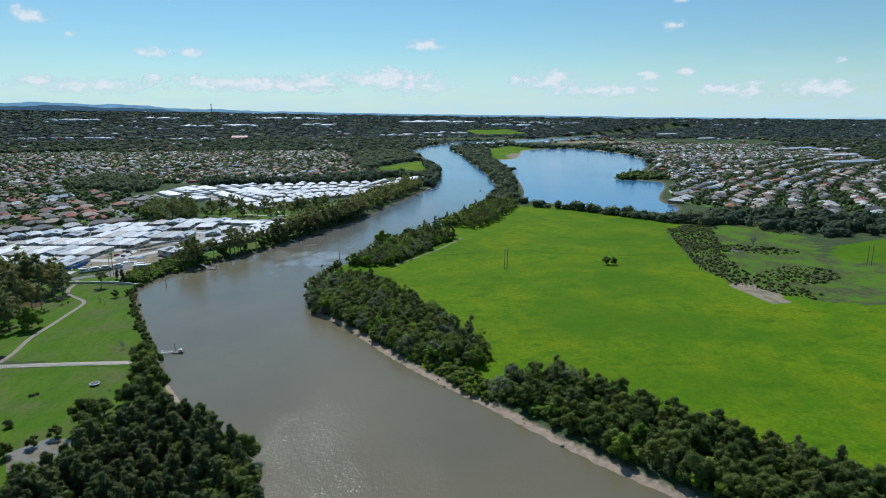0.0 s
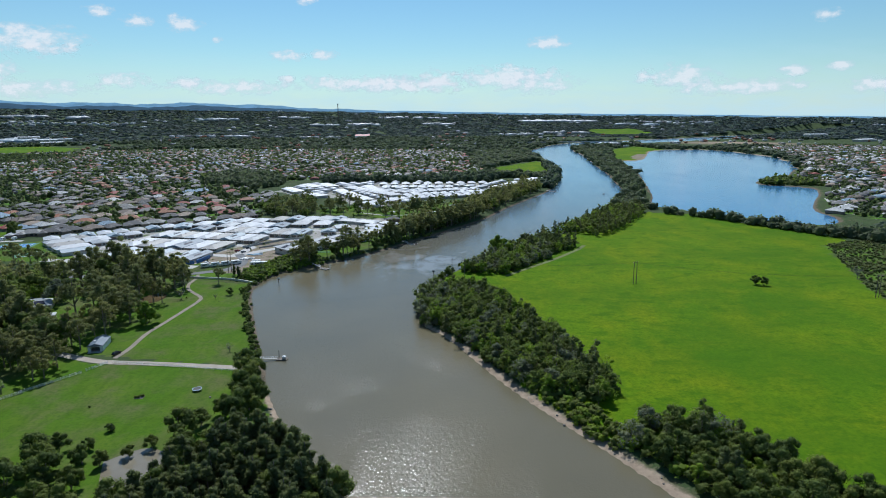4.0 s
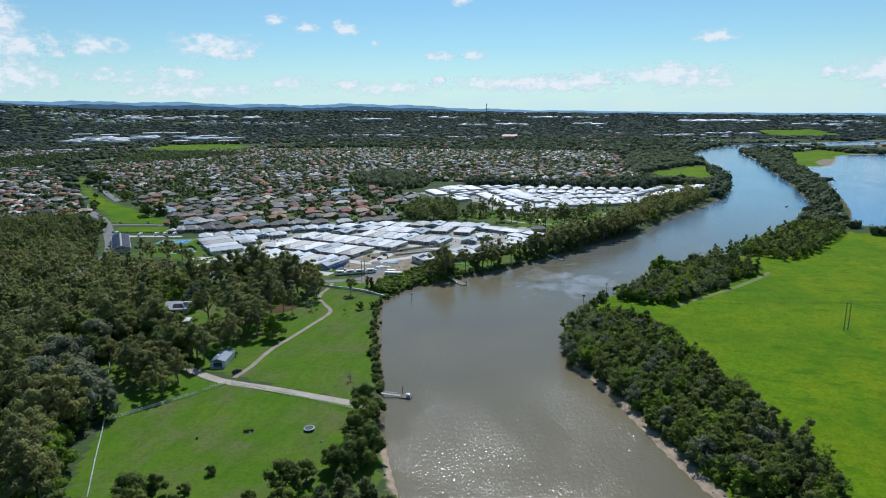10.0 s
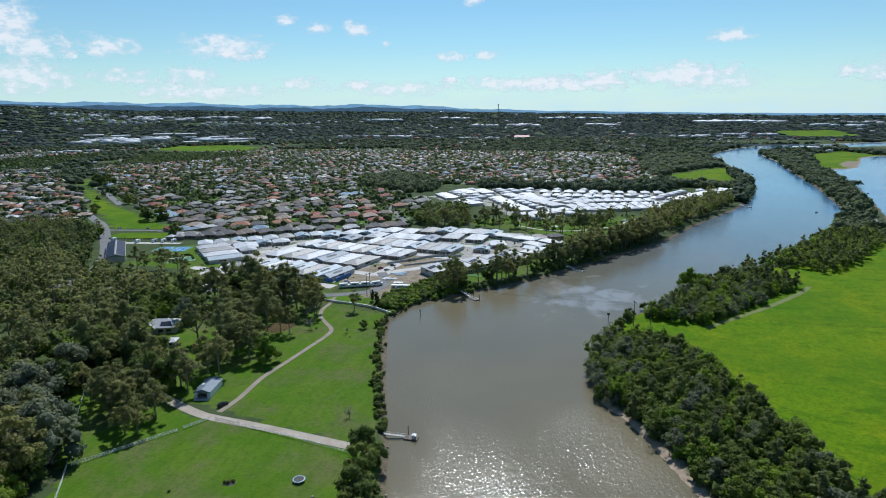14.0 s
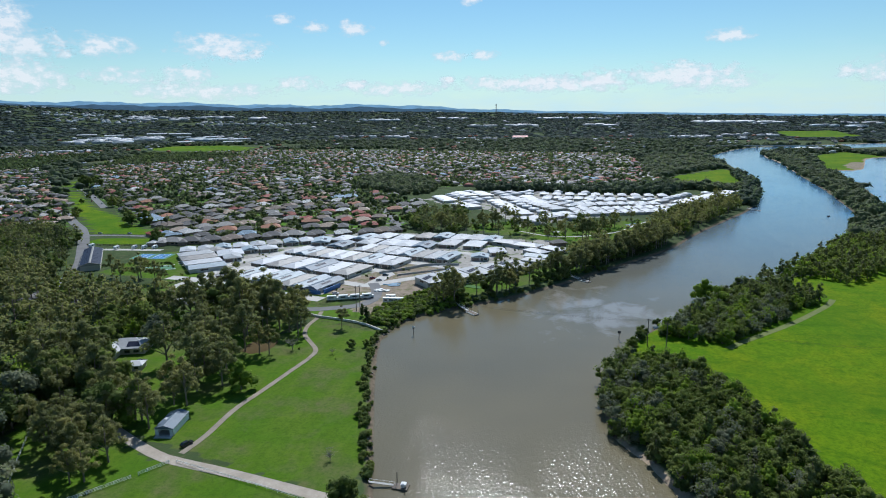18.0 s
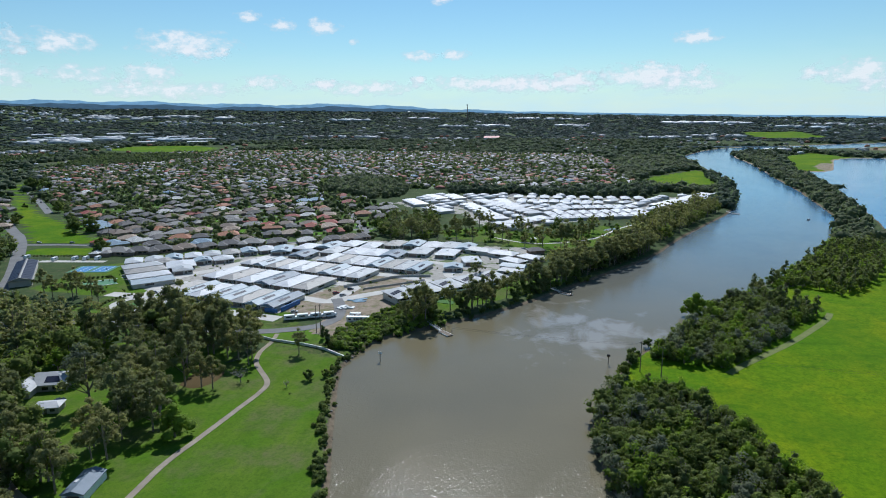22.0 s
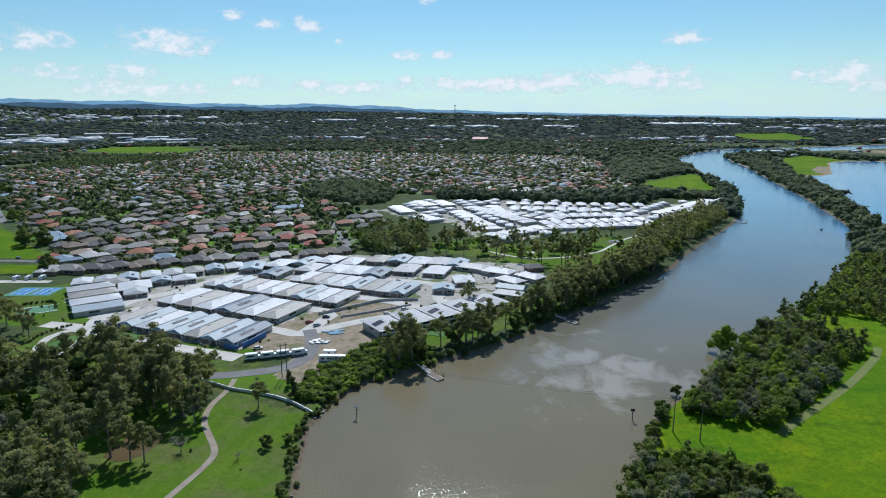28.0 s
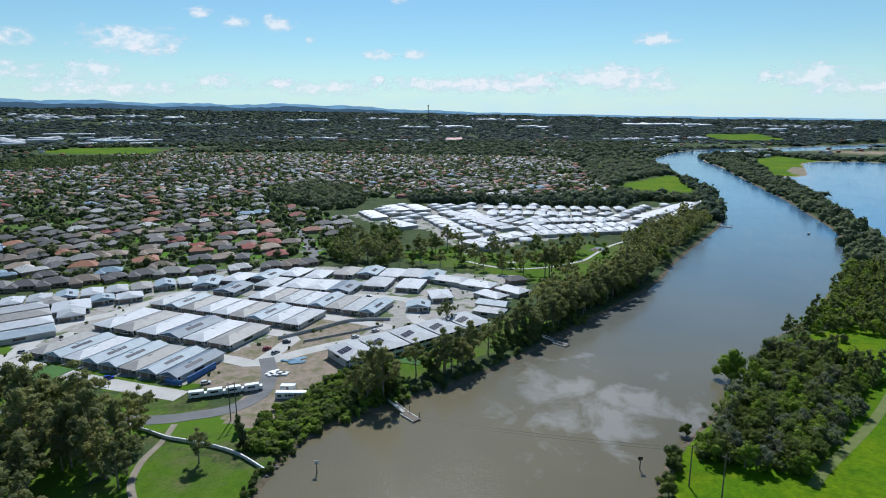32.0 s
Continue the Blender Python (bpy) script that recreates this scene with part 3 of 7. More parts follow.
def build_ground():
    xs = spaced([(-4800, -1600, 110), (-1600, -700, 40), (-700, -330, 14), (-330, -120, 4.5), (-120, 130, 2.6), (130, 360, 4.5), (360, 760, 12), (760, 1700, 40), (1700, 4800, 110)])
    ys = spaced([(-1500, -200, 100), (-200, 120, 16), (120, 180, 4.5), (180, 530, 2.8), (530, 640, 4.5), (640, 1150, 9), (1150, 2500, 24), (2500, 4900, 80)])
    gx, gy = np.meshgrid(xs, ys)
    x, y = gx.ravel(), gy.ravel()
    z, d = land_height(x, y)
    w = len(xs)
    i = (np.arange(len(ys) - 1)[:, None] * w + np.arange(w - 1)[None]).ravel()
    tris = np.concatenate([np.stack([i, i + 1, i + w + 1], 1), np.stack([i, i + w + 1, i + w], 1)])
    me = tri_mesh("ground", np.stack([x, y, z], 1), tris, [GROUND], smooth=True)

    def mask(name, polys):
        m = np.zeros(len(x))
        for poly in polys:
            m = np.maximum(m, inside(poly, x, y))
        me.attributes.new(name, "FLOAT", "POINT").data.foreach_set("value", m.astype(np.float32))

    mask("meadow", [FAR_FIELD, GOLF, SPIT, VERGE, OVAL, MEADOW, MEADOW_EAST, VERGE_SOUTH])
    mask("lawn", [LAWN_NEAR, POCKET_PARK, [(-45, 505), (-25, 498), (15, 538), (52, 588), (35, 602), (-5, 566), (-42, 526)], [(-112, 254), (-97, 274), (-90, 294), (-140, 316), (-160, 308)], LAWN_PARK, ESTATE, GARDEN])
    mask("scrub", [SCRUB, ROADSIDE])
    mask("yard", [SUBURB, SUBURB_WEST, SUBURB_EAST])
    mask("soil", [BUILDING_SITE, [(545, 1500), (575, 1530), (640, 1690), (610, 1700), (560, 1580)], [(-89, 456), (-74, 450), (-64, 460), (-68, 472), (-80, 480), (-84, 466)], [(318, 340), (330, 346), (338, 325), (328, 298), (316, 300)]])
    mask("paved", [PAVED, ESTATE_NORTH])
    beach = ((x > 40) & (y < 345)) | ((x > 420) & (y > 1300)) | ((x < 20) & (y > 225) & (y < 262))
    me.attributes.new("beach", "FLOAT", "POINT").data.foreach_set("value", beach.astype(np.float32))
    return setting("ground", me, "flat green flood plain rising to low wooded ridges", "ground")


def build_water():
    """One sheet for river and lake; the land rises through it at the banks."""
    ys = spaced([(-400, 700, 24), (700, 3700, 60)])
    xs = spaced([(-120, 1000, 28), (1000, 2500, 90)])
    gx, gy = np.meshgrid(xs, ys)
    x, y = gx.ravel(), gy.ravel()
    w = len(xs)
    i = (np.arange(len(ys) - 1)[:, None] * w + np.arange(w - 1)[None]).ravel()
    tris = np.concatenate([np.stack([i, i + 1, i + w + 1], 1), np.stack([i, i + w + 1, i + w], 1)])
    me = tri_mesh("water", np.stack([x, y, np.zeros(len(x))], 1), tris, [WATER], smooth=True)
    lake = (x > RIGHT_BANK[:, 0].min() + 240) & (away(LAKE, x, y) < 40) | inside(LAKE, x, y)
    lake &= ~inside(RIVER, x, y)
    # Share of the painted sky blue: full on the lake, growing northwards.
    sky_show = np.where(lake, 1.0, np.clip((y - 480) / 750, 0, 0.85))
    me.attributes.new("sky_show", "FLOAT", "POINT").data.foreach_set("value", sky_show.astype(np.float32))
    return setting("water", me, "silty brown tidal river, painted sky blue towards the distance", "river")


build_ground()
build_water()

# ---- trees ----
rng = np.random.default_rng(7)


def sprays(lobes, count, size, flat=0.35, seed=0):
    """Leaf sprays, each a bent four-cornered tuft, spread over and just under the lobes' surfaces."""
    g = np.random.default_rng(seed)
    lobes = np.array(lobes, float)
    share = lobes[:, 3] ** 2
    pick = g.choice(len(lobes), count, p=share / share.sum())
    way = g.normal(size=(count, 3))
    way[:, 2] += 0.35
    way /= np.linalg.norm(way, axis=1)[:, None]
    depth = 1.14 - 0.42 * g.random(count) ** 1.3
    bumpy = 1 + 0.16 * np.sin(way[:, 0] * 7 + pick) * np.sin(way[:, 1] * 6 + pick * 2)
    radius = lobes[pick, 3] * depth * bumpy
    centre = lobes[pick, :3] + way * radius[:, None] * (1, 1, 0.8)
    normal = way * (1 - flat) + g.normal(size=(count, 3)) * 0.34 + (0, 0, flat)
    normal /= np.linalg.norm(normal, axis=1)[:, None]
    a = np.cross(normal, g.normal(size=(count, 3)))
    a /= np.linalg.norm(a, axis=1)[:, None]
    b = np.cross(normal, a)
    s = size * (0.55 + 0.9 * g.random(count))[:, None]
    corners = [centre + a * s * (0.7 + 0.5 * g.random((count, 1))), centre + b * s * (0.5 + 0.4 * g.random((count, 1))), centre - a * s * (0.7 + 0.5 * g.random((count, 1))), centre - b * s * (0.5 + 0.4 * g.random((count, 1)))]
    corners[1] -= normal * s * 0.35
    corners[3] -= normal * s * 0.35
    verts = np.stack(corners, 1).reshape(-1, 3)
    i = np.arange(count) * 4
    return verts, np.concatenate([np.stack([i, i + 1, i + 2], 1), np.stack([i, i + 2, i + 3], 1)])


def lump(x, y, z, r, seed, rows=3, n=6):
    """A small uneven closed lump, the shaded inside of a crown."""
    g = np.random.default_rng(seed)
    v = [(x, y, z - r * 0.7)]
    for k in range(1, rows + 1):
        a = math.pi * k / (rows + 1) - math.pi / 2
        for i in range(n):
            q = r * (0.75 + 0.4 * g.random())
            v.append((x + q * math.cos(a) * math.cos(i * 2 * math.pi / n + k * 0.5), y + q * math.cos(a) * math.sin(i * 2 * math.pi / n + k * 0.5), z + 0.75 * q * math.sin(a)))
    v.append((x, y, z + r * 0.75))
    t = [(0, 1 + (i + 1) % n, 1 + i) for i in range(n)]
    for k in range(rows - 1):
        o = 1 + k * n
        for i in range(n):
            j = (i + 1) % n
            t += [(o + i, o + j, o + n + j), (o + i, o + n + j, o + n + i)]
    o, last = 1 + (rows - 1) * n, len(v) - 1
    t += [(o + i, o + (i + 1) % n, last) for i in range(n)]
    return np.array(v), np.array(t)


def merge(pieces):
    v, t, n = [], [], 0
    for a, b in pieces:
        v.append(a)
        t.append(b + n)
        n += len(a)
    return np.concatenate(v), np.concatenate(t)


def crown_lobes(kind, seed):
    g = np.random.default_rng(seed)
    lobes = []
    if kind == "gum":
        for k in range(26):
            a, r = g.random() * 6.28, g.random() ** 0.5 * 5.6
            lobes.append((r * math.cos(a), r * math.sin(a), 7.0 + 9.6 * g.random() * (1 - r / 9), 0.75 + 0.85 * g.random()))
        lobes.append((0.4, 0, 16.0, 1.3))
    elif kind == "broad":
        for k in range(15):
            a, r = g.random() * 6.28, g.random() ** 0.55 * 3.3
            lobes.append((r * math.cos(a), r * math.sin(a), 1.9 + 5.6 * g.random() * (1 - r / 6.5), 1.0 + 0.75 * g.random()))
        lobes.append((0, 0, 6.7, 1.4))
    elif kind == "oak":
        for k in range(18):
            a, h = g.random() * 6.28, (k + g.random()) / 18
            r = (1.05 - 0.68 * h) * 2.5 * g.random() ** 0.6
            lobes.append((r * math.cos(a), r * math.sin(a), 1.5 + 8.0 * h, 0.8 + 0.6 * (1 - h)))
    else:
        for k in range(5):
            a, r = g.random() * 6.28, g.random() * 1.0
            lobes.append((r * math.cos(a), r * math.sin(a), 0.7 + 0.9 * g.random(), 0.7 + 0.5 * g.random()))
    return lobes


def trunk_geo(kind, lobes, seed):
    g = Geo()
    if kind == "bush":
        for x, y, z, r in lobes[:3]:
            g.tube((0, 0, -0.2), (x * 0.8, y * 0.8, z), 0.09, 0.03, 5)
        return g
    foot, fork = {"gum": (0.34, 8.5), "broad": (0.26, 2.6), "oak": (0.2, 7.5)}[kind]
    g.tube((0, 0, -0.4), (0.25, -0.1, fork), foot, foot * 0.62, 7)
    g.tube((0.25, -0.1, fork), (0.1, 0.15, fork + (5.5 if kind == "gum" else 2.5)), foot * 0.62, 0.07, 6)
    for x, y, z, r in lobes[: 2 if kind == "oak" else 6]:
        start = max(0.5, min(fork, z - 2.5) * (0.75 if kind != "oak" else 1.0))
        g.tube((0.2 * start / fork, 0, start), (x * 0.85, y * 0.85, z), foot * 0.42, 0.04, 5)
    return g


TREE_KINDS = {
    "gum": ("gum_tree", "tall grey-green gum tree with an open crown", LEAF_GUM, 1800, 0.32),
    "broad": ("mangrove_tree", "dense dark green mangrove tree on the river bank", LEAF_BROAD, 1300, 0.24),
    "oak": ("she_oak", "dark upright she-oak with a feathery crown", LEAF_OAK, 1300, 0.21),
    "silver": ("camphor_tree", "wide silvery-green tree with a billowing crown", LEAF_SILVER, 1300, 0.24),
    "lime": ("young_fig_tree", "bright green rounded fig tree", LEAF_LIME, 850, 0.26),
    "vine": ("leafy_shrub", "bright green leafy shrub covering the bank", LEAF_LIME, 220, 0.28),
    "bush": ("shrub", "low green shrub with small dense leaves", LEAF_BROAD, 220, 0.26),
}
PROTO, SPRAY, FINE = {}, {}, {}


def make_protos(kind, variants):
    name, label, mat, count, size = TREE_KINDS[kind]
    shape = {"lime": "broad", "silver": "broad", "vine": "bush"}.get(kind, kind)
    for n in range(variants):
        seed = sum(map(ord, kind)) * 10 + n
        lobes = crown_lobes(shape, seed)
        cores = [lump(x, y, z, r * (0.62 if shape == "gum" else 0.90), seed + i, 3, 6) for i, (x, y, z, r) in enumerate(lobes)]
        crown = merge([sprays(lobes, count, size, seed=seed)] + cores)
        light = merge([sprays(lobes, count // 8, size * 2.1, seed=seed)] + [lump(x, y, z, r * (0.75 if shape == "gum" else 0.9), seed + i, 2, 5) for i, (x, y, z, r) in enumerate(lobes[:: 2 if len(lobes) > 8 else 1])])
        wood = trunk_geo(shape, lobes, seed)
        SPRAY[kind, n] = (light, wood.tris())
        FINE[kind, n] = (merge([sprays(lobes, count * 2 // 5, size * 1.36, seed=seed)] + cores[::2]), wood.tris())
        tree = thing(name, label, "shrub" if shape == "bush" else "tree", at=place(-60 - 20 * n, -900, 1.6))
        part("trunk", wood, tree, mat=BARK)
        part("crown", tri_mesh("crown", *crown, [mat]), tree)
        PROTO[kind, n] = tree


for kind, variants in (("gum", 4), ("broad", 4), ("oak", 4), ("lime", 2), ("silver", 2), ("vine", 2), ("bush", 3)):
    make_protos(kind, variants)
USED = set()


def plant(kind, x, y, size=1.0, z=None, group="", label=""):
    """One tree of its own. The first of a kind is the prototype itself, moved into place."""
    n = int(rng.integers(sum(k == kind for k, _ in PROTO)))
    if z is None:
        z = float(land_height(np.array([x]), np.array([y]))[0][0])
    m = place(x, y, max(z, 0.2), rng.random() * 6.28, size * (0.85 + 0.35 * rng.random()))
    if (kind, n) in USED:
        ob = copy_thing(PROTO[kind, n], m)
        ob.matrix_basis = m
    else:
        ob = PROTO[kind, n]
        ob.matrix_basis = m
        USED.add((kind, n))
    return tagged(ob, label, group=group)


def plant_many(kind, xs, ys, sizes, group=""):
    for x, y, s in zip(xs, ys, sizes):
        plant(kind, float(x), float(y), float(s), group=group)


def fill(poly, step, seed, keep=1.0, jitter=0.42):
    """Loosely spaced points in a polygon."""
    g = np.random.default_rng(seed)
    poly = np.array(poly, float)
    (x0, y0), (x1, y1) = poly.min(0), poly.max(0)
    gx, gy = np.meshgrid(np.arange(x0, x1, step), np.arange(y0, y1, step * 0.9))
    gx = gx + (np.arange(gx.shape[0]) % 2)[:, None] * step / 2
    x = (gx + g.uniform(-jitter, jitter, gx.shape) * step).ravel()
    y = (gy + g.uniform(-jitter, jitter, gx.shape) * step).ravel()
    ok = inside(poly, x, y) & (g.random(len(x)) < keep)
    return x[ok], y[ok]


GROW = {"broad": 1.5, "oak": 1.35, "lime": 1.3, "silver": 1.6}


def thicket(name, label, kinds, x, y, sizes, seed=0, tall=False, stock=SPRAY):
    """Many trees that nobody could count, in one mesh of trunks and leaf sprays."""
    g = np.random.default_rng(seed)
    z = np.maximum(land_height(x, y)[0], 0.2)
    leaves, wood, shade = [], [], []
    skins = [TREE_KINDS[k][2] for k in dict.fromkeys(kinds)]
    skins = list(dict.fromkeys(skins))
    for px, py, pz, s in zip(x, y, z, sizes):
        kind = kinds[int(g.integers(len(kinds)))]
        n = int(g.integers(sum(k == kind for k, _ in stock)))
        a = g.random() * 6.28
        if tall:
            s *= GROW.get(kind, 1.0)
        turn = np.array([[math.cos(a), math.sin(a), 0], [-math.sin(a), math.cos(a), 0], [0, 0, 1]]) * s
        (lv, lt), (wv, wt) = stock[kind, n]
        leaves.append((lv @ turn + (px, py, pz), lt))
        shade.append(np.full(len(lt), skins.index(TREE_KINDS[kind][2])))
        wood.append((wv @ turn + (px, py, pz), wt))
    v, t = merge(leaves)
    wv, wt = merge(wood)
    mats = skins + [BARK]
    me = tri_mesh(name, np.concatenate([v, wv]), np.concatenate([t, wt + len(v)]), mats, np.r_[np.concatenate(shade), np.full(len(wt), len(skins))])
    return tagged(new(name, me), label, "trees", kind="stuff")


def clumps(name, label, x, y, sizes, mat, seed=0, high=0.75, tufts=7):
    """Far canopy: uneven tufted lumps."""
    g = np.random.default_rng(seed)
    stock = []
    for k in range(6):
        body = lump(0, 0, 0.30, 0.52, k, 2, 5)
        leafy = sprays([(0, 0, 0.35, 0.52), (0.3, 0.1, 0.25, 0.35), (-0.25, 0.2, 0.28, 0.36)], tufts, 0.76 / tufts**0.5, seed=k)
        stock.append(merge([body, leafy]))
    z = np.maximum(land_height(x, y)[0], 0.2)
    out = []
    for px, py, pz, s in zip(x, y, z, sizes):
        v, t = stock[int(g.integers(6))]
        a = g.random() * 6.28
        turn = np.array([[math.cos(a), math.sin(a), 0], [-math.sin(a), math.cos(a), 0], [0, 0, high * (0.7 + 0.6 * g.random())]]) * s
        out.append((v @ turn + (px, py, pz), t))
    return tagged(new(name, tri_mesh(name, *merge(out), [mat])), label, "trees", kind="stuff")


# right bank: mangrove strips between the sand and the meadow
BANK_A = [(262, 70), (205, 68), (182, 124), (153, 168), (128, 214), (124, 226), (140, 238), (158, 236), (184, 184), (212, 148)]
BANK_NOTCH = [(122, 218), (100, 262), (108, 268), (122, 246), (118, 234)]
BANK_B = [(98, 266), (69, 328), (55, 346), (52, 388), (63, 418), (76, 417), (92, 410), (101, 398), (105, 380), (113, 350), (121, 328), (127, 295), (136, 279), (135, 262), (126, 248), (112, 250)]
BANK_C = [(86, 462), (80, 449), (90, 445), (103, 444), (111, 442), (118, 450), (131, 465), (149, 488), (157, 505), (175, 518), (181, 534), (172, 553), (152, 562), (142, 556), (124, 524), (104, 491)]
BANK_D = [(156, 578), (180, 602), (228, 676), (268, 738), (296, 742), (298, 705), (268, 650), (236, 598), (210, 568), (197, 582), (180, 588)]
strips = [fill(BANK_A, 6.2, 1), fill(BANK_B, 6.0, 2), fill(BANK_C, 6.2, 3)]
spots = np.array([(x, y) for xs, ys in strips for x, y in zip(xs, ys)])
spots = spots[np.argsort(spots[:, 1])]
pick = rng.random(len(spots))
for (x, y), p in zip(spots[:200], pick):
    kind = "broad" if p < 0.70 else "oak" if p < 0.78 else "gum" if p < 0.80 else "lime" if p < 0.91 else "bush"
    size = {"broad": 1.0, "oak": 0.85, "gum": 0.6, "lime": 0.8, "bush": 1.7}[kind]
    plant(kind, float(x), float(y), size * (0.8 + 0.4 * rng.random()), group="trees on the meadow bank")
for n, poly in enumerate((BANK_A, BANK_B, BANK_C)):
    x, y = fill(poly, 4.2, 31 + n)
    thicket("bank_undergrowth", "dense green undergrowth between the bank trees", ["bush", "bush", "vine"], x, y, rng.uniform(1.0, 1.9, len(x)), seed=31 + n)
x, y = fill([(124, 214), (116, 224), (98, 266), (106, 270), (124, 240), (128, 226)], 2.6, 35)
thicket("bank_undergrowth", "low green shrubs behind the sand", ["bush", "bush", "vine"], x, y, rng.uniform(0.5, 1.3, len(x)), seed=35)
x, y = fill(BANK_NOTCH, 5.0, 4, 0.8)
plant_many("vine", x, y, rng.uniform(0.6, 1.2, len(x)), "shrubs on the bank")
for px, py, size in ((71, 440, 0.75), (68, 433, 0.6), (72, 444, 0.6), (67, 428, 0.7), (82, 467, 0.55)):
    plant("broad", px, py, size, group="shrubs on the bank")
for px, py in ((64, 425), (66, 437), (75, 452), (90, 474), (94, 480)):
    plant("bush", px, py, 0.6 + 0.4 * rng.random(), group="shrubs on the bank")
rest = spots[200:]
dx, dy = fill(BANK_D, 6.4, 5)
thicket("mangrove_thicket", "dense dark green riverside thicket", ["broad", "broad", "oak", "broad", "lime", "silver"], rest[:, 0], rest[:, 1], rng.uniform(0.8, 1.25, len(rest)), seed=6, stock=FINE)
thicket("mangrove_thicket", "dense dark green thicket along the far reach", ["broad", "oak", "broad", "lime"], dx, dy, rng.uniform(0.8, 1.25, len(dx)), seed=5)

# left bank: she-oaks and shrubs along the lawn, a grove over the near bank, gums downstream
GROVE = [(-30, 120), (45, 120), (43, 162), (31, 198), (15, 222), (-8, 230), (-22, 200), (-34, 170)]
x, y = fill(GROVE, 5.2, 11)
for px, py in zip(x, y):
    plant("oak" if rng.random() < 0.7 else "broad", float(px), float(py), 1.05 + 0.2 * rng.random(), group="grove over the near bank")
edge = smooth_line([(-6, 244), (-14, 266), (-17, 284)], 5.0)
for px, py in edge:
    plant("broad", px - 1 + rng.normal() * 2, py, 1.2, group="trees beside the pontoon")
for px, py, s in ((-62, 221, 0.75), (-53, 222, 0.45), (-66, 214, 0.9), (-60, 209, 0.9), (-50, 213, 0.6), (-44, 212, 0.55), (-37, 217, 0.4), (-32, 222, 0.5), (-26, 229, 0.95), (-21, 236, 0.8), (-15, 244, 0.9), (-13, 252, 0.9), (-22, 222, 0.7), (-19, 214, 0.9), (-54, 202, 0.9), (-46, 200, 0.8), (-70, 204, 0.9), (-62, 196, 1.0), (-50, 190, 1.0), (-40, 186, 1.0), (-74, 196, 0.9), (-30, 190, 1.0), (-80, 206, 0.8)):
    plant("broad", px, py, s * 1.35, group="trees round the pond")
edge = smooth_line([(-19, 300), (-31, 330), (-48, 376), (-58, 416), (-55, 440)], 1.25)
for px, py in edge:
    plant("bush", px + 0.6 + rng.normal() * 1.3, py, 0.42 + 0.7 * rng.random() ** 1.8, group="shrubs along the lawn's edge")
SLOPE = [(-66, 432), (-56, 446), (-44, 466), (-28, 480), (-40, 492), (-62, 482), (-74, 462), (-72, 440)]
x, y = fill([(-58, 432), (-51, 448), (-40, 464), (-20, 482), (-30, 505), (-47, 510), (-60, 494), (-66, 470), (-70, 444)], 3.0, 17)
thicket("slope_undergrowth", "dense green creepers covering the slope", ["bush", "vine"], x, y, rng.uniform(0.8, 1.4, len(x)), seed=17)
x, y = fill(SLOPE, 4.6, 12)
for px, py in zip(x, y):
    plant("vine" if rng.random() < 0.6 else "bush", float(px), float(py), 1.1 + 0.5 * rng.random(), group="shrubs on the green slope")
DOWN = np.concatenate([LEFT_BANK[(LEFT_BANK[:, 1] > 466) & (LEFT_BANK[:, 1] < 690)] + (-5, 2), (LEFT_BANK[(LEFT_BANK[:, 1] > 466) & (LEFT_BANK[:, 1] < 690)] + (-17, 8))[::-1]])
x, y = fill(DOWN, 5.4, 13, 0.95)
for px, py in zip(x, y):
    if py < 550 and rng.random() < 0.5:
        continue
    if rng.random() < 0.6:
        plant("gum", float(px), float(py), 0.85 + 0.35 * rng.random(), group="gums along the estate's bank")
    else:
        plant("oak" if rng.random() < 0.5 else "broad", float(px), float(py), 1.15, group="trees along the estate's bank")
WOOD_BANK = [(45, 590), (105, 672), (138, 745), (178, 826), (222, 918), (196, 930), (140, 850), (115, 790), (92, 700), (60, 660), (28, 610)]
x, y = fill(WOOD_BANK, 7.8, 14, 0.88)
thicket("riverside_woodland", "grey-green gum woodland along the bend", ["gum", "oak", "broad", "gum"], x, y, 0.6 + 0.75 * rng.random(len(x)), seed=14, tall=True)
BEND = [(232, 925), (268, 1036), (300, 1190), (316, 1375), (300, 1400), (280, 1180), (250, 1060), (215, 960)]
x, y = fill(BEND, 11, 15)
clumps("bend_trees", "dark trees along the river bend", x, y, rng.uniform(8, 15, len(x)), LEAF_MID, 15, 0.95, 24)

# left woods: tall gums beside the lawns and over the houses' back gardens
WOODS = [(-86, 206), (-100, 232), (-114, 254), (-162, 314), (-150, 345), (-200, 330), (-330, 330), (-420, 380), (-420, 240), (-260, 190), (-150, 190)]
WOODS_MID = [(-128, 338), (-150, 318), (-180, 330), (-200, 420), (-150, 448), (-112, 440), (-116, 405), (-148, 400), (-172, 380), (-160, 350)]
WOODS_BACK = [(-200, 335), (-420, 390), (-400, 470), (-330, 480), (-262, 462), (-215, 438), (-158, 444), (-195, 420)]
WOODS_PARK = [(-104, 374), (-112, 345), (-106, 326), (-122, 308), (-150, 318), (-192, 330), (-186, 352), (-152, 350), (-136, 372), (-120, 400), (-108, 402)]
def stand(px, py, kind):
    """Which tree grows at a spot: two stands in the woods have their own kinds."""
    if inside(SILVER_STAND, px, py) and rng.random() < 0.7:
        return "silver"
    return "lime" if inside(FIG_STAND, px, py) and rng.random() < 0.65 else kind


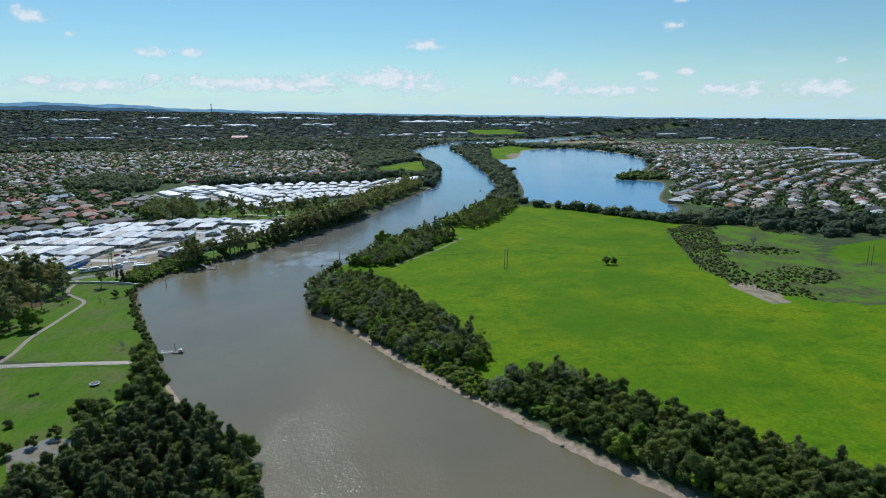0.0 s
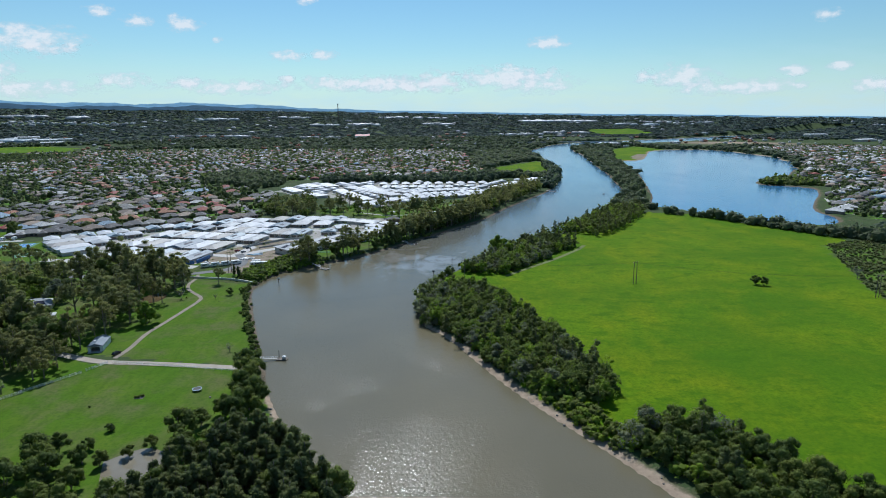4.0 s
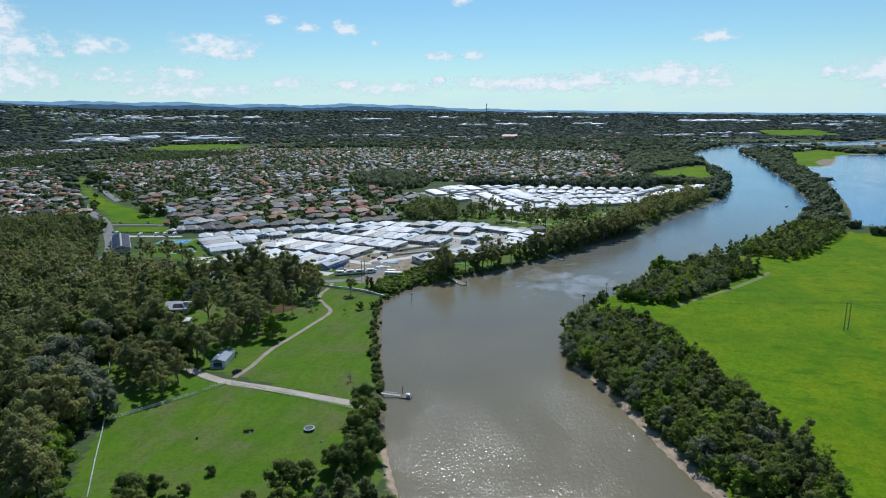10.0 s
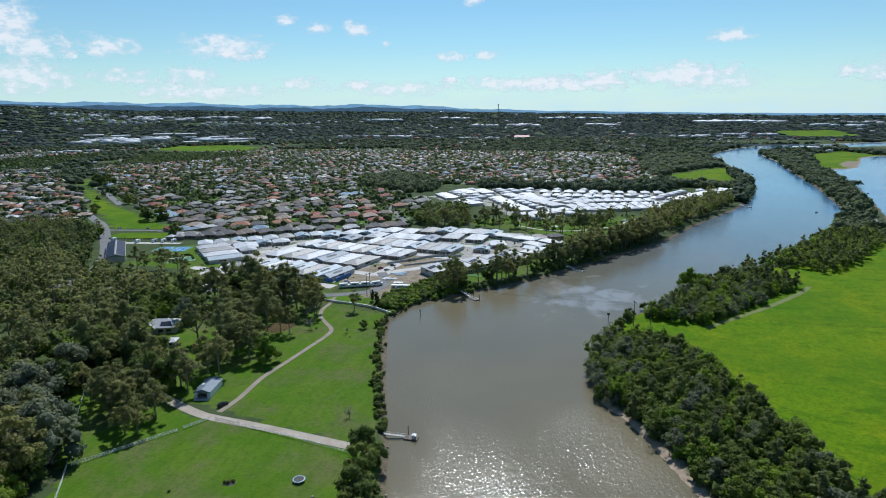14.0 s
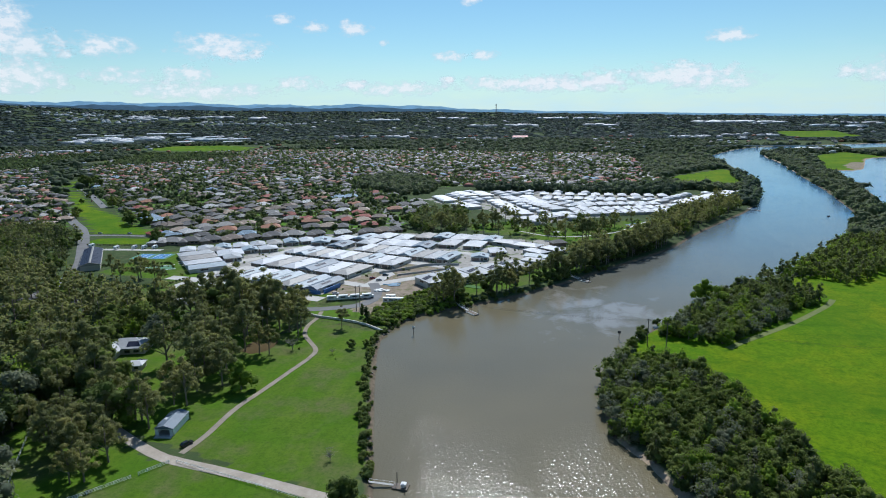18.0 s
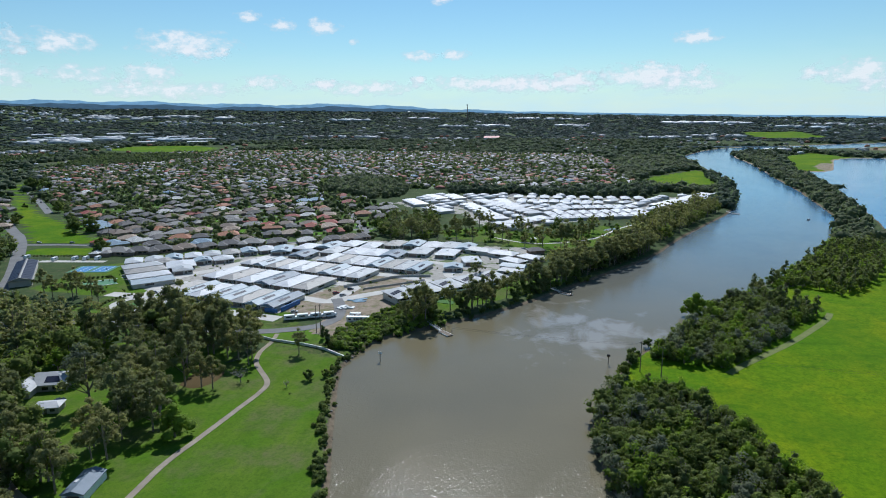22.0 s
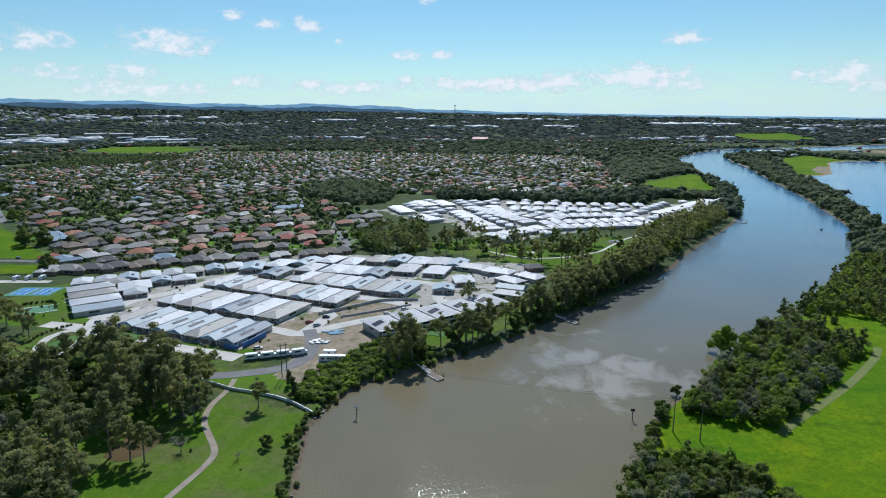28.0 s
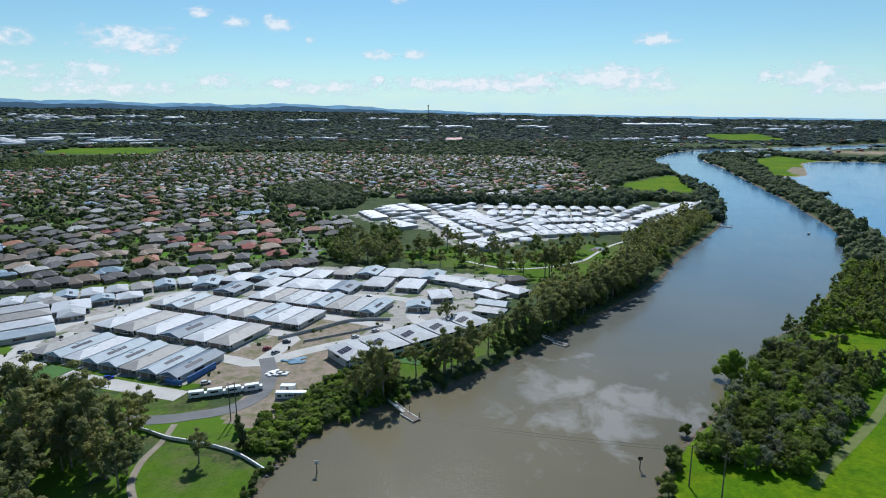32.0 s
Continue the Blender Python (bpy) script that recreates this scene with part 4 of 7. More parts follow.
SILVER_STAND = [(-158, 262), (-180, 316), (-136, 303), (-108, 266), (-118, 240)]
FIG_STAND = [(-150, 240), (-104, 240), (-84, 215), (-98, 200), (-155, 215)]
for poly, step, seed in ((WOODS_MID, 11.0, 21), (WOODS_PARK, 12.5, 20), (WOODS, 11.2, 22)):
    x, y = fill(poly, step, seed)
    near = x > (-178 if seed == 22 else -170)
    for px, py in zip(x[near], y[near]):
        if math.hypot(px + 173, py - 371) < 19 or math.hypot(px + 148, py - 400) < 13 or math.hypot(px + 152, py - 356) < 11 or away([(-175, 372), (-118, 332)], px, py) < 9:
            continue
        kind = ("gum", "gum", "gum", "broad", "gum", "broad", "lime")[int(rng.integers(7 if py < 340 else 5))]
        kind = stand(px, py, kind)
        plant(kind, float(px), float(py), ((1.1 if py > 400 else 1.05) + 0.5 * rng.random()) * GROW.get(kind, 1.0), group="trees in the left woods")
    far = ~near
    if far.any():
        thicket("gum_woodland", "dense grey-green gum woodland", ["gum", "gum", "broad", "oak", "broad", "lime"], x[far], y[far], rng.uniform(0.85, 1.5, far.sum()), seed=seed, tall=True, stock=FINE)
x, y = fill(WOODS_BACK, 10.5, 23)
thicket("gum_woodland", "dense grey-green gum woodland", ["gum", "gum", "broad", "oak"], x, y, rng.uniform(0.75, 1.3, len(x)), seed=23, tall=True)
x, y = fill([(-112, 225), (-128, 262), (-165, 318), (-300, 330), (-400, 300), (-400, 210), (-150, 190)], 9, 24, 0.6)
thicket("understorey", "dark green undergrowth in the woods", ["bush", "broad"], x, y, rng.uniform(0.6, 1.0, len(x)), seed=24)

# single trees
for px, py, s in ((-114, 337, 1.0), (-104, 331, 0.95), (-118, 363, 1.1), (-106, 361, 1.2), (-101, 350, 1.1), (-108, 343, 1.0), (-104, 385, 1.0), (-99, 385, 0.95), (-128, 380, 1.2), (-112, 386, 1.1), (-110, 416, 1.0), (-104, 415, 1.0), (-99, 418, 0.85), (-97, 411, 0.9), (-109, 435, 1.0), (-109, 428, 1.0), (-121, 418, 1.05), (-138, 424, 1.1), (-112, 446, 0.9), (-127, 439, 1.0), (-143, 437, 1.0), (-122, 403, 1.15), (-132, 407, 1.1), (-148, 404, 1.1), (-171, 412, 1.1)):
    plant("gum", px, py, s * 1.05, group="gums in the farm paddock")
plant("lime", -91, 348, 1.35, label="bright green leafy tree beside the track")
plant("silver", -161, 386, 1.75, label="wide silvery dome-shaped tree behind the farmhouse")
for px, py, s in ((-420, 678, 2.0), (-410, 688, 1.8), (-430, 688, 1.7), (-545, 794, 1.6), (-528, 720, 1.5), (-520, 708, 1.3), (-759, 982, 2.4), (-748, 990, 2.2), (-775, 992, 2.2), (-332, 606, 1.5), (-330, 600, 1.2), (-640, 858, 0.9), (-610, 812, 1.0)):
    plant("broad", px, py, s, group="dark trees along the verge")
x, y = fill([(-84, 202), (-98, 226), (-113, 250), (-132, 268), (-124, 232), (-104, 200)], 6.0, 27)
for px, py in zip(x, y):
    plant(stand(px, py, "broad" if rng.random() < 0.5 else "gum"), float(px), float(py), 1.1 + 0.4 * rng.random(), group="trees along the paddock fence")
x, y = fill([(-106, 266), (-98, 284), (-104, 300), (-140, 310), (-152, 304)], 8.5, 26, 0.8)
for px, py in zip(x, y):
    plant("gum", float(px), float(py), 0.9, group="gums beside the drive")
for px, py in smooth_line([(-54, 452), (-36, 474), (0, 505), (30, 548), (60, 588)], 5.0):
    plant("bush", px - 3 + rng.normal() * 2, py + rng.normal() * 2, 1.2, group="shrubs under the bank trees")
for px, py, s in ((-96, 716, 0.9), (-82, 718, 0.8), (-76, 726, 0.7), (-59, 739, 0.8), (-48, 735, 0.9), (-22, 712, 0.7), (-4, 691, 0.6), (10, 684, 0.6), (43, 681, 1.0), (65, 742, 0.8), (58, 720, 0.7), (1, 732, 0.7), (-40, 772, 0.9), (-66, 690, 0.7), (-36, 694, 0.6), (-52, 704, 0.7), (-11, 706, 0.9), (25, 685, 1.0), (40, 679, 1.0), (45, 684, 0.95), (-30, 770, 0.9), (-45, 735, 0.7), (60, 720, 0.6), (70, 760, 0.7), (10, 740, 0.7), (-60, 745, 0.8), (0, 768, 0.8), (88, 800, 0.7)):
    plant("gum", px, py, s * 1.3, group="tall trees in the footpath park")
for kind, px, py, s, label in (("gum", -80, 427, 0.66, "lone slender tree on the mown lawn"), ("oak", -70, 438, 0.8, ""), ("oak", -76, 447, 0.75, ""), ("broad", -64, 400, 0.62, ""), ("broad", -58, 404, 0.55, ""), ("lime", -122, 372, 1.0, ""), ("lime", -119, 366, 0.8, ""), ("broad", 267, 410, 0.85, "dense round bush alone in the meadow"), ("broad", 271, 408, 0.65, ""), ("bush", -52, 234, 1.4, ""), ("broad", 73, 448, 0.8, ""), ("broad", 162, 565, 0.6, ""), ("lime", 175, 580, 0.8, ""), ("bush", 182, 568, 1.5, ""), ("gum", 143, 542, 0.6, ""), ("gum", 160, 566, 0.6, ""), ("lime", 113, 517, 2.0, ""), ("lime", 118, 506, 1.6, ""), ("gum", -250, 482, 0.95, ""), ("gum", -241, 487, 0.95, ""), ("gum", -231, 480, 0.95, ""), ("gum", -268, 486, 0.95, ""), ("gum", -280, 492, 0.95, ""), ("gum", -258, 494, 1.0, ""), ("gum", -16, 570, 1.0, "slender gum rising above the river houses"), ("gum", -106, 312, 0.9, ""), ("gum", -113, 317, 1.0, ""), ("gum", -120, 309, 1.0, ""), ("gum", -109, 330, 0.9, ""), ("gum", -118, 300, 0.95, ""), ("gum", -124, 290, 0.95, ""), ("gum", -112, 286, 0.9, ""), ("gum", -135, 268, 1.0, "")):
    plant(kind, px, py, s, label=label)
for seed, (px, py, s) in enumerate(((-34, 307, 1.0), (-70, 392, 0.8), (-91, 393, 1.6), (416, 442, 2.2), (340, 420, 2.0))):
    g = np.random.default_rng(40 + seed)
    tree = thing("bare_tree", "leafless grey tree with fine twigs", "tree", at=place(px, py, LAND, seed, s))
    wood = Geo().tube((0, 0, -0.3), (0.1, 0, 1.4), 0.13, 0.09, 6)
    for k in range(34):
        a, tilt, far = g.random() * 6.28, 0.3 + g.random(), 1.2 + 1.6 * g.random()
        end = (far * math.cos(a) * math.sin(tilt), far * math.sin(a) * math.sin(tilt), 1.2 + far * math.cos(tilt) + 0.3)
        wood.tube((0.1, 0, 0.9 + 0.5 * g.random()), end, 0.05, 0.012, 4)
        for j in range(3):
            wood.tube(end, (end[0] + g.normal() * 0.5, end[1] + g.normal() * 0.5, end[2] + 0.4 * g.random()), 0.02, 0.008, 3)
    part("trunk", wood, tree, mat=DEAD)
    if seed < 3:
        part("crown", tri_mesh("crown", *sprays([(0, 0, 2.2, 1.7)], 60, 0.13, seed=seed), [LEAF_GUM]), tree, "sparse new leaves")

# ---- houses ----


def estate_house(roof_name, wide, deep, gable, shade=WALL, storeys=1, panels=True):
    """A village home: low metal roof, garage and porch to the street at -y."""
    h = 2.7 * storeys
    house = thing("house", "rendered village home with a %s metal roof" % roof_name, "house", "homes in the riverside estate")
    w, d = wide / 2, deep / 2
    body = Geo().box(-w + 0.5, -d + 1.6, -0.3, w - 0.5, d - 0.5, h)
    body.box(-w + 0.5, -d + 0.5, -0.3, 0.2, -d + 1.6, h)
    wall = part("wall", body, house, mat=shade)
    roof = Geo().hip(-w, -d, w, d, h + 0.2, wide * 0.16, 0.4 if gable else wide * 0.42)
    roof.box(-0.5, -d * 0.2, h + wide * 0.13, 0.7, -d * 0.2 + 1.0, h + wide * 0.185)
    top = part("roof", roof, house, mat=ROOFS[roof_name])
    part("gutter", Geo().box(-w - 0.08, -d - 0.1, h - 0.02, w + 0.08, -d, h + 0.12), top, mat=TRIM)
    if panels:
        cell = Geo()
        rise = wide * 0.16 / w
        for k in range(4):
            y0 = d * 0.25 - k * 1.75 - 0.2
            x0, x1 = w * 0.25, w * 0.25 + 1.6
            z0, z1 = h + 0.28 + (w - x0) * rise, h + 0.28 + (w - x1) * rise
            cell.add([(x0, y0, z0), (x1, y0, z1), (x1, y0 - 1.6, z1), (x0, y0 - 1.6, z0), (x0, y0, z0 - 0.08), (x1, y0, z1 - 0.08), (x1, y0 - 1.6, z1 - 0.08), (x0, y0 - 1.6, z0 - 0.08)], [(3, 2, 1, 0), (0, 1, 5, 4), (2, 3, 7, 6), (1, 2, 6, 5), (3, 0, 4, 7)])
        part("solar_panel", cell, top, "dark solar panels", SOLAR)
    part("garage_door", Geo().box(-w + 1.0, -d + 0.44, 0, -0.3, -d + 0.52, 2.2), house, "ribbed garage door", GARAGE)
    part("front_door", Geo().box(0.9, -d + 1.54, 0, 1.9, -d + 1.63, 2.1), house, mat=TIMBER)
    part("porch_post", Geo().box(w - 0.75, -d + 0.45, -0.1, w - 0.55, -d + 0.65, h), house, mat=TRIM)
    for floor in range(storeys):
        z = 0.9 + 2.7 * floor
        for x0, y0, x1, y1 in ((2.4, -d + 1.54, w - 0.9, -d + 1.63), (w - 0.54, -d * 0.3, w - 0.46, d * 0.1), (-w + 0.46, 0, -w + 0.54, d * 0.4), (-w * 0.5, d - 0.54, w * 0.4, d - 0.46)):
            part("window", Geo().box(x0, y0, z, x1, y1, z + 1.2), house, mat=GLASS)
    return house


HOMES = {}
SIZES = {"white": (10.8, 20), "pale grey": (10.6, 21), "blue-grey": (10.4, 20), "mid grey": (10.8, 20), "slate blue": (10.4, 20), "river": (13.0, 20)}
for n, (name, gable, panels) in enumerate((("white", False, False), ("pale grey", False, False), ("blue-grey", True, True), ("mid grey", False, False), ("slate blue", True, True))):
    HOMES[name] = estate_house(name, *SIZES[name], gable, panels=panels)
    HOMES[name].matrix_basis = place(-215 + 2 * n, -900, 0)


def river_house():
    """A two-storey home with balconies over the bank at +y."""
    house = thing("river_house", "two-storey river house with balconies under a pale hip roof", "house", "houses on the river front")
    part("wall", Geo().box(-5.6, -9.2, -1.5, 5.6, 6.5, 4.6), house, mat=WALL)
    roof = part("roof", Geo().hip(-6.5, -10, 6.5, 10, 4.9, 2.0, 5.6), house, mat=ROOFS["pale grey"])
    for k in range(3):
        x0, y0 = 1.2 + 1.5 * k, -1.0
        pts = [(x0, y0, 6.72 - 0.46 * k), (x0 + 1.3, y0, 6.32 - 0.46 * k), (x0 + 1.3, y0 + 4.2, 6.32 - 0.46 * k), (x0, y0 + 4.2, 6.72 - 0.46 * k)]
        part("solar_panel", Geo().add(pts + [(a, b, c - 0.1) for a, b, c in pts], [(0, 1, 2, 3), (4, 5, 1, 0), (5, 6, 2, 1), (6, 7, 3, 2), (7, 4, 0, 3)]), roof, mat=SOLAR)
    for z in (-0.6, 2.1):
        deck = part("balcony", Geo().box(-5.6, 6.5, z - 0.25, 5.6, 9.4, z), house, "projecting balcony", CONCRETE)
        part("rail", Geo().box(-5.6, 9.3, z + 0.95, 5.6, 9.4, z + 1.05).box(-5.6, 9.33, z + 0.1, 5.6, 9.37, z + 0.95), deck, mat=TRIM)
        part("glazing", Geo().box(-4.8, 6.46, z + 0.1, 4.8, 6.58, z + 2.2), house, "dark sliding glass doors", GLASS)
    for x in (-5.3, 0, 5.3):
        part("post", Geo().box(x - 0.15, 9.1, -2.0, x + 0.15, 9.4, 4.7), house, mat=TRIM)
    for x in (-5.64, 5.56):
        part("window", Geo().box(x, -3, 2.6, x + 0.08, 1, 3.8), house, mat=GLASS)
    return house


HOMES["river"] = river_house()
HOMES["river"].matrix_basis = place(-200, -900, 0)
FIRST = set()


def settle(stock, key, m):
    ob = stock[key]
    if id(ob) in FIRST:
        made = copy_thing(ob, m)
        made.matrix_basis = m
        return made
    FIRST.add(id(ob))
    ob.matrix_basis = m
    return ob


def home_row(front_a, front_b, back_a, back_b, names, lift=0.0):
    """Homes side by side between a street front and a back line."""
    fa, fb, ba, bb = (np.array(p, float) for p in (front_a, front_b, back_a, back_b))
    n = len(names)
    for i, name in enumerate(names):
        s = (i + 0.5) / n
        f, b = fa + (fb - fa) * s, ba + (bb - ba) * s
        c, away_ = (f + b) / 2, b - f
        deep, wide = np.linalg.norm(away_), np.linalg.norm(fb - fa) / n
        turn = math.atan2(away_[1], away_[0]) - math.pi / 2
        stock = HOMES[name]
        w0, d0 = SIZES[name]
        m = Matrix.Translation((c[0], c[1], LAND + 0.1 + lift)) @ Matrix.Rotation(turn, 4, "Z") @ Matrix.Diagonal((wide / w0 * 0.94, deep / d0, 1, 1))
        settle(HOMES, name, m)


W, P, B, M_, S_ = "white", "pale grey", "blue-grey", "mid grey", "slate blue"
home_row((-206, 502), (-119, 482), (-198, 531), (-112, 511), [M_, B, W, B, B, M_, B, S_])
home_row((-202, 540), (-114, 520), (-192, 571), (-106, 550), [W, M_, W, S_, W, M_])
home_row((-194, 579), (-92, 552), (-187, 605), (-85, 578), [P, B, M_, W, W, M_, B, W, P])
home_row((-142, 598), (-57, 576), (-136, 623), (-51, 602), [W, M_, P, W, B, M_, P, B])
home_row((-68, 519), (-7, 581), (-52.7, 503.7), (9, 565), ["river"] * 5, -0.2)


def home_at(x, y, turn, name, wide=12.5, deep=17.0):
    w0, d0 = SIZES[name]
    settle(HOMES, name, Matrix.Translation((x, y, LAND + 0.1)) @ Matrix.Rotation(turn, 4, "Z") @ Matrix.Diagonal((wide / w0, deep / d0, 1, 1)))


ODD = [W, P, B, W, P, M_, B, W]
for n in range(8):
    home_at(-278 + 11.4 * n, 574 + 8.1 * n, 0.6, ODD[n])
for n, (x, y, turn) in enumerate(((-184, 631, 0.3), (-160, 618, -0.15), (-168, 643, -0.15), (-150, 652, -0.2), (-134, 661, -0.2), (-140, 634, -0.15), (-121, 633, -0.15), (-105, 631, -0.15), (-89, 628, -0.15), (-70, 642, -0.1), (-48, 640, -0.1))):
    home_at(x, y, turn, (B, S_, W, B, W, P, W, W, S_, P, W)[n], 16.6, 23)
for n, (x, y) in enumerate(((-116, 657), (-98, 668), (-82, 670), (-66, 667), (-51, 668), (-37, 664))):
    home_at(x, y, -0.1, (W, M_, B, W, P, B)[n], 15, 22)
for n, (x, y, turn, wide, deep) in enumerate(((-24, 655, 1.2, 15, 24), (-4, 645, 1.2, 15, 22), (-26, 618, 0.3, 14, 18), (-36, 596, 0.1, 14, 13), (18, 634, 0.9, 13, 20), (5, 622, 0.9, 12, 20), (7, 604, 1.3, 11, 19), (6, 590, 1.3, 11, 18))):
    home_at(x, y, turn, (P, W, W, B, W, W, B, P)[n], wide, deep)
for n, (x, y, turn, wide, deep) in enumerate(((-254, 577, 0.65, 15, 15), (-236, 570, 0.65, 20, 22), (-226, 557, 0.65, 14, 14), (-228, 586, 0.65, 13, 13), (-215, 593, 0.65, 15, 14))):
    home_at(x, y, turn, (M_, W, P, B, W)[n], wide, deep)
for n in range(4):
    home_at(-262 + 11.5 * n, 562 - 12.2 * n, 2.35, (P, M_, W, B)[n], 14.5, 27)
wrap = thing("wall_wrap", "bright blue wrap on the unfinished end house", "building wrap", at=place(-118.6, 491.5, LAND + 0.1, radians(-12.4)))
part("sheet", Geo().box(4.2, -7, 0, 4.7, 10.5, 2.6), wrap, mat=WALL_BLUE)
part("front_sheet", Geo().box(-4.6, -10.2, 0.2, 4.2, -9.9, 2.4), wrap, mat=WALL_BLUE)


def tiled_house(tile, seed):
    """A brick suburban house under an L-shaped hipped tile roof."""
    g = np.random.default_rng(seed)
    house = thing("suburban_house", "low brick house with a %s tiled hip roof" % tile, "house", "houses in the suburb", at=place(-300 - 2 * seed, -900, 0))
    w, d, wing = 15.0 + g.random() * 2.5, 11.0 + g.random() * 2, 4.5 + g.random()
    body = Geo().box(-w / 2, -d / 2, -0.3, w / 2, d / 2, 2.6).box(-w / 2, -d / 2 - wing + 0.6, -0.3, -w / 2 + 6.5, -d / 2, 2.6)
    part("wall", body, house, mat=BRICK)
    roof = Geo().hip(-w / 2 - 0.6, -d / 2 - 0.6, w / 2 + 0.6, d / 2 + 0.6, 2.8, 2.9, d / 2 + 0.4)
    roof.hip(-w / 2 - 0.6, -d / 2 - wing, -w / 2 + 7.1, 1.0, 2.78, 1.7, 3.7)
    part("roof", roof, house, mat=TILES[tile])
    part("garage_door", Geo().box(-w / 2 + 0.8, -d / 2 - wing + 0.52, 0, -w / 2 + 5.6, -d / 2 - wing + 0.6, 2.2), house, mat=GARAGE)
    part("window", Geo().box(1.0, -d / 2 - 0.06, 0.8, 3.4, -d / 2 + 0.02, 2.1), house, mat=GLASS)
    part("window", Geo().box(4.4, -d / 2 - 0.06, 0.8, 6.4, -d / 2 + 0.02, 2.1), house, mat=GLASS)
    return house, body, roof


SUBURB_STOCK, FAR_STOCK = {}, {}
for n, tile in enumerate(TILES):
    SUBURB_STOCK[tile], body, roof = tiled_house(tile, 60 + n)
    FAR_STOCK[tile] = (body.tris(), roof.tris())
TILE_ODDS = {"charcoal": 0.35, "brown": 0.13, "terracotta": 0.085, "tan": 0.09, "stone grey": 0.19, "red": 0.065, "pale blue": 0.03, "off-white": 0.06}


def streets(poly, turn, seed, ours, lot=19.5, block=62.0):
    """House spots on both sides of gently curving streets, as x, y and facing; and the street lines."""
    g = np.random.default_rng(seed)
    poly = np.array(poly, float)
    c, s = math.cos(turn), math.sin(turn)
    span = np.abs(poly - poly.mean(0)).max() * 1.5
    mid, spots, lines = poly.mean(0) + g.uniform(-30, 30, 2), [], []
    for row in np.arange(-span, span, block):
        u = np.arange(-span, span, lot)
        bend = 20 * np.sin(u / 170 + row / 90)
        for side in (-1, 1):
            v = row + bend + side * 16.5
            x, y = mid[0] + c * u - s * v, mid[1] + s * u + c * v
            ok = inside(poly, x, y) & ours(x, y) & (g.random(len(u)) < 0.95) & ((u + row * 0.6) % 247 > 16)
            for px, py in zip(x[ok], y[ok]):
                spots.append((px + g.normal() * 2.2, py + g.normal() * 2.2, turn + (0 if side > 0 else math.pi) + g.normal() * 0.1 + (math.pi / 2 if g.random() < 0.3 else 0)))
        v = row + bend
        x, y = mid[0] + c * u - s * v, mid[1] + s * u + c * v
        ok = inside(poly, x, y) & ours(x, y)
        run = []
        for px, py, q in zip(x, y, ok):
            if q:
                run.append((px, py))
            elif run:
                lines.append(run)
                run = []
        lines.append(run)
    return np.array(spots), [l for l in lines if len(l) > 3]


TILE_NAMES, TILE_P = list(TILE_ODDS), np.array(list(TILE_ODDS.values()))
all_spots, road_geo = [], Geo()
for poly, turn, seed in ((SUBURB, 0.22, 1), (SUBURB_WEST, 0.75, 2), (SUBURB_EAST, 0.62, 3)):
    hearts = np.stack(fill(poly, 330, seed + 50), 1)
    for n, heart in enumerate(hearts):
        def nearest(px, py):
            return np.argmin([np.hypot(px - hx, py - hy) for hx, hy in hearts], axis=0) == n

        near_front = heart[1] < 850 and heart[0] < 0
        spots, lines = streets(poly, turn + (0.0 if near_front else rng.uniform(-0.8, 0.8)), 10 * seed + n, nearest)
        if len(spots):
            all_spots.append(spots)
        for line in lines:
            piece = ribbon(np.array(line), 6.2, LAND + 0.1)
            road_geo.add(piece.v, piece.f)
setting("road_suburb", road_geo, "grey asphalt streets between the houses", "road", ASPHALT)
spots = np.concatenate(all_spots)
ridge = land_height(spots[:, 0], spots[:, 1])[0]
front = smooth_line([(-324, 601), (-300, 609), (-270, 626), (-240, 646), (-204, 662), (-160, 682), (-138, 694)], 18.5)
kept = (ridge > LAND * 0.9) & (away(front, spots[:, 0], spots[:, 1]) > 19) & (away([(-765, 975), (-658, 882), (-549, 784)], spots[:, 0], spots[:, 1]) > 13) & (away([(-660, 1005), (-533, 890), (-461, 823)], spots[:, 0], spots[:, 1]) > 13) & (away([(-590, 950), (-645, 1058), (-712, 1175)], spots[:, 0], spots[:, 1]) > 12) & (away([(-132, 700), (-150, 740), (-178, 800), (-230, 880), (-275, 950), (-330, 1080), (-370, 1210)], spots[:, 0], spots[:, 1]) > 12)
spots, ridge = spots[kept], ridge[kept]
slope = np.gradient(front, axis=0)
spots = np.concatenate([spots, np.column_stack([front, np.arctan2(slope[:, 1], slope[:, 0]) + rng.normal(0, 0.12, len(front))])])
ridge = np.r_[ridge, np.full(len(front), LAND)]
order = np.argsort(np.hypot(spots[:, 0] + 60, spots[:, 1] - 200))
spots, ridge = spots[order], ridge[order]
choice = rng.choice(len(TILE_NAMES), len(spots), p=TILE_P / TILE_P.sum())
modern = rng.choice([TILE_NAMES.index(t) for t in ("off-white", "off-white", "stone grey", "charcoal", "brown", "tan")], len(spots))
choice = np.where((spots[:, 0] > 420) & (rng.random(len(spots)) < 0.6), modern, choice)
far_houses = {t: ([], []) for t in TILE_NAMES}
for n, ((x, y, a), z, k) in enumerate(zip(spots, ridge, choice)):
    tile = TILE_NAMES[k]
    if n < 260:
        settle(SUBURB_STOCK, tile, place(x, y, z + 0.05, a, 0.92 + 0.2 * rng.random()))
    else:
        turn = np.array([[math.cos(a), math.sin(a), 0], [-math.sin(a), math.cos(a), 0], [0, 0, 1]])
        for (v, t), out in zip(FAR_STOCK[tile], far_houses[tile]):
            out.append((v @ turn + (x, y, z), t))
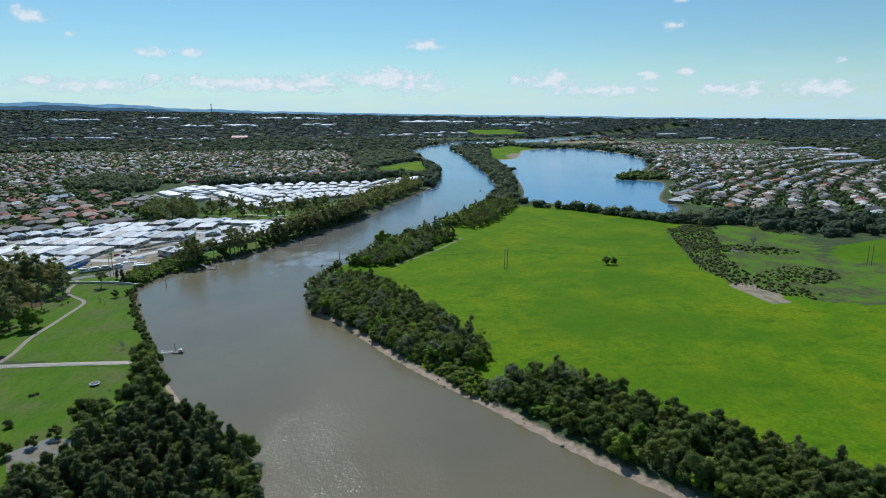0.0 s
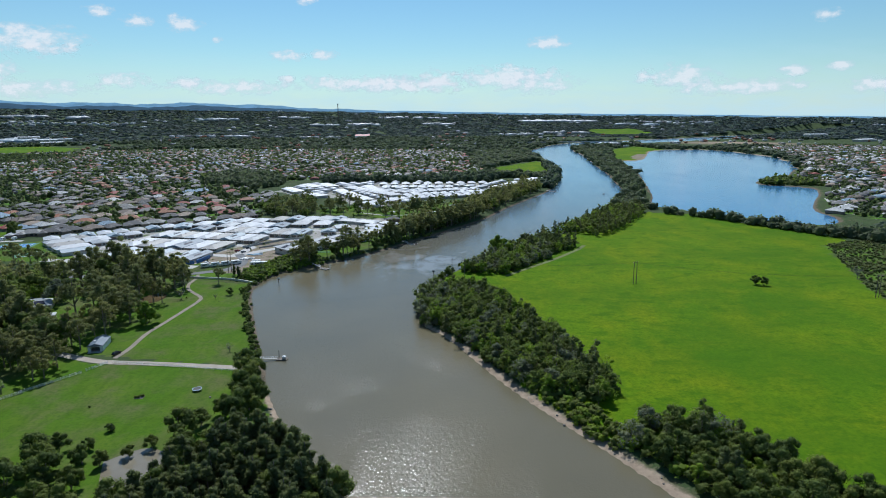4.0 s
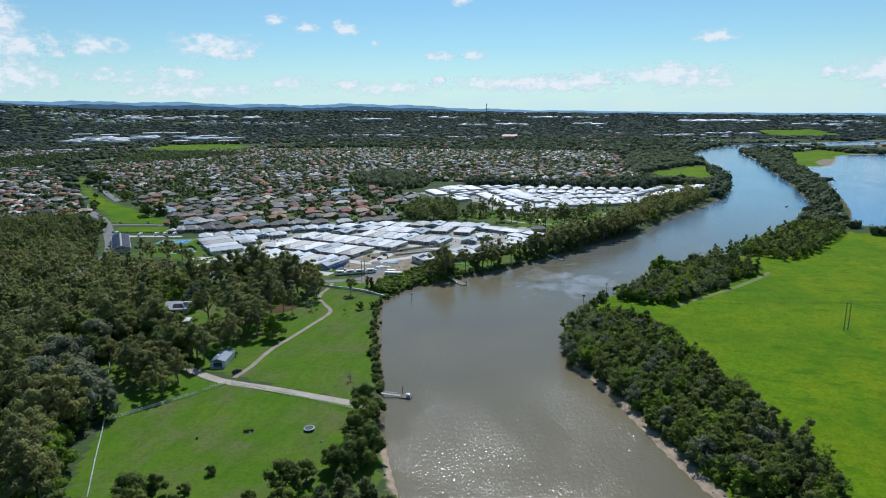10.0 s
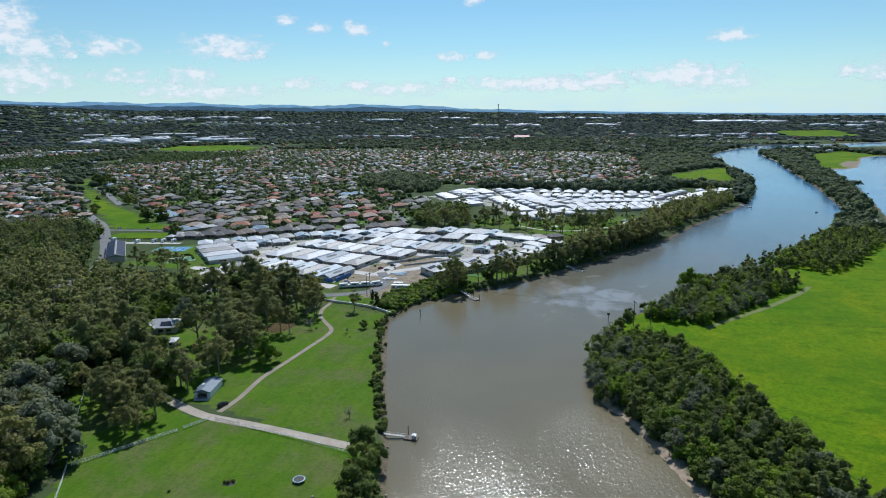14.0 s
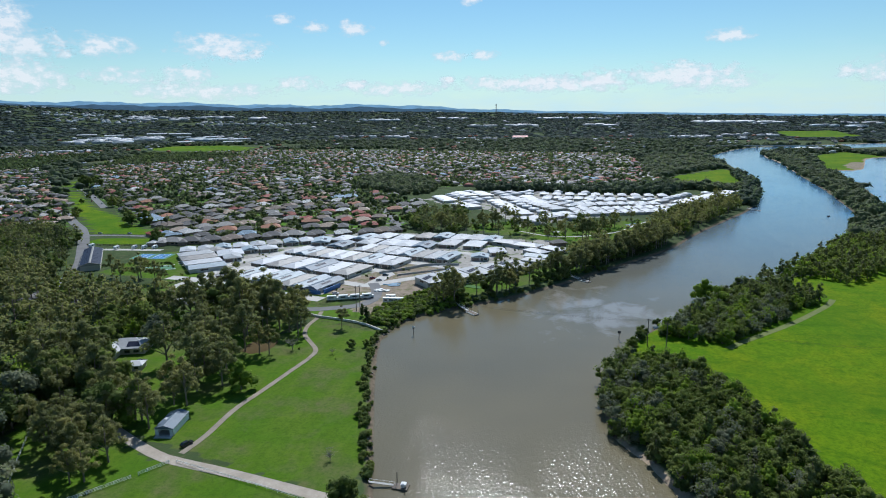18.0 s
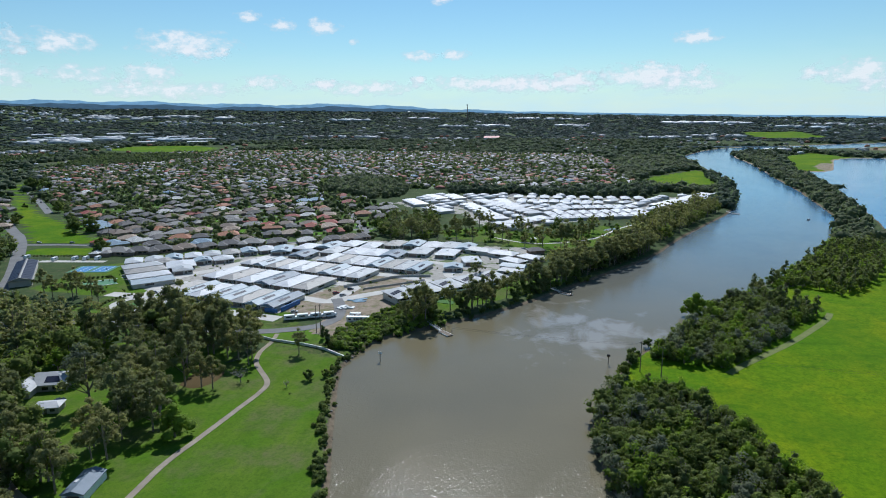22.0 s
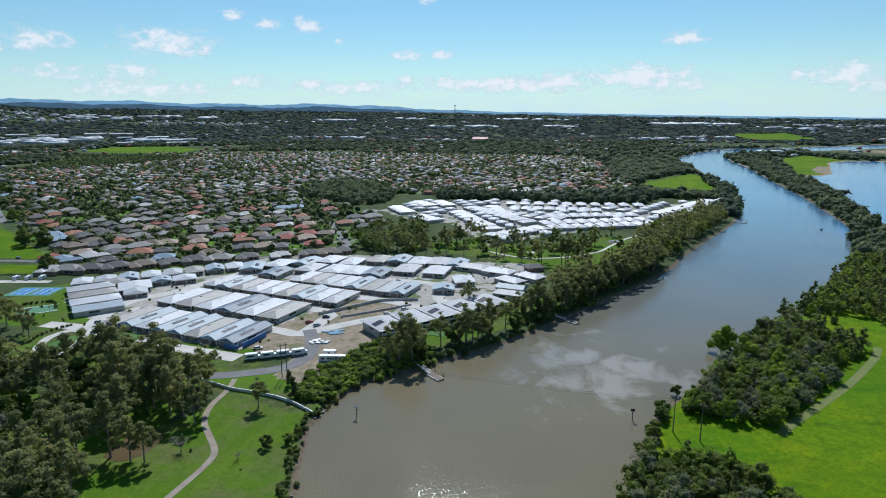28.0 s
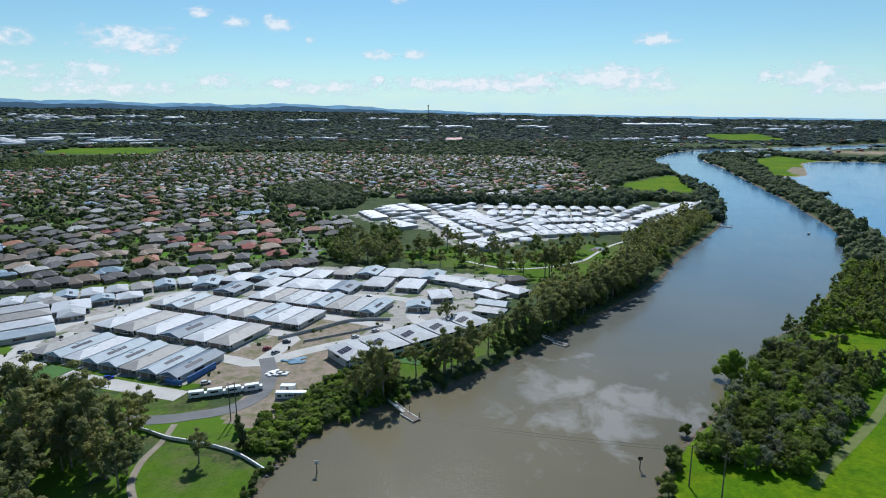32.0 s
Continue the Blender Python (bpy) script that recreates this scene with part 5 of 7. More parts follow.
for tile, (walls, roofs) in far_houses.items():
    if walls:
        (wv, wt), (rv, rt) = merge(walls), merge(roofs)
        me = tri_mesh("far_houses", np.concatenate([wv, rv]), np.concatenate([wt, rt + len(wv)]), [BRICK, TILES[tile]], np.r_[np.zeros(len(wt)), np.ones(len(rt))])
        tagged(new("far_houses", me), "distant suburban houses under %s roofs" % tile, "houses", kind="stuff")

# the white-roofed northern estate
north = []
for row, (a, b, n) in enumerate((((-25, 993), (148, 998), 10), ((-16, 956), (92, 950), 8), ((-65, 953), (14, 851), 8), ((-76, 919), (-21, 804), 7), ((28, 897), (128, 922), 8), ((-24, 920), (45, 875), 5), ((-22, 772), (26, 826), 5), ((30, 826), (140, 866), 9), ((22, 850), (135, 890), 9), ((150, 930), (236, 1056), 9), ((-155, 945), (-128, 900), 4), ((-140, 993), (-112, 955), 3), ((-112, 1000), (-90, 960), 3), ((-116, 882), (-86, 850), 3), ((-40, 965), (-10, 880), 5), ((95, 975), (140, 940), 3))):
    for i in range(n):
        s = (i + 0.5) / n
        north.append((a[0] + (b[0] - a[0]) * s, a[1] + (b[1] - a[1]) * s, math.atan2(b[1] - a[1], b[0] - a[0]) + (math.pi if row % 2 else 0)))
NORTH_HOME = thing("white_house", "white-roofed villa in the northern estate", "house", "villas in the northern estate", at=place(-330, -900, 0))
part("wall", Geo().box(-5.4, -9.6, -0.3, 5.4, 9.6, 2.7), NORTH_HOME, mat=WALL)
part("roof", Geo().hip(-5.9, -10.2, 5.9, 10.2, 2.9, 1.9, 5.0), NORTH_HOME, mat=ROOFS["white"])
part("garage_door", Geo().box(-4, -9.68, 0, -0.8, -9.6, 2.2), NORTH_HOME, mat=GARAGE)
part("window", Geo().box(1, -9.66, 0.8, 3.6, -9.58, 2.1), NORTH_HOME, mat=GLASS)
NORTH = {"villa": NORTH_HOME}
spare = []
for px, py in zip(*fill(ESTATE_NORTH, 19, 92, 1.0, 0.1)):
    if all(math.hypot(px - q[0], py - q[1]) > 16.5 for q in north + spare):
        spare.append((px, py, 0.1 if px > -40 else -0.9))
rows = ([], [])
for px, py, a in spare:
    turn = np.array([[math.cos(a), math.sin(a), 0], [-math.sin(a), math.cos(a), 0], [0, 0, 1]])
    for out, solid in zip(rows, (Geo().box(-5.4, -7.6, -0.3, 5.4, 7.6, 2.7).tris(), Geo().hip(-5.9, -8.2, 5.9, 8.2, 2.9, 1.9, 5.0).tris())):
        out.append((solid[0] @ turn + (px, py, LAND + 0.1), solid[1]))
(wv, wt), (rv, rt) = merge(rows[0]), merge(rows[1])
tagged(new("far_villas", tri_mesh("far_villas", np.concatenate([wv, rv]), np.concatenate([wt, rt + len(wv)]), [WALL, ROOFS["white"]], np.r_[np.zeros(len(wt)), np.ones(len(rt))])), "white-roofed villas filling the northern estate", "houses", kind="stuff")
for x, y, a in north:
    settle(NORTH, "villa", place(x, y, LAND + 0.1, a, 0.98 + 0.08 * rng.random()))

# ---- roads, tracks and paths ----


def road(name, points, width, mat, label, lift=0.08, step=6):
    return setting(name, ribbon(smooth_line(points, step), width, LAND + lift), label, "road", mat)


road("path_1", [(-168, 330), (-150, 326), (-137, 320), (-116, 308), (-93, 298), (-82, 295.5), (-60, 293), (-20, 287)], 4.2, GRAVEL, "pale gravel drive across the lawn to the pontoon", 0.07)
road("path_2", [(-84, 300), (-83, 312), (-84, 332), (-82, 350), (-80, 370), (-78.5, 386), (-80, 395), (-88, 405), (-95, 414), (-99, 426), (-99.5, 438), (-102, 450)], 2.3, TRACK, "narrow winding earth track beside the lawn", 0.10, 3)
road("road_1", [(-290, 428), (-240, 444), (-216, 448), (-173, 449), (-137, 450), (-112, 452), (-99, 457), (-87, 464), (-81, 477), (-85, 496), (-94, 514)], 7.0, ASPHALT, "grey access road bending past the building site", 0.09)
road("road_2", [(-290, 420), (-303, 470), (-330, 515), (-388, 580), (-411, 605), (-434, 629), (-463, 656), (-495, 681), (-600, 768), (-668, 815), (-800, 905)], 9.5, ASPHALT, "two-lane asphalt road beside the green verge", 0.10)


road("road_3", [(-430, 621), (-403, 626), (-384, 629), (-359, 630), (-344, 636)], 6.0, ASPHALT, "side street crossing the green verge", 0.12)
road("road_4", [(-765, 975), (-730, 944), (-658, 882), (-600, 830), (-549, 784)], 8.5, ASPHALT, "quiet street along the top of the verge", 0.12)
road("road_8", [(-770, 1000), (-834, 1091), (-950, 1232), (-1039, 1353), (-1251, 1591)], 8.0, ASPHALT, "suburban road running to the ridge", 0.12)
road("road_9", [(-660, 1005), (-617, 967), (-533, 890), (-461, 823)], 9.0, ASPHALT, "wide suburban street between brick houses", 0.13)
road("road_10", [(-590, 950), (-605, 985), (-645, 1058), (-712, 1175)], 8.0, ASPHALT, "bending suburban street between gardens", 0.14)
road("path_9", [(-358, 570), (-335, 574), (-306, 578)], 6.0, CONCRETE, "pale concrete yard under the caravans", 0.06)
road("road_5", [(-132, 700), (-150, 740), (-178, 800), (-230, 880), (-275, 950), (-330, 1080), (-370, 1210)], 8.0, ASPHALT, "curving street through the suburb", 0.14)
road("road_6", [(-60, 900), (20, 1240), (70, 1570), (115, 1840)], 9.0, ASPHALT, "long straight street between the houses", 0.14)
road("road_7", [(545, 640), (560, 760), (640, 900), (760, 1060)], 9.0, CONCRETE, "pale street beyond the lake", 0.12)
for n, (pts, wide) in enumerate((([(-240, 500), (-212, 497), (-160, 482), (-112, 472)], 9), ([(-212, 497), (-222, 540), (-205, 572), (-196, 600), (-180, 632)], 9), ([(-212, 532), (-160, 522), (-108, 510), (-95, 508), (-75, 528), (-40, 556)], 8), ([(-205, 568), (-150, 556), (-96, 545), (-92, 530), (-95, 510)], 8), ([(-190, 600), (-140, 589), (-60, 568), (-45, 560)], 8), ([(-185, 632), (-100, 620), (-45, 612), (-36, 580), (-20, 560)], 8))):
    road("road_estate", pts, wide, CONCRETE, "pale concrete street in the estate", 0.05 + 0.012 * n)
road("path_7", [(111, 437), (118, 446), (130, 459), (150, 481), (166, 501), (180, 520), (187, 533)], 3.4, DRY, "strip of dry trodden grass along the field's edge", 0.05, 3)
road("path_3", [(-207, 450), (-209, 459), (-216, 470), (-221, 482), (-218, 493), (-211, 495), (-205, 486), (-199, 473), (-197, 462), (-200, 450)], 4.6, CONCRETE, "curved concrete entrance drive", 0.2, 2)
road("path_8", [(-216, 491), (-214, 500), (-212, 514)], 5.0, CONCRETE, "concrete drive into the estate", 0.215, 2)
road("path_4", [(-20, 720), (10, 700), (40, 705), (70, 730), (85, 760), (100, 790), (140, 850), (190, 960)], 2.6, CONCRETE, "concrete footpath winding through the park", 0.12)
road("path_5", [(330, 800), (352, 900), (377, 1000), (397, 1100)], 3.0, CONCRETE, "pale path along the spit", 0.12)
road("path_6", [(505, 690), (530, 740), (560, 800)], 3.0, CONCRETE, "pale path along the lake shore", 0.12)

# ---- water's edge ----


def pontoon():
    ob = thing("pontoon", "small grey floating pontoon with a white cabinet", "pontoon", at=place(-8, 300, 0, 0, 0.75))
    part("deck", Geo().box(-3.2, -2, 0.1, 3.2, 2, 0.6), ob, mat=TIMBER)
    part("gangway", Geo().beam((-3, 0, 0.8), (-13, -1.5, 1.8), 1.2, 0.14), ob, mat=CONCRETE)
    for side in (-0.75, 0.75):
        rail = Geo().beam((-3, side, 1.7), (-13, side - 1.5, 2.7), 0.07)
        for k in range(6):
            rail.beam((-3 - k * 2.0, side - k * 0.3, 0.8 + 0.2 * k), (-3 - k * 2.0, side - k * 0.3, 1.7 + 0.2 * k), 0.06)
        part("handrail", rail, ob, mat=WHITE)
    for px, py in ((-2.2, 2.3), (2.6, -2.3)):
        part("pile", Geo().tube((px, py, -3), (px, py, 5.2 if px < 0 else 2.6), 0.2, 0.2, 9), ob, mat=TIMBER)
    part("cabinet", Geo().box(0.4, -1.0, 0.6, 2.2, 0.9, 2.0).hip(0.2, -1.2, 2.4, 1.1, 2.1, 0.4, 0.5), ob, "white cabinet", WHITE)
    part("bollard", Geo().tube((2.7, 1.4, 0.6), (2.7, 1.4, 1.3), 0.12, 0.12), ob, mat=STEEL)


pontoon()


def jetty(x, y, turn, length):
    ob = thing("jetty", "low grey floating jetty with a gangway from the bank", "jetty", at=place(x, y, 0, turn))
    part("deck", Geo().box(-2.6, -1.6, 0.1, 5.5, 1.6, 0.55), ob, mat=TIMBER)
    part("edge_board", Geo().box(-2.7, -1.75, 0.2, 5.6, -1.6, 0.62), ob, mat=WHITE)
    part("edge_board", Geo().box(-2.7, 1.6, 0.2, 5.6, 1.75, 0.62), ob, mat=WHITE)
    part("gangway", Geo().beam((-2.4, 0, 0.7), (-length, 0, 2.1), 1.5, 0.2), ob, mat=CONCRETE)
    for side in (-0.75, 0.75):
        part("handrail", Geo().beam((-2.4, side, 1.5), (-length, side, 2.9), 0.1), ob, mat=WHITE)
    for px in (-1.5, 4.4):
        part("pile", Geo().tube((px, 1.95, -3), (px, 1.95, 2.9), 0.17, 0.17, 8), ob, mat=TIMBER)


jetty(-19, 469.5, -0.75, 14)
jetty(42, 553, -0.62, 14)
jetty(232, 906, -0.4, 9)


def channel_marker(x, y, sign):
    ob = thing("channel_marker", "timber channel pile with a small sign board", "marker", at=place(x, y, 0))
    part("pile", Geo().tube((0, 0, -3), (0, 0, 4.2), 0.2, 0.17, 9), ob, mat=TIMBER)
    part("cross_bar", Geo().box(-0.7, -0.08, 3.3, 0.7, 0.08, 3.5), ob, mat=TIMBER)
    part("sign_board", Geo().box(-0.75, -0.14, 3.6, 0.75, -0.06, 4.6), ob, "%s sign board" % sign[0], sign[1])


channel_marker(-41, 428.5, ("white", WHITE))
channel_marker(61.5, 443, ("dark", BLACK))


def power_poles(x, y, tall, gap, turn):
    ob = thing("power_poles", "pair of bare timber power poles", "power pole", at=place(x, y, LAND, turn))
    for side in (-gap / 2, gap / 2):
        part("pole", Geo().tube((side, 0, -0.5), (side, 0, tall), 0.24, 0.15, 8), ob, mat=TIMBER)
        part("cross_arm", Geo().box(side - 1.1, -0.09, tall - 0.9, side + 1.1, 0.09, tall - 0.7), ob, mat=TIMBER)
        for k in (-0.9, 0, 0.9):
            part("insulator", Geo().tube((side + k, 0, tall - 0.7), (side + k, 0, tall - 0.35), 0.06, 0.05, 6), ob, mat=WHITE)


for px, py, tall, gap, a in ((191, 414, 15, 2.6, 0.5), (448, 362, 15, 5, 0.2), (78, 430.5, 14, 9.4, -0.56), (-82, 456, 15, 2.4, 0.9), (-372, 668, 15, 6, 0.3), (323, 378, 14, 3, 0.4)):
    power_poles(px, py, tall, gap, a)

for a, b in (((78, 430.5, 15.0), (191, 414, 16.0)), ((191, 414, 16.0), (323, 378, 15.0)), ((-82, 456, 16.0), (78, 430.5, 15.0))):
    line = thing("power_line", "thin dark sagging wires between the power poles", "power line", at=place(0, 0, 0))
    for side in (-0.9, 0.9):
        wire = Geo()
        points = [Vector(a).lerp(Vector(b), t / 12) + Vector((0, side, -4.0 * (t / 12) * (1 - t / 12) * 3.2)) for t in range(13)]
        wire.add([p + Vector((0, 0.025 * c, 0.025 * s)) for p in points for c, s in ((1, 0), (0, 1), (-1, 0), (0, -1))], [(4 * t + i, 4 * t + (i + 1) % 4, 4 * t + 4 + (i + 1) % 4, 4 * t + 4 + i) for t in range(12) for i in range(4)])
        part("wire", wire, line, mat=BLACK)

# ---- the farm: shed, fences, trampoline, car ----
shed = thing("shed", "white metal shed with a grey gabled roof and an open door", "shed", at=place(-98.5, 315, LAND, radians(12), 0.9))
part("wall", Geo().box(-3.6, -7, -0.2, -3.4, 7, 3).box(3.4, -7, -0.2, 3.6, 7, 3).box(-3.6, 6.8, -0.2, 3.6, 7, 3).box(-3.6, -7, -0.2, -2.2, -6.8, 3).box(2.2, -7, -0.2, 3.6, -6.8, 3).box(-2.2, -7, 2.5, 2.2, -6.8, 3), shed, mat=WHITE)
part("roof", Geo().hip(-3.9, -7.3, 3.9, 7.3, 3.1, 1.3, 0.0), shed, mat=ROOFS["slate blue"])
part("floor_slab", Geo().box(-3.4, -9, -0.1, 3.4, 6.8, 0.06), shed, mat=CONCRETE)
part("skylight", Geo().box(-2.6, -1.2, 3.62, -1.5, 0.6, 3.9), shed, "pale skylight sheet", ROOFS["white"])


def car(x, y, turn, n, label="", group="parked cars", tall=1.0):
    """A plain hatchback."""
    ob = thing("car", label or "%s car parked beside the street" % CAR_WORDS[n], "car", group, at=place(x, y, LAND + 0.14, turn))
    low = Geo().add([(-2.15, -0.85, 0.3), (2.15, -0.85, 0.3), (2.15, 0.85, 0.3), (-2.15, 0.85, 0.3), (-2.1, -0.88, 0.85), (2.1, -0.85, 0.75), (2.1, 0.85, 0.75), (-2.1, 0.88, 0.85)], [(3, 2, 1, 0), (4, 5, 6, 7), (0, 1, 5, 4), (1, 2, 6, 5), (2, 3, 7, 6), (3, 0, 4, 7)])
    body = part("body", low, ob, mat=CARS[n])
    part("roof", Geo().box(-1.5, -0.66, 1.38 * tall, 0.5, 0.66, 1.45 * tall), ob, mat=CARS[n])
    part("window", Geo().add([(-2.0, -0.8, 0.84), (1.1, -0.8, 0.78), (1.1, 0.8, 0.78), (-2.0, 0.8, 0.84), (-1.5, -0.66, 1.38 * tall), (0.5, -0.66, 1.38 * tall), (0.5, 0.66, 1.38 * tall), (-1.5, 0.66, 1.38 * tall)], [(0, 1, 5, 4), (1, 2, 6, 5), (2, 3, 7, 6), (3, 0, 4, 7)]), ob, mat=GLASS)
    for wx in (-1.3, 1.35):
        for wy in (-0.85, 0.85):
            part("wheel", Geo().tube((wx, wy - 0.1, 0.3), (wx, wy + 0.1, 0.3), 0.32, 0.32, 10), ob, mat=BLACK)
    return ob


car(-85.5, 305, 1.25, 2, "black car parked on the gravel drive")
tramp = thing("trampoline", "round black trampoline with a pale blue rim on the lawn", "trampoline", at=place(-33.5, 265.5, LAND))
ring = [(math.cos(i * math.pi / 12), math.sin(i * math.pi / 12)) for i in range(24)]
part("rim_pad", Geo().add([(1.9 * c, 1.9 * s, 0.82) for c, s in ring] + [(1.62 * c, 1.62 * s, 0.86) for c, s in ring] + [(1.9 * c, 1.9 * s, 0.74) for c, s in ring], [(i, (i + 1) % 24, 24 + (i + 1) % 24, 24 + i) for i in range(24)] + [(48 + i, 48 + (i + 1) % 24, (i + 1) % 24, i) for i in range(24)]), tramp, mat=paint("pale_blue_pad", (0.30, 0.44, 0.58), (0.24, 0.37, 0.50)))
part("mat", Geo().tube((0, 0, 0.76), (0, 0, 0.8), 1.64, 1.64, 24), tramp, mat=BLACK)
for k in range(6):
    a = k * math.pi / 3
    part("leg", Geo().tube((1.75 * math.cos(a), 1.75 * math.sin(a), 0), (1.75 * math.cos(a), 1.75 * math.sin(a), 0.76), 0.04, 0.04, 6), tramp, mat=STEEL)


def rail_fence(points, label, rails=(0.35, 0.75, 1.15), every=2.6, mat=WHITE, tall=1.3):
    line = smooth_line(points, every)
    ob = thing("fence", label, "fence", at=place(0, 0, LAND))
    post = Geo().box(-0.06, -0.06, -0.3, 0.06, 0.06, tall).mesh("post", mat)
    for px, py in line:
        part("post", post, ob, at=Matrix.Translation((px, py, 0)))
    for (ax, ay), (bx, by) in zip(line[:-1], line[1:]):
        for h in rails:
            part("rail", Geo().beam((ax, ay, h), (bx, by, h), 0.04, 0.14), ob, mat=mat)


rail_fence([(-80, 215), (-94, 234), (-110, 256), (-130, 280), (-158, 316)], "white post and rail fence along the woods")
rail_fence([(-109, 257), (-97, 274), (-90, 284)], "white rail fence between lawn and trees")
rail_fence([(-89, 286), (-84, 294)], "white rail gate between lawn and drive")
rail_fence([(-82, 295), (-50, 289), (-22, 283)], "low white rail fence beside the drive", (0.5, 0.9), 3.2, WHITE, 1.0)
screen = thing("boundary_fence", "white panel fence curving round the lawn's end", "fence", at=place(0, 0, LAND))
line = smooth_line([(-119, 447), (-107, 443), (-99, 440), (-90, 438.5), (-78, 436), (-68, 432), (-57, 425)], 2.4)
for (ax, ay), (bx, by) in zip(line[:-1], line[1:]):
    part("panel", Geo().beam((ax, ay, 0.62), (bx, by, 0.62), 0.08, 1.1), screen, mat=TRIM)
    # Wide cap added so that sun on its top lightens the fence.
    part("cap_rail", Geo().beam((ax, ay, 1.24), (bx, by, 1.24), 0.42, 0.08), screen, mat=TRIM)
    part("post", Geo().box(ax - 0.09, ay - 0.09, -0.3, ax + 0.09, ay + 0.09, 1.4), screen, mat=TRIM)

villa = thing("farmhouse", "large grey-roofed house with roof solar panels among gums", "house", at=place(-168, 376, LAND, 0.35))
part("wall", Geo().box(-9, -6, -0.3, 9, 6, 3).box(-9, -12, -0.3, -2, -6, 3), villa, mat=WALL)
roof = part("roof", Geo().hip(-10, -7, 10, 7, 3.2, 3.0, 6.5).hip(-10, -13, -1, 2, 3.18, 2.4, 4.2), villa, mat=ROOFS["pale grey"])
part("solar_panel", Geo().add([(1, -5.6, 3.95), (7, -5.6, 3.95), (5.5, -2.6, 5.25), (1, -2.6, 5.25), (1, -5.6, 3.8), (7, -5.6, 3.8), (5.5, -2.6, 5.1), (1, -2.6, 5.1)], [(0, 1, 2, 3), (4, 5, 1, 0), (5, 6, 2, 1), (6, 7, 3, 2), (7, 4, 0, 3)]), roof, mat=SOLAR)
annex = thing("garden_annex", "low white-roofed annex beside the farmhouse", "outbuilding", at=place(-150, 357, LAND, 0.35))
part("wall", Geo().box(-4.5, -3, -0.2, 4.5, 3, 2.5), annex, mat=WALL)
part("roof", Geo().hip(-5, -3.5, 5, 3.5, 2.6, 1.1, 2.0), annex, mat=ROOFS["white"])
part("door", Geo().box(-0.5, -3.06, 0, 0.5, -2.98, 2.05), annex, mat=TIMBER)
part("window", Geo().box(1.5, -3.06, 0.9, 3.2, -2.98, 2.0), annex, mat=GLASS)
for wx in (0, 4):
    part("window", Geo().box(wx, -6.06, 0.8, wx + 2.4, -5.98, 2.1), villa, mat=GLASS)


def pool_of_water(name, points, label, mat):
    pts = smooth_line(points + [points[0]], 2.0)[:-1]
    c = pts.mean(0)
    g = Geo().add([(x, y, LAND + 0.07) for x, y in pts] + [(c[0], c[1], LAND + 0.07)], [(i, (i + 1) % len(pts), len(pts)) for i in range(len(pts))])
    return setting(name, g, label, "pond", mat)


SILTY = paint("still_silty_water", (0.24, 0.21, 0.15), (0.20, 0.17, 0.12), 0.1, 0.04)
MUDDY = paint("brown_dam_water", (0.13, 0.095, 0.05), (0.10, 0.075, 0.04), 0.1, 0.05)
pool_of_water("water_pond", [(-44, 214), (-34, 222), (-24, 216), (-26, 204), (-36, 198)], "small still brown pond under the trees", SILTY)
pool_of_water("water_dam", [(-115, 386), (-107, 384), (-102, 391), (-103, 401), (-109, 405), (-115, 399)], "brown farm dam beside the gums", MUDDY)
pool_of_water("water_wetland", [(382, 430), (390, 436), (394, 428), (386, 423)], "small open pool in the wetland", SILTY)

# ---- the estate's building site and gardens ----
container = thing("site_container", "long white site container", "container", at=place(-67.5, 476, LAND, 0.12))
part("box", Geo().box(-6.1, -1.25, 0.15, 6.1, 1.25, 2.75), container, mat=WHITE)
part("window", Geo().box(-5.2, -1.31, 1.0, -3.6, -1.24, 1.9), container, mat=GLASS)
part("door", Geo().box(1.5, -1.31, 0.3, 2.5, -1.24, 2.3), container, mat=GARAGE)
part("lettering", Geo().box(-2.2, -1.32, 1.2, -1.2, -1.27, 2.0).box(-0.9, -1.32, 1.2, 0.3, -1.27, 2.0).box(0.5, -1.32, 1.2, 1.1, -1.27, 2.0), container, "dark painted lettering", BLACK)
small = thing("site_cabin", "small grey site cabin", "cabin", at=place(-71, 482, LAND, 0.12))
part("box", Geo().box(-3, -1.25, 0.15, 3, 1.25, 2.7), small, mat=TRIM)
part("door", Geo().box(-0.5, -1.31, 0.3, 0.4, -1.24, 2.3), small, mat=GARAGE)
for k in range(4):
    van = thing("motorhome", "white motorhome parked beside the access road", "motorhome", "parked motorhomes", at=place(-104.5 + 6.4 * k, 471.5 + 3.0 * k, LAND + 0.1, 0.42 + 0.04 * k))
    part("body", Geo().box(-3.4, -1.15, 0.5, 2.2, 1.15, 3.0).box(2.2, -1.05, 0.5, 3.6, 1.05, 1.9), van, mat=WHITE)
    part("window", Geo().box(-2.4, -1.2, 1.6, 0.6, -1.14, 2.3), van, mat=GLASS)
    part("windscreen", Geo().box(2.2, -0.95, 1.95, 2.35, 0.95, 2.7), van, mat=GLASS)
    for wx in (-2, 2.4):
        part("wheel", Geo().tube((wx, -1.15, 0.4), (wx, 1.15, 0.4), 0.4, 0.4, 9), van, mat=BLACK)
PIPE = paint("pale_blue_pipe", (0.30, 0.48, 0.60), (0.22, 0.38, 0.50), 0.5, 0.5)
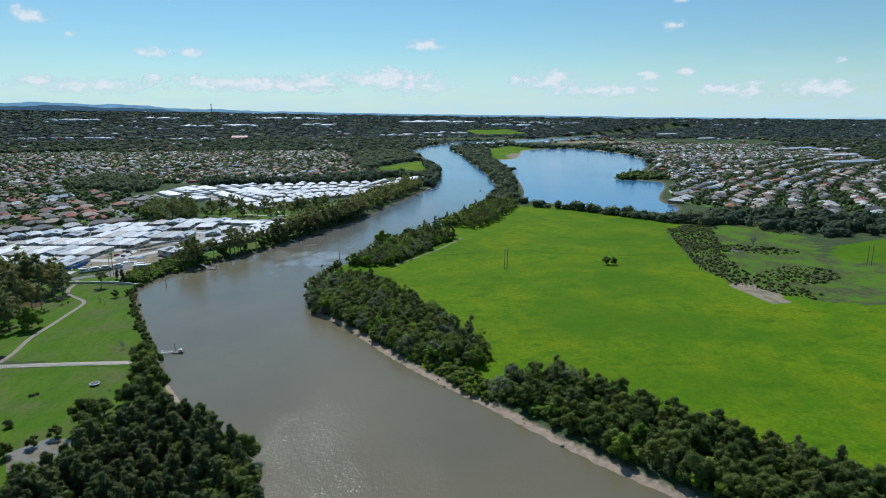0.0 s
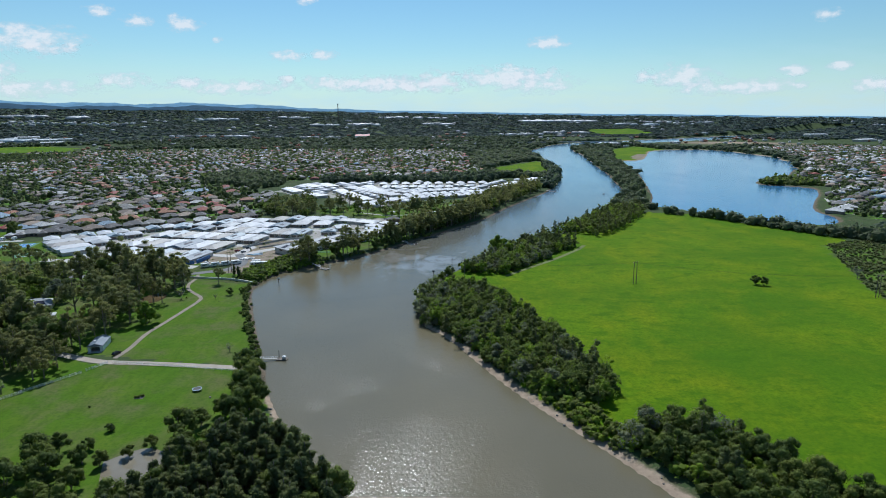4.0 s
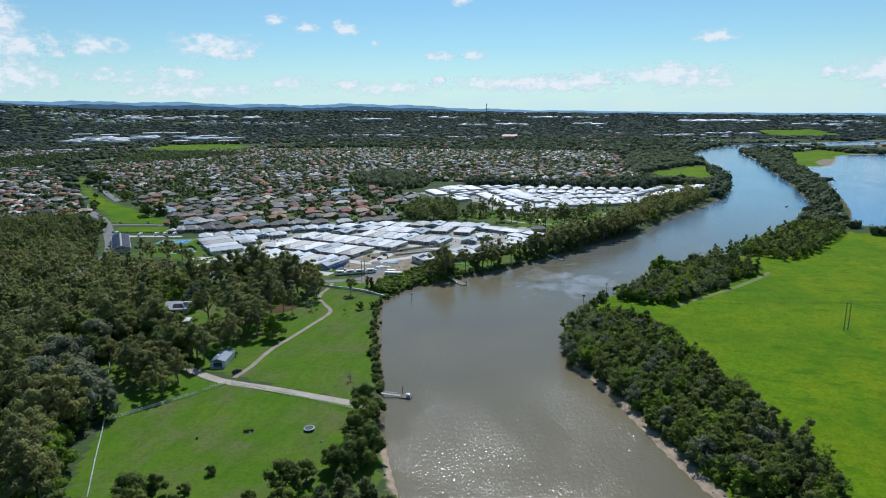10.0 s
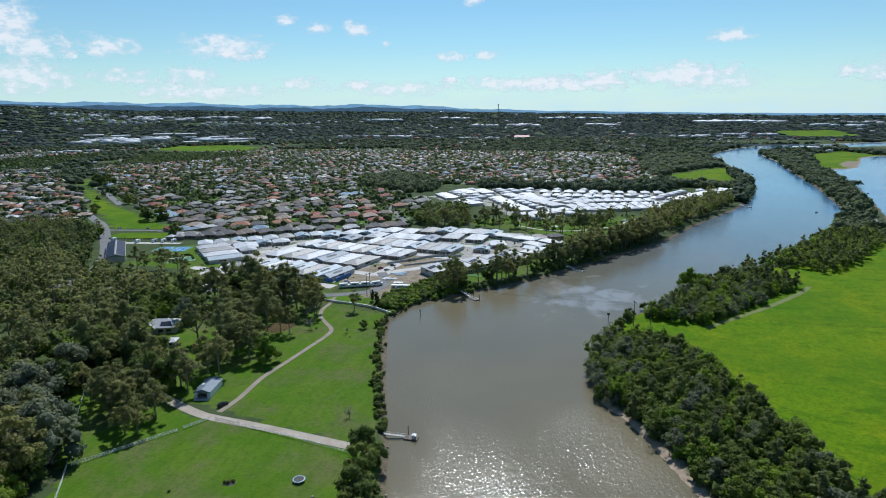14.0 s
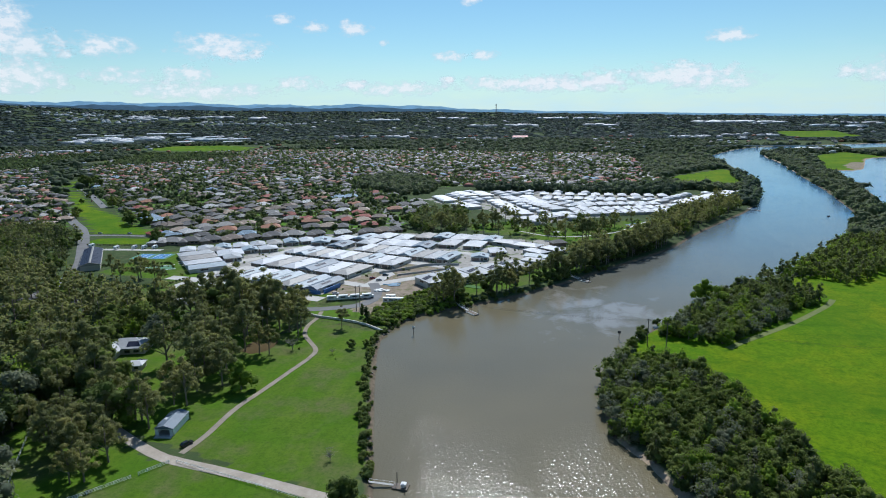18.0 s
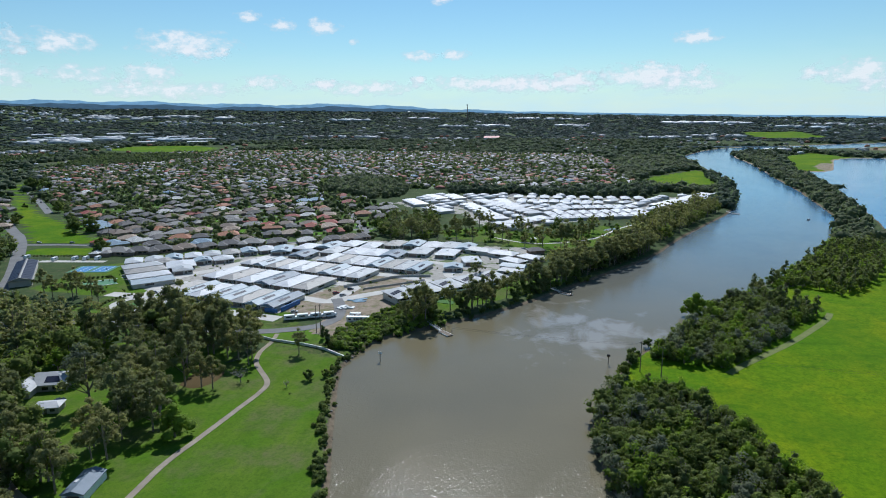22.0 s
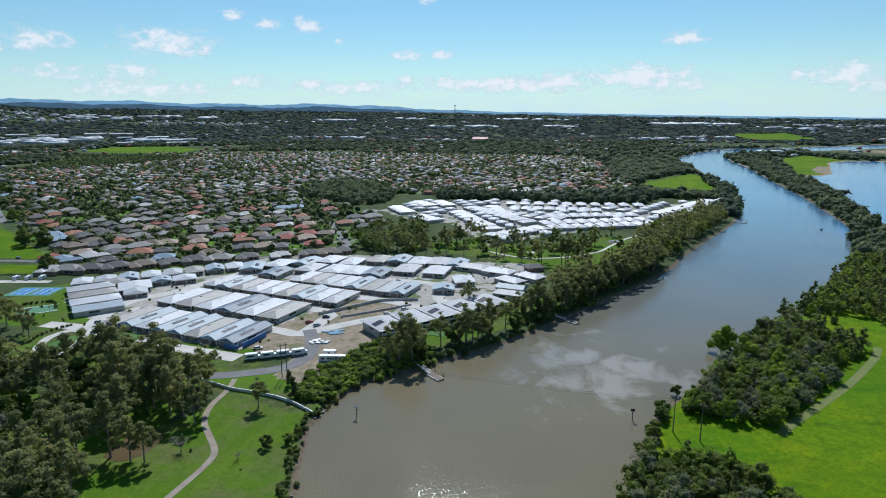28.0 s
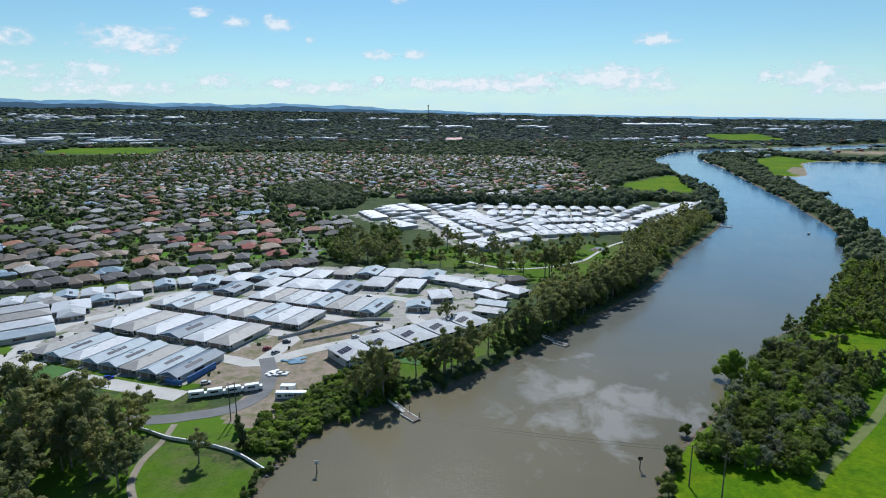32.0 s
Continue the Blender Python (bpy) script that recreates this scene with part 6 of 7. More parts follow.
for stack, (px, py, mat, label) in enumerate(((-80, 512, PIPE, "stack of pale blue pipes on bare soil"), (-82, 497, WHITE, "stack of white sheets on bare soil"), (-62, 606, PIPE, "stack of blue wrapped frames"))):
    for k in range(6):
        bundle = thing("material_stack", label, "building materials", "stacked materials", at=place(px + rng.normal() * 2, py + rng.normal() * 2, LAND, 0.5 + 0.4 * rng.normal()))
        for j in range(4):
            part("length", Geo().tube((-3, -0.6 + 0.4 * j, 0.25), (3, -0.6 + 0.4 * j, 0.25), 0.2, 0.2, 7) if mat is PIPE else Geo().box(-2.4, -0.8, 0.1 + 0.15 * j, 2.4, 0.8, 0.22 + 0.15 * j), bundle, mat=mat)
wall_geo = [smooth_line([(-98, 538), (-83, 554), (-69, 569), (-48, 574)], 3.0), smooth_line([(-84, 536), (-66, 550), (-50, 564)], 3.0)]
for n, line in enumerate(wall_geo):
    ob = thing("retaining_wall", "grey block retaining wall beside the sloping street", "wall", at=place(0, 0, LAND))
    for (ax, ay), (bx, by) in zip(line[:-1], line[1:]):
        part("block_panel", Geo().beam((ax, ay, 0.8 - 0.3 * n), (bx, by, 0.8 - 0.3 * n), 0.3, 1.7 - 0.5 * n), ob, mat=CONCRETE)
for px, py, a, n in ((-152, 484, 0.6, 3), (-205, 508, 0.2, 2), (-212, 506, 0.3, 1), (-108, 484, 0.5, 0), (-92, 520, 1.0, 1), (-98, 524, 0.8, 4), (-60, 545, 0.6, 0), (-180, 536, -0.2, 0), (-150, 566, -0.2, 1), (-120, 592, -0.2, 0), (-70, 614, 0.0, 2), (-52, 555, 0.7, 0), (-92, 534, 0.3, 2)):
    car(px, py, a, n)
for line, turn in (([(-733, 938), (-700, 912), (-672, 888), (-640, 862), (-612, 836), (-583, 812)], -0.71), ([(-610, 956), (-585, 938), (-560, 912), (-522, 876), (-490, 850)], -0.74), ([(-158, 752), (-184, 806), (-222, 862), (-246, 908)], -0.95), ([(-415, 634), (-390, 634)], 0.1)):
    for k, (px, py) in enumerate(line):
        car(px + (2.6 if k % 2 else -2.2), py + (2.4 if k % 2 else -2.2), turn, (0, 1, 0, 2, 4, 1)[k], group="cars on the suburban streets")
COURT_BLUE = paint("blue_court", (0.04, 0.20, 0.42), (0.035, 0.17, 0.37), 0.2, 0.8)
COURT_GREEN = paint("green_court", (0.06, 0.20, 0.09), (0.05, 0.165, 0.075), 0.2, 0.8)
court = thing("tennis_court", "two blue courts on a green surround", "court", at=place(-297, 555, LAND, 0.2))
part("surround", Geo().box(-15, -10, 0, 15, 10, 0.14), court, mat=COURT_GREEN)
for cx in (-7, 7):
    part("court", Geo().box(cx - 5.6, -8, 0.1, cx + 5.6, 8, 0.18), court, mat=COURT_BLUE)
    for k in (-1, 0, 1):
        part("line", Geo().box(cx + 4.5 * k - 0.12, -7, 0.18, cx + 4.5 * k + 0.12, 7, 0.2), court, mat=WHITE)
green = thing("bowling_green", "flat green bowling lawn with a white kerb", "bowling green", at=place(-264, 521, LAND, 0.7))
part("lawn", Geo().box(-10, -7, 0, 10, 7, 0.16), green, mat=COURT_GREEN)
part("kerb", Geo().box(-10.6, -7.6, 0, 10.6, -7, 0.3).box(-10.6, 7, 0, 10.6, 7.6, 0.3), green, mat=TRIM)
solar = thing("solar_shed", "long shed roof covered in dark solar panels", "shed", at=place(-331, 529, LAND, 2.28))
part("wall", Geo().box(-32, -6.4, -0.2, 32, 6.4, 4), solar, mat=WALL)
top = part("roof", Geo().hip(-33, -7.2, 33, 7.2, 4.2, 2.2, 0.0), solar, mat=ROOFS["mid grey"])
for k in range(12):
    for side in (-1, 1):
        x0 = -32.2 + 5.4 * k
        pts = [(x0, side * 6.8, 4.52), (x0 + 5, side * 6.8, 4.52), (x0 + 5, side * 0.8, 6.34), (x0, side * 0.8, 6.34)]
        part("solar_panel", Geo().add(pts + [(a, b, c - 0.1) for a, b, c in pts], [(0, 1, 2, 3), (4, 5, 1, 0), (5, 6, 2, 1), (6, 7, 3, 2), (7, 4, 0, 3)]), top, mat=SOLAR)
GREEN_BIT = paint("clipped_garden_lawn", (0.055, 0.15, 0.02), (0.042, 0.12, 0.016), 0.2, 0.95)
for n, (px, py, sx, sy) in enumerate(((-183, 486, 8, 7), (-209, 478, 4, 7), (-35, 520, 14, 3))):
    setting("lawn", Geo().box(-sx, -sy, -0.2, sx, sy, 0.22, -0.22, (px, py, LAND)), "clipped bright lawn by the estate entrance", "lawn", GREEN_BIT)
x, y = fill(ESTATE, 7.5, 61, 0.32)
thicket("garden_shrubs", "small shrubs and hedges between the homes", ["bush"], x, y, rng.uniform(0.3, 0.75, len(x)), seed=61)

# ---- distance ----
g = np.random.default_rng(90)
x, y = fill(SUBURB, 8.2, 70, 0.62)
near = y < 860
clumps("suburb_trees", "garden trees between the nearer suburban roofs", x[near], y[near], 2.4 + 6.6 * rng.random(near.sum()) ** 1.6, LEAF_TOWN, 69, 1.0, 18)
clumps("suburb_trees", "garden trees between the suburban roofs", x[~near], y[~near], 3.4 + 6.6 * rng.random((~near).sum()) ** 1.4, LEAF_TOWN, 70, 1.0)
x, y = fill([(-330, 500), (-362, 542), (-412, 600), (-480, 640), (-560, 600), (-580, 540), (-430, 470)], 8.5, 68, 0.9)
ok = ~inside([(-418, 512), (-388, 548), (-360, 560), (-356, 544), (-384, 516)], x, y)
x, y = x[ok], y[ok]
thicket("roadside_woods", "dark trees beside the two-lane road", ["gum", "oak", "broad"], x, y, rng.uniform(0.7, 1.1, len(x)), seed=68, tall=True)
x, y = fill(SUBURB_WEST, 12, 71, 0.75)
clumps("suburb_trees", "garden trees on the western slope", x, y, rng.uniform(4, 9, len(x)), LEAF_TOWN, 71, 1.0)
x, y = fill(SUBURB_EAST, 9.0, 72, 0.8)
clumps("suburb_trees", "garden trees beyond the lake", x, y, rng.uniform(3.5, 8, len(x)), LEAF_TOWN, 72, 1.0)
for n, (belt, step, label) in enumerate(([[(-308, 1032), (-216, 957), (-180, 985), (-186, 1060), (-250, 1185), (-330, 1215), (-330, 1110)], 8.5, "belt of dark gum woods along the creek"], [[(-122, 700), (-95, 688), (-62, 700), (-78, 735), (-100, 760), (-78, 800), (-112, 832), (-150, 800), (-140, 750)], 8.0, "dark gums behind the riverside estate"], [[(-120, 1040), (-60, 1030), (60, 1022), (150, 1020), (185, 1120), (150, 1140), (60, 1085), (-60, 1092), (-130, 1085)], 9.0, "belt of dark trees beyond the northern estate"])):
    x, y = fill(belt, step, 73 + 11 * n, 0.5 if n == 1 else 0.8)
    if n == 1:
        thicket("creek_woods", label, ["gum", "broad", "broad"], x, y, 0.65 + 0.5 * rng.random(len(x)), seed=73, tall=True)
    else:
        clumps("creek_woods", label, x, y, rng.uniform(8, 14, len(x)), LEAF_MID, 73 + n, 1.15, 40)
x, y = fill([(-100, 700), (-40, 690), (60, 690), (95, 745), (120, 800), (60, 810), (0, 760), (-70, 770)], 11, 88, 0.42)
thicket("park_trees", "leafy trees and shrubs scattered over the park", ["broad", "broad", "lime", "bush"], x, y, 0.6 + 0.9 * rng.random(len(x)), seed=88)
x, y = fill([(160, 1100), (260, 1075), (262, 1140), (205, 1140), (158, 1205), (176, 1300), (226, 1385), (298, 1492), (318, 1500), (330, 1800), (230, 1850), (160, 1700), (150, 1300)], 12, 74)
clumps("creek_woods", "dark woods behind the golf meadow", x, y, rng.uniform(10, 17, len(x)), LEAF_MID, 74, 0.95, 20)
x, y = fill([(300, 706), (328, 690), (375, 640), (410, 590), (440, 560), (470, 570), (470, 545), (440, 530), (400, 570), (350, 660)], 7, 75)
clumps("lakeside_trees", "dark hedge of trees between meadow and lake", x, y, rng.uniform(7, 13, len(x)), LEAF_MID, 75, 1.0, 30)
x, y = fill([(268, 738), (292, 790), (334, 898), (360, 1030), (382, 1150), (412, 1347), (462, 1660), (490, 1895), (540, 1900), (520, 1600), (470, 1400), (440, 1210), (405, 1060), (350, 860), (312, 765), (320, 715), (298, 715)], 9.5, 76, 0.72)
clumps("spit_trees", "trees crowding the spit between river and lake", x, y, rng.uniform(6, 14, len(x)), LEAF_MID, 76, 1.0, 30)
x, y = fill([(450, 545), (470, 590), (545, 610), (640, 515), (900, 580), (1300, 640), (1300, 520), (900, 480), (620, 458), (500, 455)], 11, 77, 0.8)
clumps("meadow_edge_trees", "dark trees along the meadow's far edge", x, y, rng.uniform(6, 15, len(x)), LEAF_MID, 77, 1.0, 24)
x, y = fill([(385, 525), (330, 394), (322, 340), (345, 300), (360, 310), (346, 350), (362, 400), (420, 500), (440, 545)], 2.9, 78, 0.85)
xx, yy = fill(SCRUB, 3.2, 80, 0.85)
ok = np.sin(xx / 19 + 1.3 * np.sin(yy / 23)) + np.sin(yy / 15 + xx / 40) > 0.75
xx, yy = xx[ok], yy[ok]
x, y = np.r_[x, xx], np.r_[y, yy]
clumps("scrub", "olive scrub and reeds on wet ground", x, y, 0.9 + 2.6 * rng.random(len(x)) ** 2, LEAF_OAK, 78, 0.7, 12)
x, y = fill([(570, 962), (596, 950), (640, 930), (660, 985), (640, 1040), (600, 1018), (574, 985)], 7, 79)
clumps("peninsula_trees", "trees on the lake's small headland", x, y, rng.uniform(6, 10, len(x)), LEAF_BROAD, 79, 1.0)


def far_field(count, r0, r1, seed, keep, sizes):
    """Points spread evenly over the far land ahead."""
    q = np.random.default_rng(seed)
    r = np.sqrt(q.uniform(r0**2, r1**2, count))
    a = np.radians(q.uniform(-58, 62, count))
    x, y = 40 - r * np.sin(a), 200 + r * np.cos(a)
    ok = ~inside(RIVER, x, y) & ~inside(LAKE, x, y) & keep(x, y)
    for poly in (SUBURB, SUBURB_WEST, SUBURB_EAST, MEADOW, MEADOW_EAST, OVAL, SPIT, GOLF, FAR_FIELD, ESTATE_NORTH, ESTATE, POCKET_PARK, VERGE):
        ok &= ~inside(poly, x, y)
    return x[ok], y[ok], q.uniform(*sizes, ok.sum())


# far groups of buildings: x, y, reach across, reach in depth, how many, width, roof
DISTRICTS = (
    (-1930, 2290, 120, 90, 16, 48, "white"), (-1900, 2480, 130, 100, 14, 52, "white"), (-1590, 2530, 110, 80, 12, 46, "blue-grey"), (-1650, 1850, 90, 50, 6, 30, "pale grey"),
    (-2960, 3250, 170, 110, 34, 20, "white"), (-2620, 3130, 260, 150, 44, 20, "white"), (-2660, 3370, 130, 80, 16, 34, "white"), (-2440, 3400, 160, 90, 16, 46, "pale grey"), (-2090, 3300, 200, 120, 30, 20, "pale grey"),
    (-2260, 3620, 110, 50, 8, 60, "pale grey"), (-2030, 3660, 90, 40, 5, 80, "pale grey"), (-1740, 3480, 190, 90, 26, 20, "white"), (-1030, 2910, 110, 50, 8, 24, "white"), (-840, 2920, 70, 40, 8, 30, "white"),
    (-1280, 3950, 170, 50, 16, 40, "blue-grey"), (-850, 4220, 110, 40, 10, 40, "white"), (-560, 3710, 90, 40, 8, 40, "white"), (-350, 3790, 90, 60, 12, 44, "white"), (100, 3880, 90, 40, 5, 60, "white"),
    (-90, 4390, 260, 40, 18, 46, "white"), (740, 4130, 110, 60, 9, 70, "white"), (1000, 4090, 160, 60, 12, 70, "white"), (1280, 3710, 150, 60, 14, 50, "blue-grey"), (1600, 3900, 240, 90, 40, 20, "white"),
    (480, 3020, 110, 50, 12, 30, "white"), (730, 3120, 120, 40, 10, 30, "white"), (690, 2150, 60, 16, 3, 36, "white"), (-440, 2860, 120, 40, 10, 26, "pale grey"),
)


def built_up(x, y, reach=1.0):
    """Which points lie in one of the far groups of buildings."""
    hit = np.zeros(len(x), bool)
    for px, py, across, deep, *_ in DISTRICTS:
        a = math.atan2(py - 200, px - 40) - math.pi / 2
        u, v = (x - px) * math.cos(a) + (y - py) * math.sin(a), (y - py) * math.cos(a) - (x - px) * math.sin(a)
        hit |= (u / across) ** 2 + (v / deep) ** 2 < reach
    return hit


def woods_cover(x, y):
    return np.sin(x / 330 + 1) + np.sin(y / 270 + x / 500) + 0.6 * np.sin(x / 120 - y / 140) > -0.75


x, y, s = far_field(15500, 1000, 2700, 81, lambda a, b: woods_cover(a, b) & (~built_up(a, b) | (np.sin(a * 0.9 + b) > 0.6)), (9, 21))
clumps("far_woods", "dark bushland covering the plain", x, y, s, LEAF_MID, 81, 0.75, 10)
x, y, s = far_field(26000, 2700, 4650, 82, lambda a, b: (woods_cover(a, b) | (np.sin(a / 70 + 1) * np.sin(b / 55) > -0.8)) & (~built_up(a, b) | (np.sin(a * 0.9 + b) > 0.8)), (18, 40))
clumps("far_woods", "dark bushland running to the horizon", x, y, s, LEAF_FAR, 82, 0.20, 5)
for n, (count, r0, r1, wide, mat, label) in enumerate(((420, 1100, 2700, 13, TILES["stone grey"], "grey roofs of far suburbs"), (260, 1100, 2700, 12, ROOFS["white"], "white roofs of far suburbs"), (260, 1500, 3000, 15, TILES["terracotta"], "red roofs of far suburbs"), (90, 2700, 4600, 22, ROOFS["white"], "white roofs of far factories"), (120, 2700, 4600, 24, ROOFS["pale grey"], "grey roofs of far factories"))):
    x, y, s = far_field(count, r0, r1, 83 + n, lambda a, b: ~woods_cover(a, b) | (np.sin(a / 90) > 0.55), (0.7, 1.3))
    z = land_height(x, y)[0]
    stock = Geo().box(-wide / 2, -wide / 3, -1, wide / 2, wide / 3, 4).hip(-wide / 2 - 0.5, -wide / 3 - 0.5, wide / 2 + 0.5, wide / 3 + 0.5, 4.3, wide * 0.12, wide / 3).tris()
    out = []
    for px, py, pz, k in zip(x, y, z, s):
        a = 0.4 + 0.5 * round(g.normal())
        turn = np.array([[math.cos(a), math.sin(a), 0], [-math.sin(a), math.cos(a), 0], [0, 0, 1]]) * (k, k, 1)
        out.append((stock[0] @ turn + (px, py, pz + 2.5), stock[1]))
    tagged(new("far_roofs", tri_mesh("far_roofs", *merge(out), [mat])), label, "buildings", kind="stuff")

towns = {}
for px, py, across, deep, count, wide, roof in DISTRICTS:
    a0 = math.atan2(py - 200, px - 40) - math.pi / 2
    stock = Geo().box(-wide / 2, -wide / 4, -3, wide / 2, wide / 4, 6).hip(-wide / 2 - 0.5, -wide / 4 - 0.5, wide / 2 + 0.5, wide / 4 + 0.5, 6.2, wide * 0.07, wide / 5).tris()
    for n in range(count):
        r, b = math.sqrt(g.random()), 2 * math.pi * g.random()
        u, v = across * r * math.cos(b), deep * r * math.sin(b)
        x, y = px + u * math.cos(a0) - v * math.sin(a0), py + u * math.sin(a0) + v * math.cos(a0)
        z = float(land_height(np.array([x]), np.array([y]))[0][0])
        a, k = a0 + 0.35 * g.normal(), 0.65 + 0.7 * g.random()
        turn = np.array([[math.cos(a), math.sin(a), 0], [-math.sin(a), math.cos(a), 0], [0, 0, 1]]) * (k, k, 1)
        kind = roof if n % 4 else ("stone grey" if wide < 25 else "pale grey")
        towns.setdefault(kind, []).append((stock[0] @ turn + (x, y, z + 1.5), stock[1]))
for kind, pieces in towns.items():
    tagged(new("far_buildings", tri_mesh("far_buildings", *merge(pieces), [ROOFS.get(kind) or TILES[kind]])), "far groups of buildings with %s roofs" % kind, "buildings", kind="stuff")

mast = thing("radio_mast", "tall thin dark radio mast on the horizon", "mast", at=place(-578, 4265, 86))
part("lattice", Geo().tube((0, 0, 0), (0, 0, 100), 3.6, 2.2, 6), mast, mat=TIMBER)
part("antenna", Geo().tube((0, 0, 92), (0, 0, 101), 4.4, 4.4, 8), mast, mat=STEEL)
hall = thing("red_roofed_hall", "wide hall with a red and white roof", "hall", at=place(-261, 2884, 8, 0.1))
part("wall", Geo().box(-34, -14, -6, 34, 14, 9), hall, mat=WHITE)
part("roof", Geo().hip(-36, -16, 36, 16, 9.4, 8, 4), hall, mat=paint("red_sheet_roof", (0.42, 0.06, 0.06), (0.36, 0.05, 0.05)))
bridge = thing("road_bridge", "long low concrete road bridge over the river", "bridge", at=place(560, 2300, 0, 0.45 - math.pi / 2 + 1.2))
part("deck", Geo().box(-190, -6, 7.5, 190, 6, 9.3), bridge, mat=CONCRETE)
for k in range(7):
    part("pier", Geo().box(-150 + 50 * k, -4, -3, -146 + 50 * k, 4, 7.5), bridge, mat=CONCRETE)
for side in (-5.9, 5.9):
    part("parapet", Geo().box(-190, side - 0.15, 9.3, 190, side + 0.15, 10.4), bridge, mat=CONCRETE)
for n, (px, py, wx, wy, a) in enumerate(((1180, 1110, 120, 40, 0.2), (1330, 1290, 90, 30, 0.2), (1500, 1500, 110, 45, 0.3), (1440, 1560, 130, 40, 0.3), (1628, 2260, 80, 40, 0.4), (1684, 2642, 90, 40, 0.2), (-2041, 2406, 70, 26, 0.7), (-2083, 2556, 80, 26, 0.7), (-1895, 2420, 90, 24, 0.7), (-1838, 2473, 70, 26, 0.7), (-1975, 2709, 90, 30, 0.7), (-1882, 2754, 100, 26, 0.65), (-1631, 2521, 80, 22, 0.6), (-1652, 2682, 90, 26, 0.6), (-1504, 2563, 80, 24, 0.6), (-1463, 2612, 70, 26, 0.6), (-2010, 2295, 70, 24, 0.7), (-1968, 2384, 60, 26, 0.7), (-1814, 2295, 80, 22, 0.7), (-1591, 2380, 60, 22, 0.6), (-1404, 2443, 80, 20, 0.5), (-1750, 2600, 60, 24, 0.6), (-2180, 2500, 80, 26, 0.8))):
    hall = thing("long_hall", "long low building with a pale metal roof", "building", "large halls", at=place(px, py, float(land_height(np.array([px]), np.array([py]))[0][0]), a))
    part("wall", Geo().box(-wx / 2, -wy / 2, -0.5, wx / 2, wy / 2, 7), hall, mat=WALL)
    part("roof", Geo().hip(-wx / 2 - 1, -wy / 2 - 1, wx / 2 + 1, wy / 2 + 1, 7.3, 2.5, 3), hall, mat=ROOFS["blue-grey" if n % 3 == 0 else "white"])

# ---- clouds, haze and far hills, a glowing backdrop beyond the land ----


def cloud_material():
    k = Nodes("cloud_white")
    uv = k.n.new("ShaderNodeUVMap")
    centre = k.n.new("ShaderNodeVectorMath")
    centre.operation = "LENGTH"
    k.l.new(uv.outputs[0], centre.inputs[0])
    billow = k.noise(0.011, 6, rough=0.62, stretch=(1, 1, 1.7))
    body = k.math("SUBTRACT", k.ramp(billow, 0.28, 0.72, 0.0, 1.0), k.math("MULTIPLY", k.math("POWER", centre.outputs["Value"], 1.6), 0.95))
    alpha = k.ramp(body, -0.16, 0.5, 0.0, 0.85)
    # Sunlit white and bluer thin edges are put in as emission.
    glow = k.n.new("ShaderNodeEmission")
    k.put(glow.inputs[0], k.mix(k.ramp(body, 0.0, 0.5), (0.66, 0.80, 0.88), (1.0, 1.0, 1.0)))
    glow.inputs[1].default_value = 0.84
    sky_show = k.n.new("ShaderNodeBsdfTransparent")
    both = k.n.new("ShaderNodeMixShader")
    k.l.new(alpha, both.inputs[0])
    k.l.new(sky_show.outputs[0], both.inputs[1])
    k.l.new(glow.outputs[0], both.inputs[2])
    k.l.new(both.outputs[0], k.n["Material Output"].inputs[0])
    return k.mat


CLOUD = cloud_material()


def cloud(side, high, wide, tall, r=4720):
    """One far cloud: degrees to the left of north, degrees above the horizon, degrees across and up."""
    steps = 8
    v, f, uvs = [], [], []
    for j in range(steps + 1):
        for i in range(steps + 1):
            u, w = 2 * i / steps - 1, 2 * j / steps - 1
            a, e = radians(side - u * wide * 0.75), radians(high + w * tall * 0.8)
            bulge = r - 60 * (1 - u * u) * (1 - w * w)
            v.append((40 - bulge * math.sin(a), 130 + bulge * math.cos(a), 110 + bulge * math.tan(e)))
            uvs.append((u, w))
    for j in range(steps):
        for i in range(steps):
            o = j * (steps + 1) + i
            f.append((o, o + 1, o + steps + 2, o + steps + 1))
    me = Geo().add(v, f).mesh("cloud", CLOUD)
    layer = me.uv_layers.new(name="UVMap")
    for loop in me.loops:
        layer.data[loop.index].uv = uvs[loop.vertex_index]
    ob = tagged(new("backdrop_cloud", me), "small white fair-weather cloud", "cloud", kind="structure")
    ob.visible_shadow = False
    return ob


CLOUDS = """10.9 22.4 2.1 1.2|21.3 20 2.7 1.2|24.6 19.9 2.4 .9|27.3 20.6 1.9 .8|18.6 18.7 .9 .6|12.6 17.5 2.6 .9|9.6 17.6 2.4 .9
-10.7 18.5 3.2 1|32.2 18.2 7 2|31 17.6 3.8 .8|41.5 18 4.6 1.5|48.2 19.8 5.4 2.6|47 17.9 6 2.2|44.2 17.3 1.4 .7|40.3 15.7 5 1.2|35.2 15.9 3.6 1.4|47.1 15.5 6 2.2
26.2 15.3 4 1|21.3 15.2 2.6 .8|6.5 15.2 13 1.2|-1 15.3 4.6 1.7|-6.9 15.6 7 1.9|-10.2 15.2 6 1.9|-19.1 15.4 1.6 .9|-22.1 15.4 5 1.9|12.8 15.6 1.6 .6|2.4 15 10 1.2
-32.6 19.6 1.7 .8|-30.8 15.6 2.2 .7|-33.8 15.8 1.6 .7|-38.6 14.2 3.6 1.3|-44 14.2 6 1.6|-45.2 16.3 1.1 .6|-36 14.3 3.2 1|-26.5 14.4 10 1.1|-33.2 21.8 1.9 .7|-35.9 22.1 1.6 .6|18 14.8 9 1.1|34 14.6 12 1.2"""
